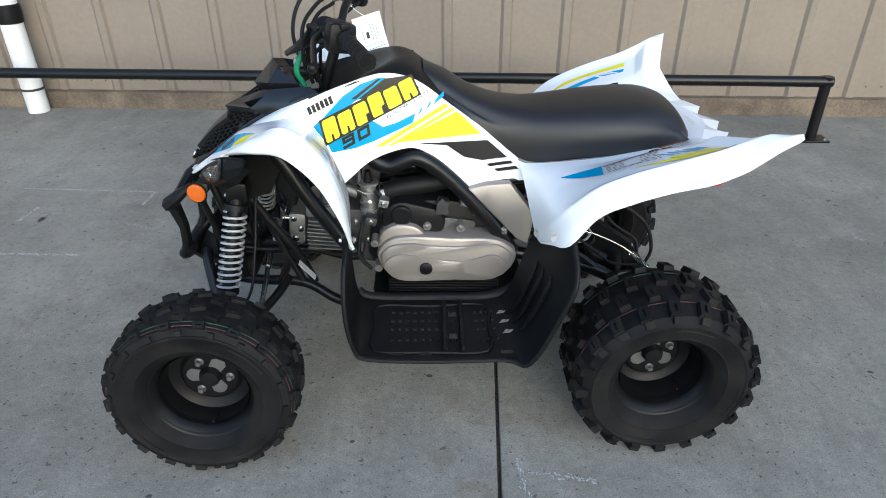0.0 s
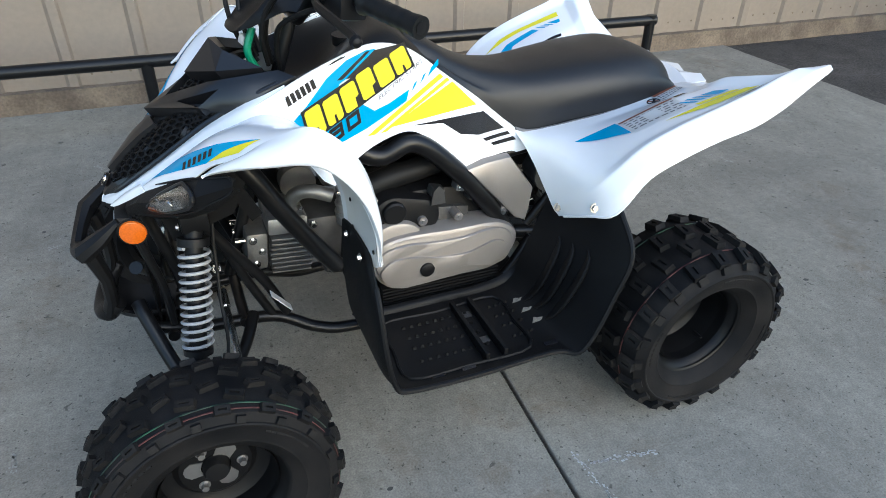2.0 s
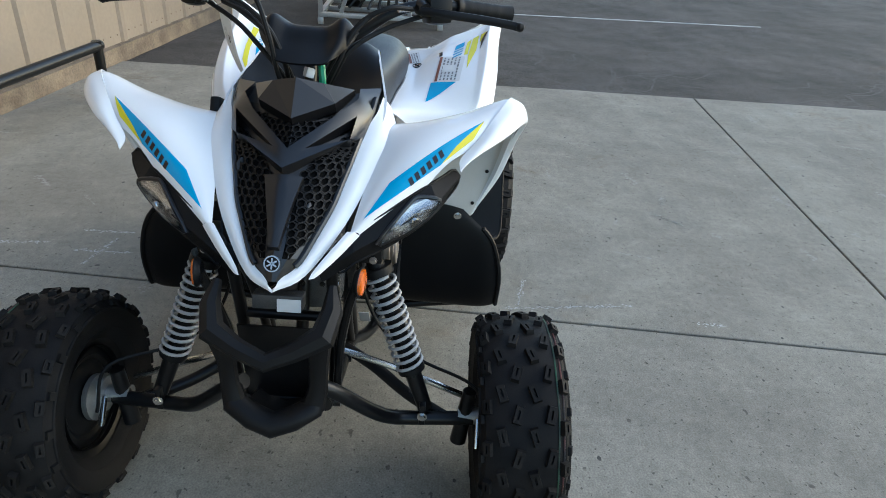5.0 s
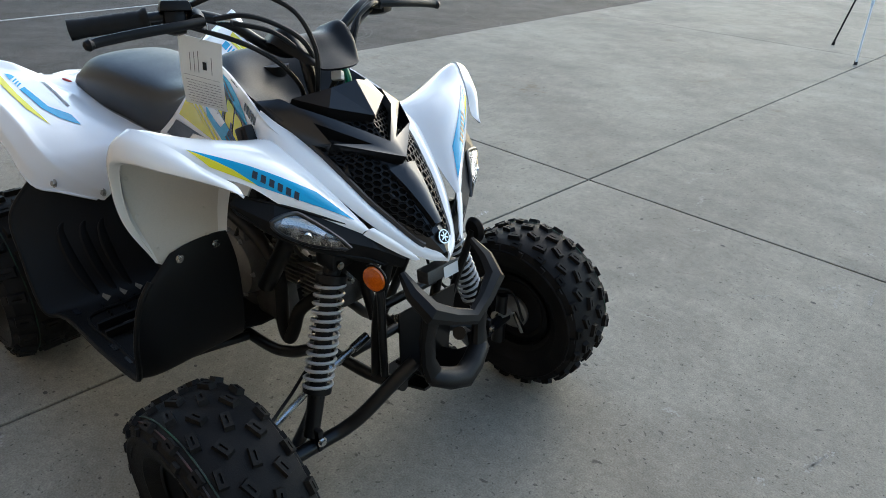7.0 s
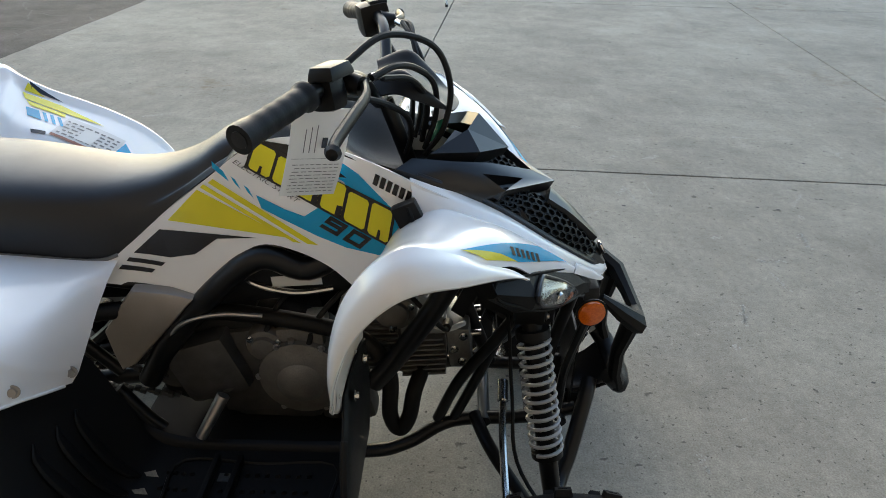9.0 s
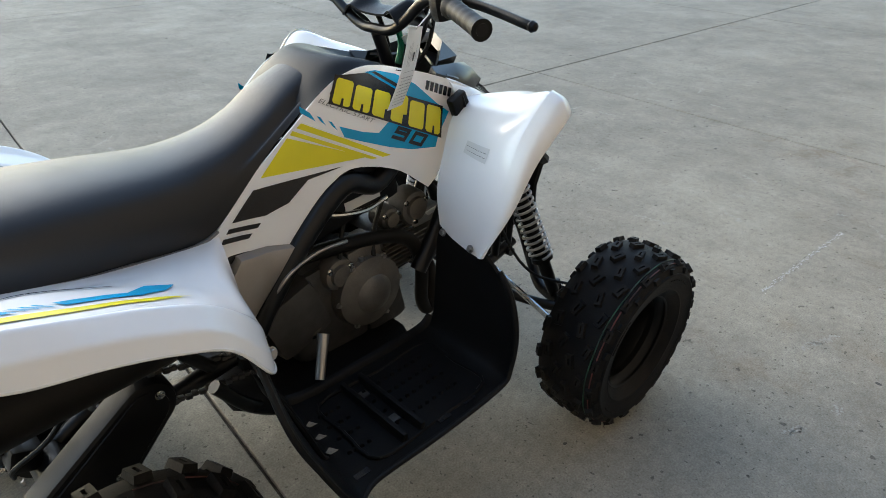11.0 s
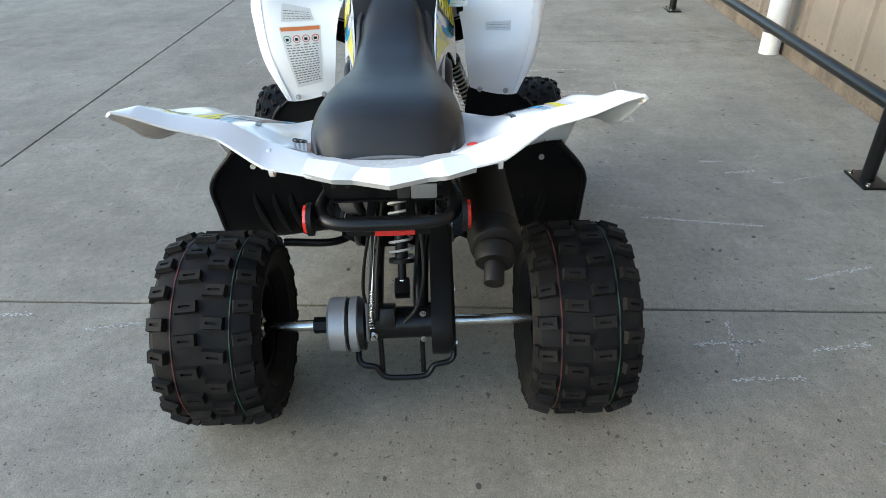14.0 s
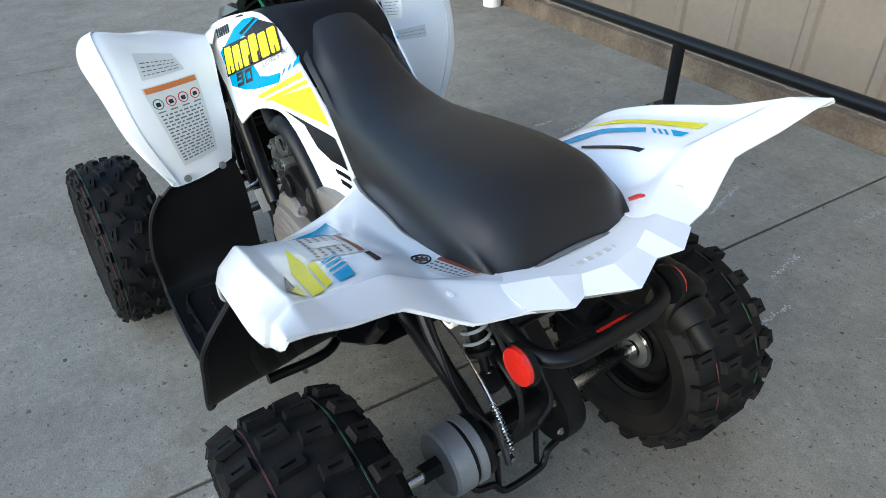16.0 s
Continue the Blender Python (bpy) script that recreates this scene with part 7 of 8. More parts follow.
for y in (-0.030, 0.040):
    part("rack_stay", block((0.10, 0.016, 0.004), pose(0.668, y, 0.587, 0, 3, 0), 0.001), STEEL, grab)
part("plate_bracket", block((0.004, 0.046, 0.030), pose(0.676, 0.066, 0.624, 0, 8, 0), 0.0015), DRUM, grab, "pale metal bracket under the tail")
part("bracket_side", block((0.004, 0.022, 0.028), pose(0.674, 0.030, 0.623, 0, 8, 0), 0.0015), ALU_DARK, grab)
part("red_reflector", block((0.006, 0.072, 0.034), pose(0.706, 0.012, 0.570, 0, 0, 0), 0.002), RED, grab, "flat red rear reflector")
part("reflector_back", block((0.006, 0.150, 0.038), pose(0.700, 0.0, 0.570, 0, 0, 0), 0.002), SATIN, grab)
for s in (1, -1):
    c, nrm = Vector((0.690, s * 0.142, 0.582)), Vector((0.0, s, 0.0))
    part("reflector_plate", sweep(bmesh.new(), [c - nrm * 0.010, c - nrm * 0.001], 0.030, 24), SATIN, grab)
    part("side_reflector", sweep(bmesh.new(), [c - nrm * 0.001, c + nrm * 0.005, c + nrm * 0.007], 0.027, 28, radii=[0.0275, 0.0265, 0.018]), RED, grab, "round red side reflector")

# rear axle, brake drum, chain case and swing arm
swing = part("swing_arm", tube([(0.20, 0.055, 0.325), (0.32, 0.050, 0.300), (0.44, 0.045, 0.265), (0.525, 0.045, 0.2155)], 0.018, 5, 12), STEEL, quad_bike, "black swing arm")
part("arm_tube", tube([(0.20, -0.055, 0.325), (0.32, -0.060, 0.300), (0.44, -0.060, 0.265), (0.525, -0.060, 0.2155)], 0.018, 5, 12), STEEL, swing)
part("arm_brace", tube([(0.30, -0.06, 0.42), (0.36, -0.065, 0.34), (0.46, -0.06, 0.255)], 0.013, 5, 10), STEEL, swing)
part("axle_housing", rod((RX, -0.090, 0.2135), (RX, 0.070, 0.2135), 0.036, seg=24), STEEL, swing, "black axle housing")
part("shock_lug", block((0.045, 0.036, 0.028), pose(0.458, 0.002, 0.262, 0, 25, 0), 0.006), STEEL, swing)
axle = part("rear_axle", rod((RX, -0.36, 0.2135), (RX, 0.36, 0.2135), 0.0128, seg=20), CHROME, quad_bike, "bright plated rear axle")
for s in (1, -1):
    part("axle_flange", lathe([(0.014, -0.012), (0.022, -0.010), (0.024, 0.0), (0.046, 0.002), (0.046, 0.008), (0.014, 0.010)], 24, m=pose(RX, s * 0.325, 0.2135, 0, 0, 0 if s > 0 else 180)), CHROME, axle, "plated wheel flange")
drum = part("brake_drum", lathe([(0.014, -0.036), (0.058, -0.036), (0.063, -0.031), (0.0635, 0.004), (0.0585, 0.006), (0.0585, 0.012), (0.0635, 0.014), (0.0635, 0.030), (0.058, 0.034), (0.02, 0.034)], 40, m=pose(RX, -0.128, 0.2135)), DRUM, quad_bike, "silver rear brake drum with a dark groove")
part("drum_groove", lathe([(0.0595, 0.0055), (0.0600, 0.0065), (0.0600, 0.0115), (0.0595, 0.0125)], 40, m=pose(RX, -0.128, 0.2135)), SATIN, drum)
part("drum_nut", rod((RX, -0.200, 0.2135), (RX, -0.163, 0.2135), 0.019, seg=6), SATIN, drum)
part("brake_plate", lathe([(0.02, 0.034), (0.060, 0.034), (0.060, 0.046), (0.035, 0.050), (0.02, 0.050)], 32, m=pose(RX, -0.128, 0.2135)), STEEL, drum)
part("brake_arm", block((0.014, 0.008, 0.085), pose(0.582, -0.070, 0.262, 0, -28, 0), 0.003), ALU_DARK, drum, "dull brake arm")
part("brake_rod", tube([(0.60, -0.062, 0.258), (0.52, -0.058, 0.330), (0.40, -0.055, 0.385), (0.28, -0.06, 0.40)], 0.0026, 4, 8), CHROME, drum)
part("rod_spring", coil((0.598, -0.062, 0.262), (0.540, -0.059, 0.315), 0.0065, 0.0014, 14, 5), CHROME, drum)
for pts, rr, m in (([(0.30, -0.05, 0.42), (0.40, -0.075, 0.36), (0.48, -0.085, 0.30), (0.55, -0.075, 0.285), (0.60, -0.06, 0.262)], 0.004, GRIPM),
                   ([(0.36, 0.03, 0.50), (0.45, 0.05, 0.42), (0.52, 0.055, 0.34), (0.58, 0.04, 0.30), (0.585, 0.01, 0.26)], 0.0045, GRIPM),
                   ([(0.34, -0.02, 0.52), (0.47, -0.03, 0.47), (0.57, -0.04, 0.40), (0.60, -0.045, 0.32), (0.585, -0.05, 0.27)], 0.005, GRIPM)):
    part("rear_cable", tube(pts, rr, 6, 8), m, drum, "black cable at the rear axle")
part("caliper_block", block((0.05, 0.05, 0.045), pose(0.560, -0.035, 0.262, 0, -20, 0), 0.006), STEEL, drum)
for k in range(4):
    part("adjuster", bolt((0.590 - 0.018 * k, -0.060, 0.230 - 0.010 * k + 0.03 * (k % 2)), (1, 0, 0), 0.007, 0.012), CHROME, drum)
case_out = stadium(0.380, 0.352, 0.048, 0.538, 0.2155, 0.068, 16)
case = part("chain_case", shell(case_out, 0.068, 0.118, 0.014), SATIN, quad_bike, "black plastic chain case")
part("case_rim", shell(stadium(0.385, 0.350, 0.036, 0.536, 0.2155, 0.054, 16), 0.117, 0.121, 0.004), SATIN, case)
for x, z in ((0.362, 0.372), (0.455, 0.25), (0.575, 0.19)):
    part("case_bolt", bolt((x, 0.1205, z), (0, 1, 0), 0.006, 0.005), CHROME, case)
for x, z in ((0.575, 0.275), (0.60, 0.225)):
    part("housing_bolt", bolt((x, 0.050, z), (1, 0, 0), 0.005, 0.006), HUB, case)
chain = part("chain", rod((0.17, 0.092, 0.345), (0.36, 0.092, 0.40), 0.0025, seg=6), ALU_DARK, quad_bike, "greasy drive chain")
link_mesh = to_mesh("chain_link", block((0.012, 0.010, 0.009), None, 0.002), ALU_DARK)
for z0, z1 in ((0.345, 0.400), (0.300, 0.325)):
    for k in range(16):
        p = Vector((0.17, 0.092, z0)).lerp(Vector((0.36, 0.092, z1)), k / 15)
        link = new("chain_link", link_mesh)
        link.parent = chain
        link.matrix_basis = pose(p.x, p.y + (0.002 if k % 2 else -0.002), p.z, 0, -16, 0)
part("sprocket", lathe([(0.01, -0.004), (0.038, -0.004), (0.040, 0.0), (0.038, 0.004), (0.01, 0.004)], 22, m=pose(0.165, 0.092, 0.36)), ALU_DARK, quad_bike)
st, sb = Vector((0.350, 0.004, 0.475)), Vector((0.422, 0.003, 0.322))
ax = (sb - st).normalized()
rs = part("rear_shock", rod(st - ax * 0.05, sb + ax * 0.008, 0.015, seg=16), SATIN, quad_bike, "rear shock absorber with a pale coil spring")
part("coil_spring", coil(st, sb, 0.026, 0.0034, 7.5, 8), SPRING, rs, "white painted coil spring")
part("spring_seat", sweep(bmesh.new(), [sb, sb + ax * 0.010], 0.030, 20), SATIN, rs)
part("shock_end", rod(sb + ax * 0.008, sb + ax * 0.060, 0.010, 0.010), SATIN, rs)
part("rod_eye", rod(sb + ax * 0.05, sb + ax * 0.066, 0.012, 0.012), CHROME, rs)
skid = part("skid_bar", tube([(0.46, -0.060, 0.215), (0.50, -0.100, 0.165), (0.535, -0.106, 0.128), (0.550, -0.096, 0.113), (0.556, -0.066, 0.109), (0.561, -0.054, 0.094), (0.566, -0.040, 0.085), (0.568, 0.0, 0.084), (0.566, 0.045, 0.085), (0.561, 0.060, 0.094), (0.556, 0.072, 0.109), (0.550, 0.106, 0.114), (0.540, 0.117, 0.132), (0.50, 0.108, 0.175), (0.46, 0.06, 0.215)], 0.0072, 5, 10), STEEL, quad_bike, "black tubular skid bar")
part("skid_stay", rod((0.555, -0.050, 0.090), (0.540, -0.050, 0.205), 0.006), STEEL, skid)
part("skid_stay", rod((0.555, 0.045, 0.090), (0.540, 0.045, 0.205), 0.006), STEEL, skid)
part("engine_reed", rod((0.30, -0.13, 0.50), (0.30, -0.06, 0.50), 0.045, 0.040, 20), ALU_DARK, quad_bike, "round dull metal canister")

# inner faces of the front fenders: flap seen from ahead, its shade painted on a thin skin, with labels behind
shade_skin = bmesh.new()
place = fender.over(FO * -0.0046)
net = [[shade_skin.verts.new(place(4.35 + 0.13 * i, 0.45 + 0.15 * j)) for j in range(22)] for i in range(21)]
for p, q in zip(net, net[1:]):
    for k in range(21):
        shade_skin.faces.new((p[k], p[k + 1], q[k + 1], q[k]))
for one, owner in ((flip(shade_skin), fen_l), (shade_skin, fen_r)):
    part("flap_shade_skin", one, WHITE_SHADE, owner, "inner face of the flap with shade painted in")
for s, owner in ((1, fen_r), (-1, fen_l)):
    for a, b in ((5.4, 1.2), (6.1, 1.0), (5.4, 3.0), (6.1, 3.0), (6.7, 3.0), (6.7, 1.0)):
        p = fender.over(FO * -0.0055)(a, b)
        part("flap_rivet", bolt((p.x, s * p.y, p.z), (-1, 0, 0), 0.0028, 0.0025), WHITE_SHADE if s > 0 else SATIN, owner)


# warning labels on the rear faces of the front fenders
flap_plane = Flat((-0.22, 0.34, 0.72), (-0.22, 0.20, 0.72), (-0.22, 0.34, 0.5), (-1, 0, 0))


def flap_label(corners, s, head, rows, pictograms):
    """A label between four corners given as (y, z): outer top, inner top, inner bottom, outer bottom."""
    p = [Vector(flap_plane.flat((-0.22, y, z))) for y, z in corners]

    def at(u, v):
        return tuple(p[0].lerp(p[1], u).lerp(p[3].lerp(p[2], u), v))

    def lay(name, u0, v0, u1, v1, mat, off, label=""):
        on_fender(name, [at(u0, v0), at(u1, v0), at(u1, v1), at(u0, v1)], mat, flap_plane, off, 0.02, label, (s,))
    lay("warning_label", 0, 0, 1, 1, LABELW, 0.0012, "white warning label with small print")
    if head:
        lay("head_band", 0.03, 0.01, 0.97, 0.07, ORANGE, 0.0018, "orange band")
    if pictograms:
        for k in range(4):
            cu, cv = 0.14 + 0.24 * k, 0.20
            ring = [at(cu + 0.098 * math.cos(t), cv + 0.062 * math.sin(t)) for t in np.linspace(0, 6.283, 21)[:-1]]
            on_fender("pictogram", ring, (GREENW, REDPLASTIC, REDPLASTIC, REDPLASTIC)[k], flap_plane, 0.0018, 0.02, "", (s,))
            ring = [at(cu + 0.078 * math.cos(t), cv + 0.050 * math.sin(t)) for t in np.linspace(0, 6.283, 21)[:-1]]
            on_fender("pictogram_face", ring, LABELW, flap_plane, 0.0023, 0.02, "", (s,))
            lay("pictogram_shape", cu - 0.045, cv - 0.020, cu + 0.040, cv + 0.026, INK, 0.0027)
            lay("caption", cu - 0.08, 0.285, cu + 0.07, 0.300, GREYINK, 0.0018)
    first = 0.33 if pictograms else 0.34
    for k in range(rows):
        v = first + (0.96 - first) * k / rows
        u = 0.07
        while u < 0.90:
            w = 0.05 + 0.20 * abs(noise.noise((k * 1.7, u * 7.0, rows + s)))
            lay("print_bar", u, v, min(u + w, 0.93), v + 0.018 * (2.2 if not pictograms else 1.0), GREYINK, 0.0018)
            u += w + 0.035


flap_label([(0.342, 0.708), (0.226, 0.704), (0.231, 0.552), (0.306, 0.538)], -1, True, 15, True)
flap_label([(0.332, 0.764), (0.256, 0.744), (0.244, 0.716), (0.334, 0.720)], -1, False, 4, False)
flap_label([(0.322, 0.706), (0.250, 0.700), (0.250, 0.680), (0.320, 0.680)], 1, False, 2, False)

quad_bike.matrix_basis = STANCE

# hang tag on the right lever
tag = tagged(new("hang_tag"), "white paper hang tag with small print tied to the brake lever", "tag")
tm = Matrix.Translation((-0.156, 0.175, 0.835)) @ Matrix.Rotation(radians(30), 4, "Z") @ Matrix.Rotation(radians(-14), 4, "X") @ Matrix.Rotation(radians(-10), 4, "Y")


def on_tag(x, z):
    return tm @ Vector((x, 0.006 * math.sin((z + 0.07) * 22), z))


part("card", plate([(-0.042, -0.072), (0.042, -0.072), (0.042, 0.072), (-0.042, 0.072)], on_tag, 0.0008, 0.02), TAGW, tag, "white printed card")
bm = bmesh.new()
for face in (-1, 1):
    def tag_bar(x0, z0, x1, z1):
        plate([(x0, z0), (x1, z0), (x1, z1), (x0, z1)], lambda x, zz, f=face: on_tag(x, zz) + tm.to_3x3() @ Vector((0, f * 0.0011, 0)), 0.0, 0.05, bm)
    for k in range(9):
        z, x = -0.064 + 0.0062 * k, -0.036
        while x < 0.030:
            w = 0.004 + 0.016 * abs(noise.noise((k * 1.9, x * 90, 4)))
            tag_bar(x, z, min(x + w, 0.034), z + 0.0012)
            x += w + 0.0025
    for x in (-0.022, 0.004, 0.012, 0.020):
        tag_bar(x, 0.006, x + 0.0013, 0.050 - 0.4 * abs(x))
    tag_bar(-0.036, -0.004, 0.036, -0.0034)
part("print", bm, GREYINK, tag, "lines of unreadable grey print")
bm = bmesh.new()
for face in (-1, 1):
    plate([(-0.012, 0.014), (-0.004, 0.014), (-0.004, 0.030), (-0.012, 0.030)], lambda xx, zz, f=face: on_tag(xx, zz) + tm.to_3x3() @ Vector((0, f * 0.0013, 0)), 0.0, 0.05, bm)
part("black_mark", bm, INK, tag)
part("string", tube([tm @ Vector((0, 0, 0.066)), (-0.21, 0.185, 0.925), (-0.228, 0.205, 0.955), (-0.212, 0.20, 0.93)], 0.0012, 5, 6), LABELW, tag)

# ---------------------------------------------------------------- crate with a dismantled machine
crate = tagged(new("shipping_crate"), "galvanised steel shipping crate standing on the asphalt", "crate")
cm = pose(4.62, 0.93, 0, 0, 0, -86.5)


def stick(name, a, b, w=0.045, mat=GALV, parent=crate):
    a, b = cm @ Vector(a), cm @ Vector(b)
    d = (b - a)
    m = Matrix.Translation((a + b) / 2) @ d.to_track_quat("Z", "Y").to_matrix().to_4x4()
    return part(name, block((w, w * 0.8, d.length), m, 0.003), mat, parent)


L, Wd, H = 1.08, 1.35, 1.15
for x in (0, L):
    stick("base_rail", (x, 0, 0.075), (x, Wd, 0.075))
    stick("top_rail", (x, 0, H), (x, Wd, H))
for y in (0, Wd):
    stick("base_rail", (0, y, 0.075), (L, y, 0.075), 0.05)
    stick("top_rail", (0, y, H), (L, y, H))
    for x in (0.0, L):
        stick("corner_post", (x, y, 0.05), (x, y, H))
    stick("brace", (0.18, y, 0.08), (0.52, y, H))
    stick("inner_post", (0.80, y, 0.08), (0.80, y, H))
for y in (0.45, 0.9):
    stick("cross_rail", (0, y, 0.06), (L, y, 0.06))
for x, y in ((0, 0), (L, 0), (0, Wd), (L, Wd), (0.5, 0)):
    part("foot", block((0.05, 0.05, 0.06), cm @ pose(x, y, 0.02), 0.004), GALV, crate)
machine = tagged(new("crated_machine"), "black machine frame and wheels packed inside the crate", "machine")
for x, y, r in ((0.25, 0.35, 0.25), (0.86, 0.30, 0.25), (0.25, 1.05, 0.25), (0.86, 1.05, 0.25)):
    bm = lathe([(r * 0.5, 0.07), (r * 0.9, 0.085), (r, 0.05), (r, -0.05), (r * 0.9, -0.085), (r * 0.5, -0.07)], 28, m=cm @ pose(x, y, 0.10 + r, 0, 0, 90))
    part("packed_tyre", bm, RUBBER, machine, "black tyre")
part("packed_body", block((0.55, 0.75, 0.30), cm @ pose(0.55, 0.7, 0.55), 0.06), SATIN, machine)
for k in range(9):
    x0 = 0.15 + 0.09 * k
    part("packed_tube", tube([cm @ Vector((x0, 0.10 + 0.05 * (k % 3), 0.12)), cm @ Vector((0.35 + 0.05 * k, 0.25, 0.35)), cm @ Vector((0.2 + 0.07 * k, 0.45, 0.65 + 0.03 * (k % 4)))], 0.014, 5, 8), STEEL if k % 3 else ALU_DARK, machine)
part("packed_spring", coil(cm @ Vector((0.45, 0.12, 0.25)), cm @ Vector((0.58, 0.18, 0.55)), 0.035, 0.007, 7, 6), SPRING, machine, "pale coil spring")
part("packed_fender", tube([cm @ Vector((0.70, 0.10, 0.42)), cm @ Vector((0.84, 0.12, 0.50)), cm @ Vector((0.90, 0.16, 0.62))], 0.05, 5, 10, squash=0.3), LIME, machine, "yellow plastic fender")

# tripod far out on the slabs
tripod = tagged(new("tripod"), "silver and black tripod standing on the concrete", "tripod")
hub_p = Vector((-0.02, -6.28, 1.10))
for fx, fy, mat in ((0.24, -6.66, STEEL), (-0.155, -5.80, GALV), (-0.42, -6.55, GALV)):
    foot = Vector((fx, fy, 0.004))
    midp = foot.lerp(hub_p, 0.42)
    leg = part("leg", rod(midp, hub_p, 0.014, seg=10), mat, tripod)
    part("lower_leg", rod(foot + Vector((0, 0, 0.02)), midp, 0.009, seg=10), mat, leg)
    part("rubber_foot", rod(foot, foot.lerp(hub_p, 0.03), 0.016, 0.012, 10), SATIN, leg)
part("head", block((0.07, 0.07, 0.12), Matrix.Translation(hub_p + Vector((0, 0, 0.05))), 0.01), SATIN, tripod)

# painted bay lines on the asphalt
for k, (a, b, w) in enumerate((((7.97, -0.35), (8.20, -3.58), 0.10), ((5.78, -0.19), (6.08, -3.66), 0.035))):
    a, b = Vector((*a, 0)), Vector((*b, 0))
    d = (b - a).normalized()
    wv = Vector((-d.y, d.x, 0)) * w / 2
    bm = quad_prism([tuple((a + wv)[:2]), tuple((a - wv)[:2]), tuple((b - wv)[:2]), tuple((b + wv)[:2])], -0.0135, -0.010)
    tagged(new("bay_line", to_mesh("bay_line", bm, LINE)), "worn white painted bay line on asphalt", "road marking", kind="structure")

# ---------------------------------------------------------------- slabs of the apron
EDGE = 2.86
xs = [-24.0, -21.0, -18.0, -14.95, -11.9, -8.9, -5.88, -2.87, 0.064]
ys = [-29.0, -24.4, -19.8, -15.3, -10.8, -6.26, -1.80]
G = 0.0045
for j, yb in enumerate(ys):
    for i, xa in enumerate(xs):
        last_x, last_y = i + 1 == len(xs), j + 1 == len(ys)
        xb = None if last_x else xs[i + 1]
        yt = None if last_y else ys[j + 1]

        def corner(px, pyy):
            if px is None:
                x = EDGE
                y = (wall_y(x) - 0.015) if pyy is None else pyy - 0.04 * x
            elif pyy is None:
                y = wall_y(px) - 0.015
                x = px + 0.064 * (y + 1.8)
                y = wall_y(x) - 0.015
            else:
                x, y = joint_point(px, pyy)
            return Vector((x, y))
        a, b, c, d = corner(xa, yb), corner(xb, yb), corner(xb, yt), corner(xa, yt)
        mid = (a + b + c + d) / 4
        pts = []
        for p, q in ((a, b), (b, c), (c, d), (d, a)):
            ragged = last_x and p is b
            steps = 40 if ragged else 1
            for k in range(steps):
                v = p.lerp(q, k / steps)
                v = v + Vector((math.copysign(G, mid.x - v.x), math.copysign(G, mid.y - v.y)))
                if ragged and k:
                    v.x += 0.02 * noise.noise((v.y * 2.5, 1, 0)) + 0.012 * noise.noise((v.y * 11, 4, 0))
                pts.append(tuple(v))
        slab = new("slab", to_mesh("slab", quad_prism(pts, -0.12, 0.0, bevel=0.004), CONCRETE, 1.0))
        slab.parent = pavement


def scuff(a, b, w, seed):
    """A broken chalky line of small flakes from a to b."""
    rnd = random.Random(seed)
    a, b = Vector((*a, 0)), Vector((*b, 0))
    d = b - a
    n = max(int(d.length / 0.0022), 14)
    side = Vector((-d.y, d.x, 0)).normalized()
    bm = bmesh.new()
    for k in range(n):
        if rnd.random() < 0.30:
            continue
        p = a + d * ((k + rnd.random()) / n) + side * rnd.gauss(0, w * 0.5)
        m = rnd.randint(4, 6)
        turn = rnd.random() * 6.28
        lx, ly = rnd.uniform(0.002, 0.006), w * rnd.uniform(0.16, 0.50)
        ring = []
        for j in range(m):
            t = turn + 6.283 * j / m
            v = d.normalized() * math.cos(t) * lx + side * math.sin(t) * ly
            ring.append(bm.verts.new(p + v * rnd.uniform(0.6, 1.2) + Vector((0, 0, 0.0006))))
        bm.faces.new(ring)
    return bm


CHALK_LINES = (((-1.91, 0.53), (-1.30, 0.50)), ((-1.69, 0.77), (-1.67, 0.90)), ((-1.83, 1.09), (-1.24, 1.04)), ((-1.24, 0.91), (-1.23, 1.04)), ((-2.07, 0.65), (-2.08, 0.98)),
               ((-0.76, 1.19), (-0.76, 1.28)), ((-0.65, 1.25), (-0.66, 1.37)), ((-0.55, 1.40), (-0.55, 1.44)), ((-0.31, 0.82), (-0.22, 1.23)), ((0.29, 0.89), (0.48, 0.86)),
               ((0.38, 0.77), (0.38, 0.96)), ((0.10, 1.21), (0.04, 1.44)), ((0.37, -0.56), (0.21, -0.53)), ((0.19, -0.49), (0.25, -0.90)), ((0.17, -1.09), (0.17, -1.18)), ((0.52, 0.82), (0.52, 1.0)), ((0.42, 1.07), (0.40, 1.23)))
for k, (p, q) in enumerate(CHALK_LINES):
    part("chalk_mark", scuff(p, q, 0.0085, k), CHALK, pavement, "broken white chalk line on the concrete")
for k, (x, y) in enumerate(((-2.6, 1.55), (-2.02, 0.83), (-1.6, 0.79), (-0.96, 0.97), (-1.1, 0.89), (-1.68, 1.56), (0.29, 0.84), (0.15, 1.26), (-2.34, 1.46), (-2.38, 1.56))):
    bm = bmesh.new()
    r = 0.022 if k < 3 else 0.009
    bm.faces.new([bm.verts.new((x + r * 0.6 * math.cos(t) * (1 + 0.4 * noise.noise((t, k, 1))), y + r * math.sin(t) * (1 + 0.4 * noise.noise((t, k, 5))), 0.0006)) for t in np.linspace(0, 6.28, 15)[:-1]])
    part("dark_spot", bm, SPOT, pavement, "dark gum spot on the concrete")

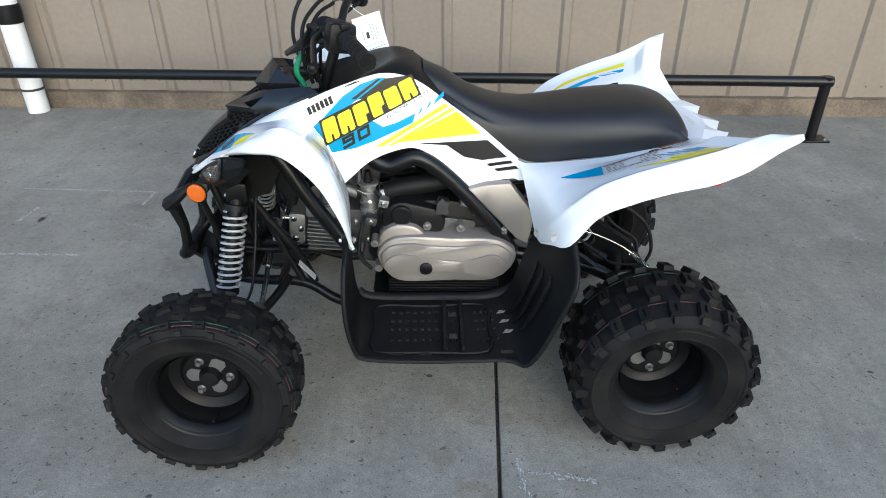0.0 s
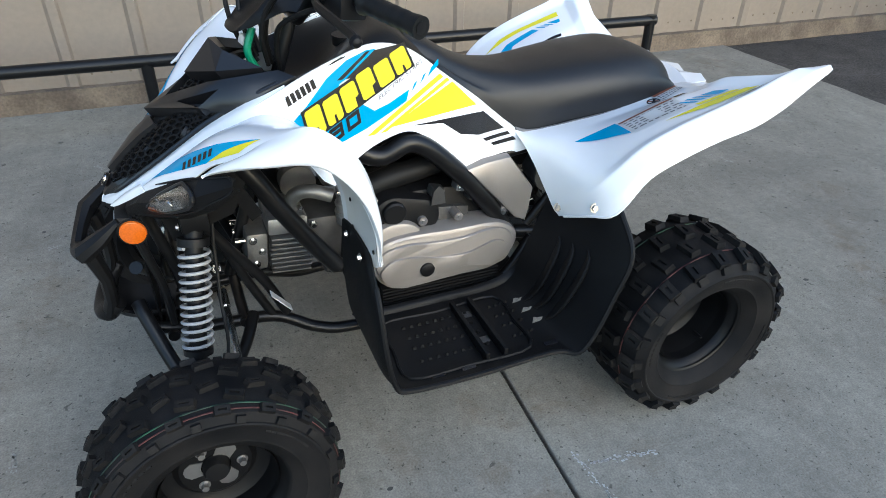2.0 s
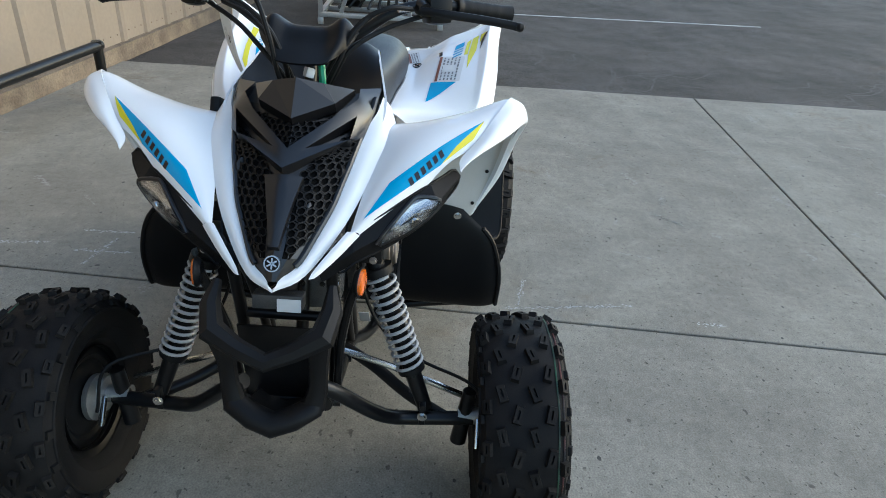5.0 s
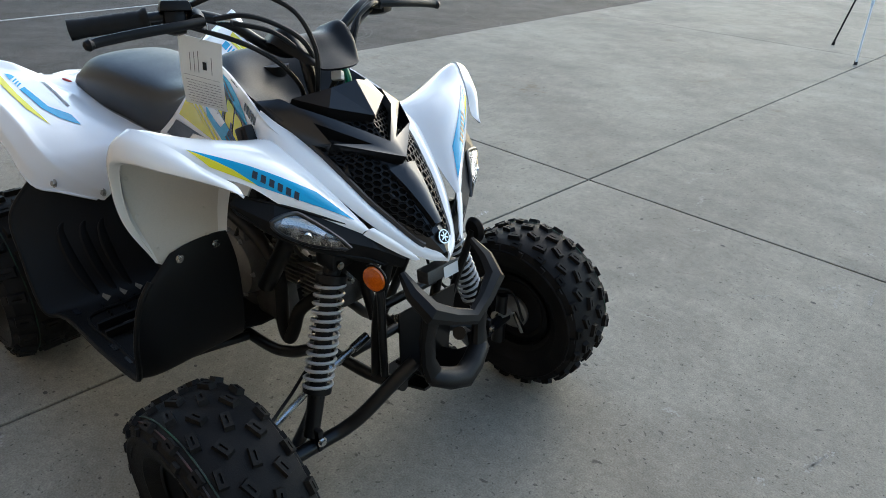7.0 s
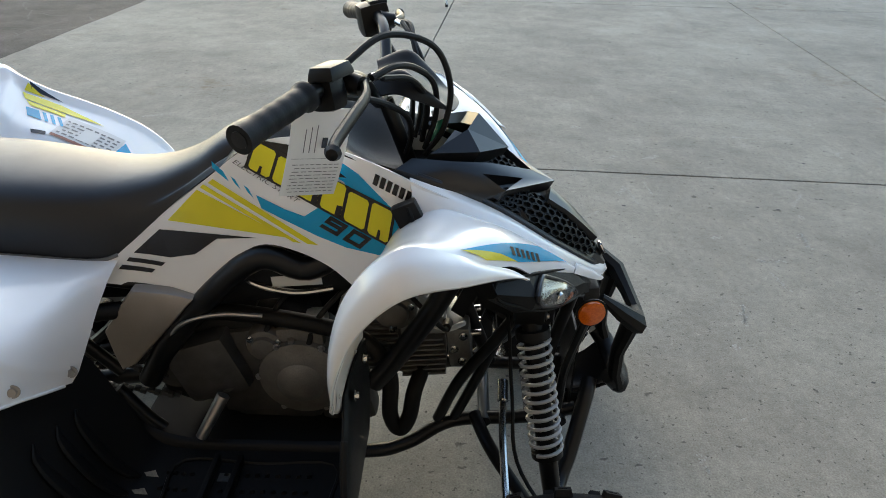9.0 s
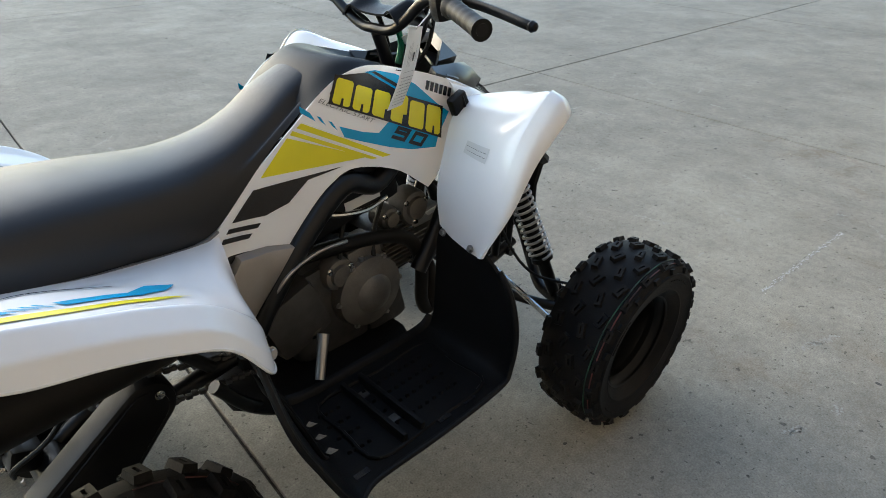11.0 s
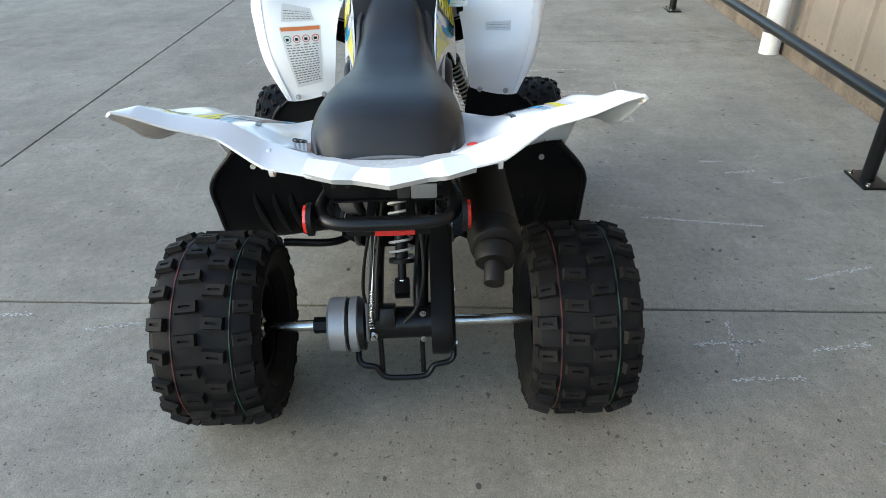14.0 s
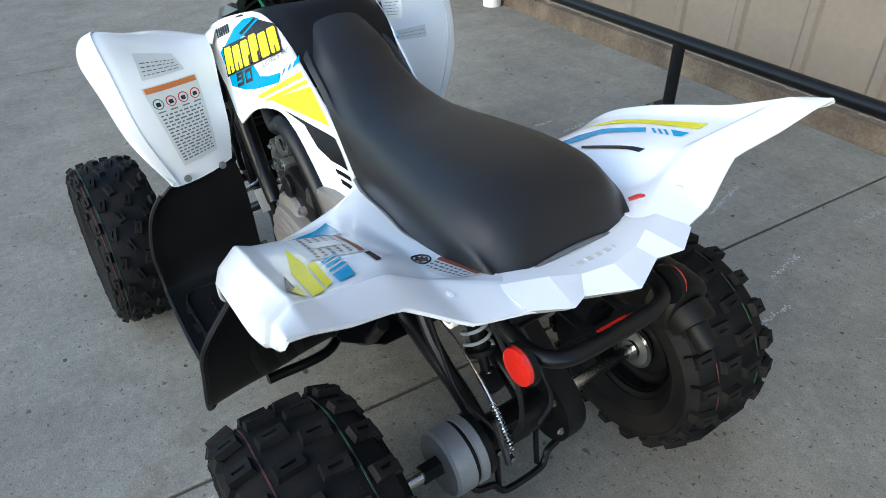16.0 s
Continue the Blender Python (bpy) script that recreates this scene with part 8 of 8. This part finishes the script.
rnd = random.Random(5)
for k in range(150):
    x, y = rnd.uniform(-3.6, 2.6), rnd.uniform(-2.6, 1.75)
    if abs(x) < 0.85 and abs(y) < 0.6:
        continue
    turn = rnd.choice((0.0, 1.57, 1.57, 0.8)) + rnd.gauss(0, 0.25)
    long = rnd.uniform(0.02, 0.16)
    part("pale_scuff", scuff((x, y), (x + long * math.cos(turn), y + long * math.sin(turn)), rnd.uniform(0.004, 0.018), 100 + k), SCUFF, pavement, "pale scuff on the concrete")
for k in range(130):
    x, y, r = rnd.uniform(-3.4, 2.6), rnd.uniform(-2.2, 1.8), rnd.uniform(0.002, 0.007)
    bm = bmesh.new()
    bm.faces.new([bm.verts.new((x + r * 1.4 * math.cos(t) * (1 + 0.4 * noise.noise((t, k, 2))), y + r * math.sin(t) * (1 + 0.4 * noise.noise((t, k, 6))), 0.0006)) for t in np.linspace(0, 6.28, 11)[:-1]])
    part("dark_spot", bm, SPOT, pavement, "small dark spot on the concrete")


def crack(x, y, turn, steps, seed):
    """A wandering dark crack in the asphalt."""
    r = random.Random(seed)
    bm = bmesh.new()
    p, last = Vector((x, y, -0.0128)), None
    for k in range(steps):
        turn += r.gauss(0, 0.35)
        d = Vector((math.cos(turn), math.sin(turn), 0))
        w = Vector((-d.y, d.x, 0)) * r.uniform(0.002, 0.009)
        now = (bm.verts.new(p + w), bm.verts.new(p - w))
        if last:
            bm.faces.new((last[0], last[1], now[1], now[0]))
        last = now
        p = p + d * r.uniform(0.02, 0.06)
    return bm


for k in range(26):
    tagged(new("asphalt_crack", to_mesh("asphalt_crack", crack(rnd.uniform(2.95, 4.3), rnd.uniform(-5.0, 1.6), rnd.choice((1.57, -1.57, 0.2)), rnd.randint(14, 40), k), SPOT)), "thin dark crack in the old asphalt", "crack", kind="structure")
for k in range(5):
    tagged(new("asphalt_crack", to_mesh("asphalt_crack", crack(2.92 + 0.02 * k, 1.6 - 1.5 * k, -1.57, 34, 60 + k), SPOT)), "thin dark crack in the old asphalt", "crack", kind="structure")
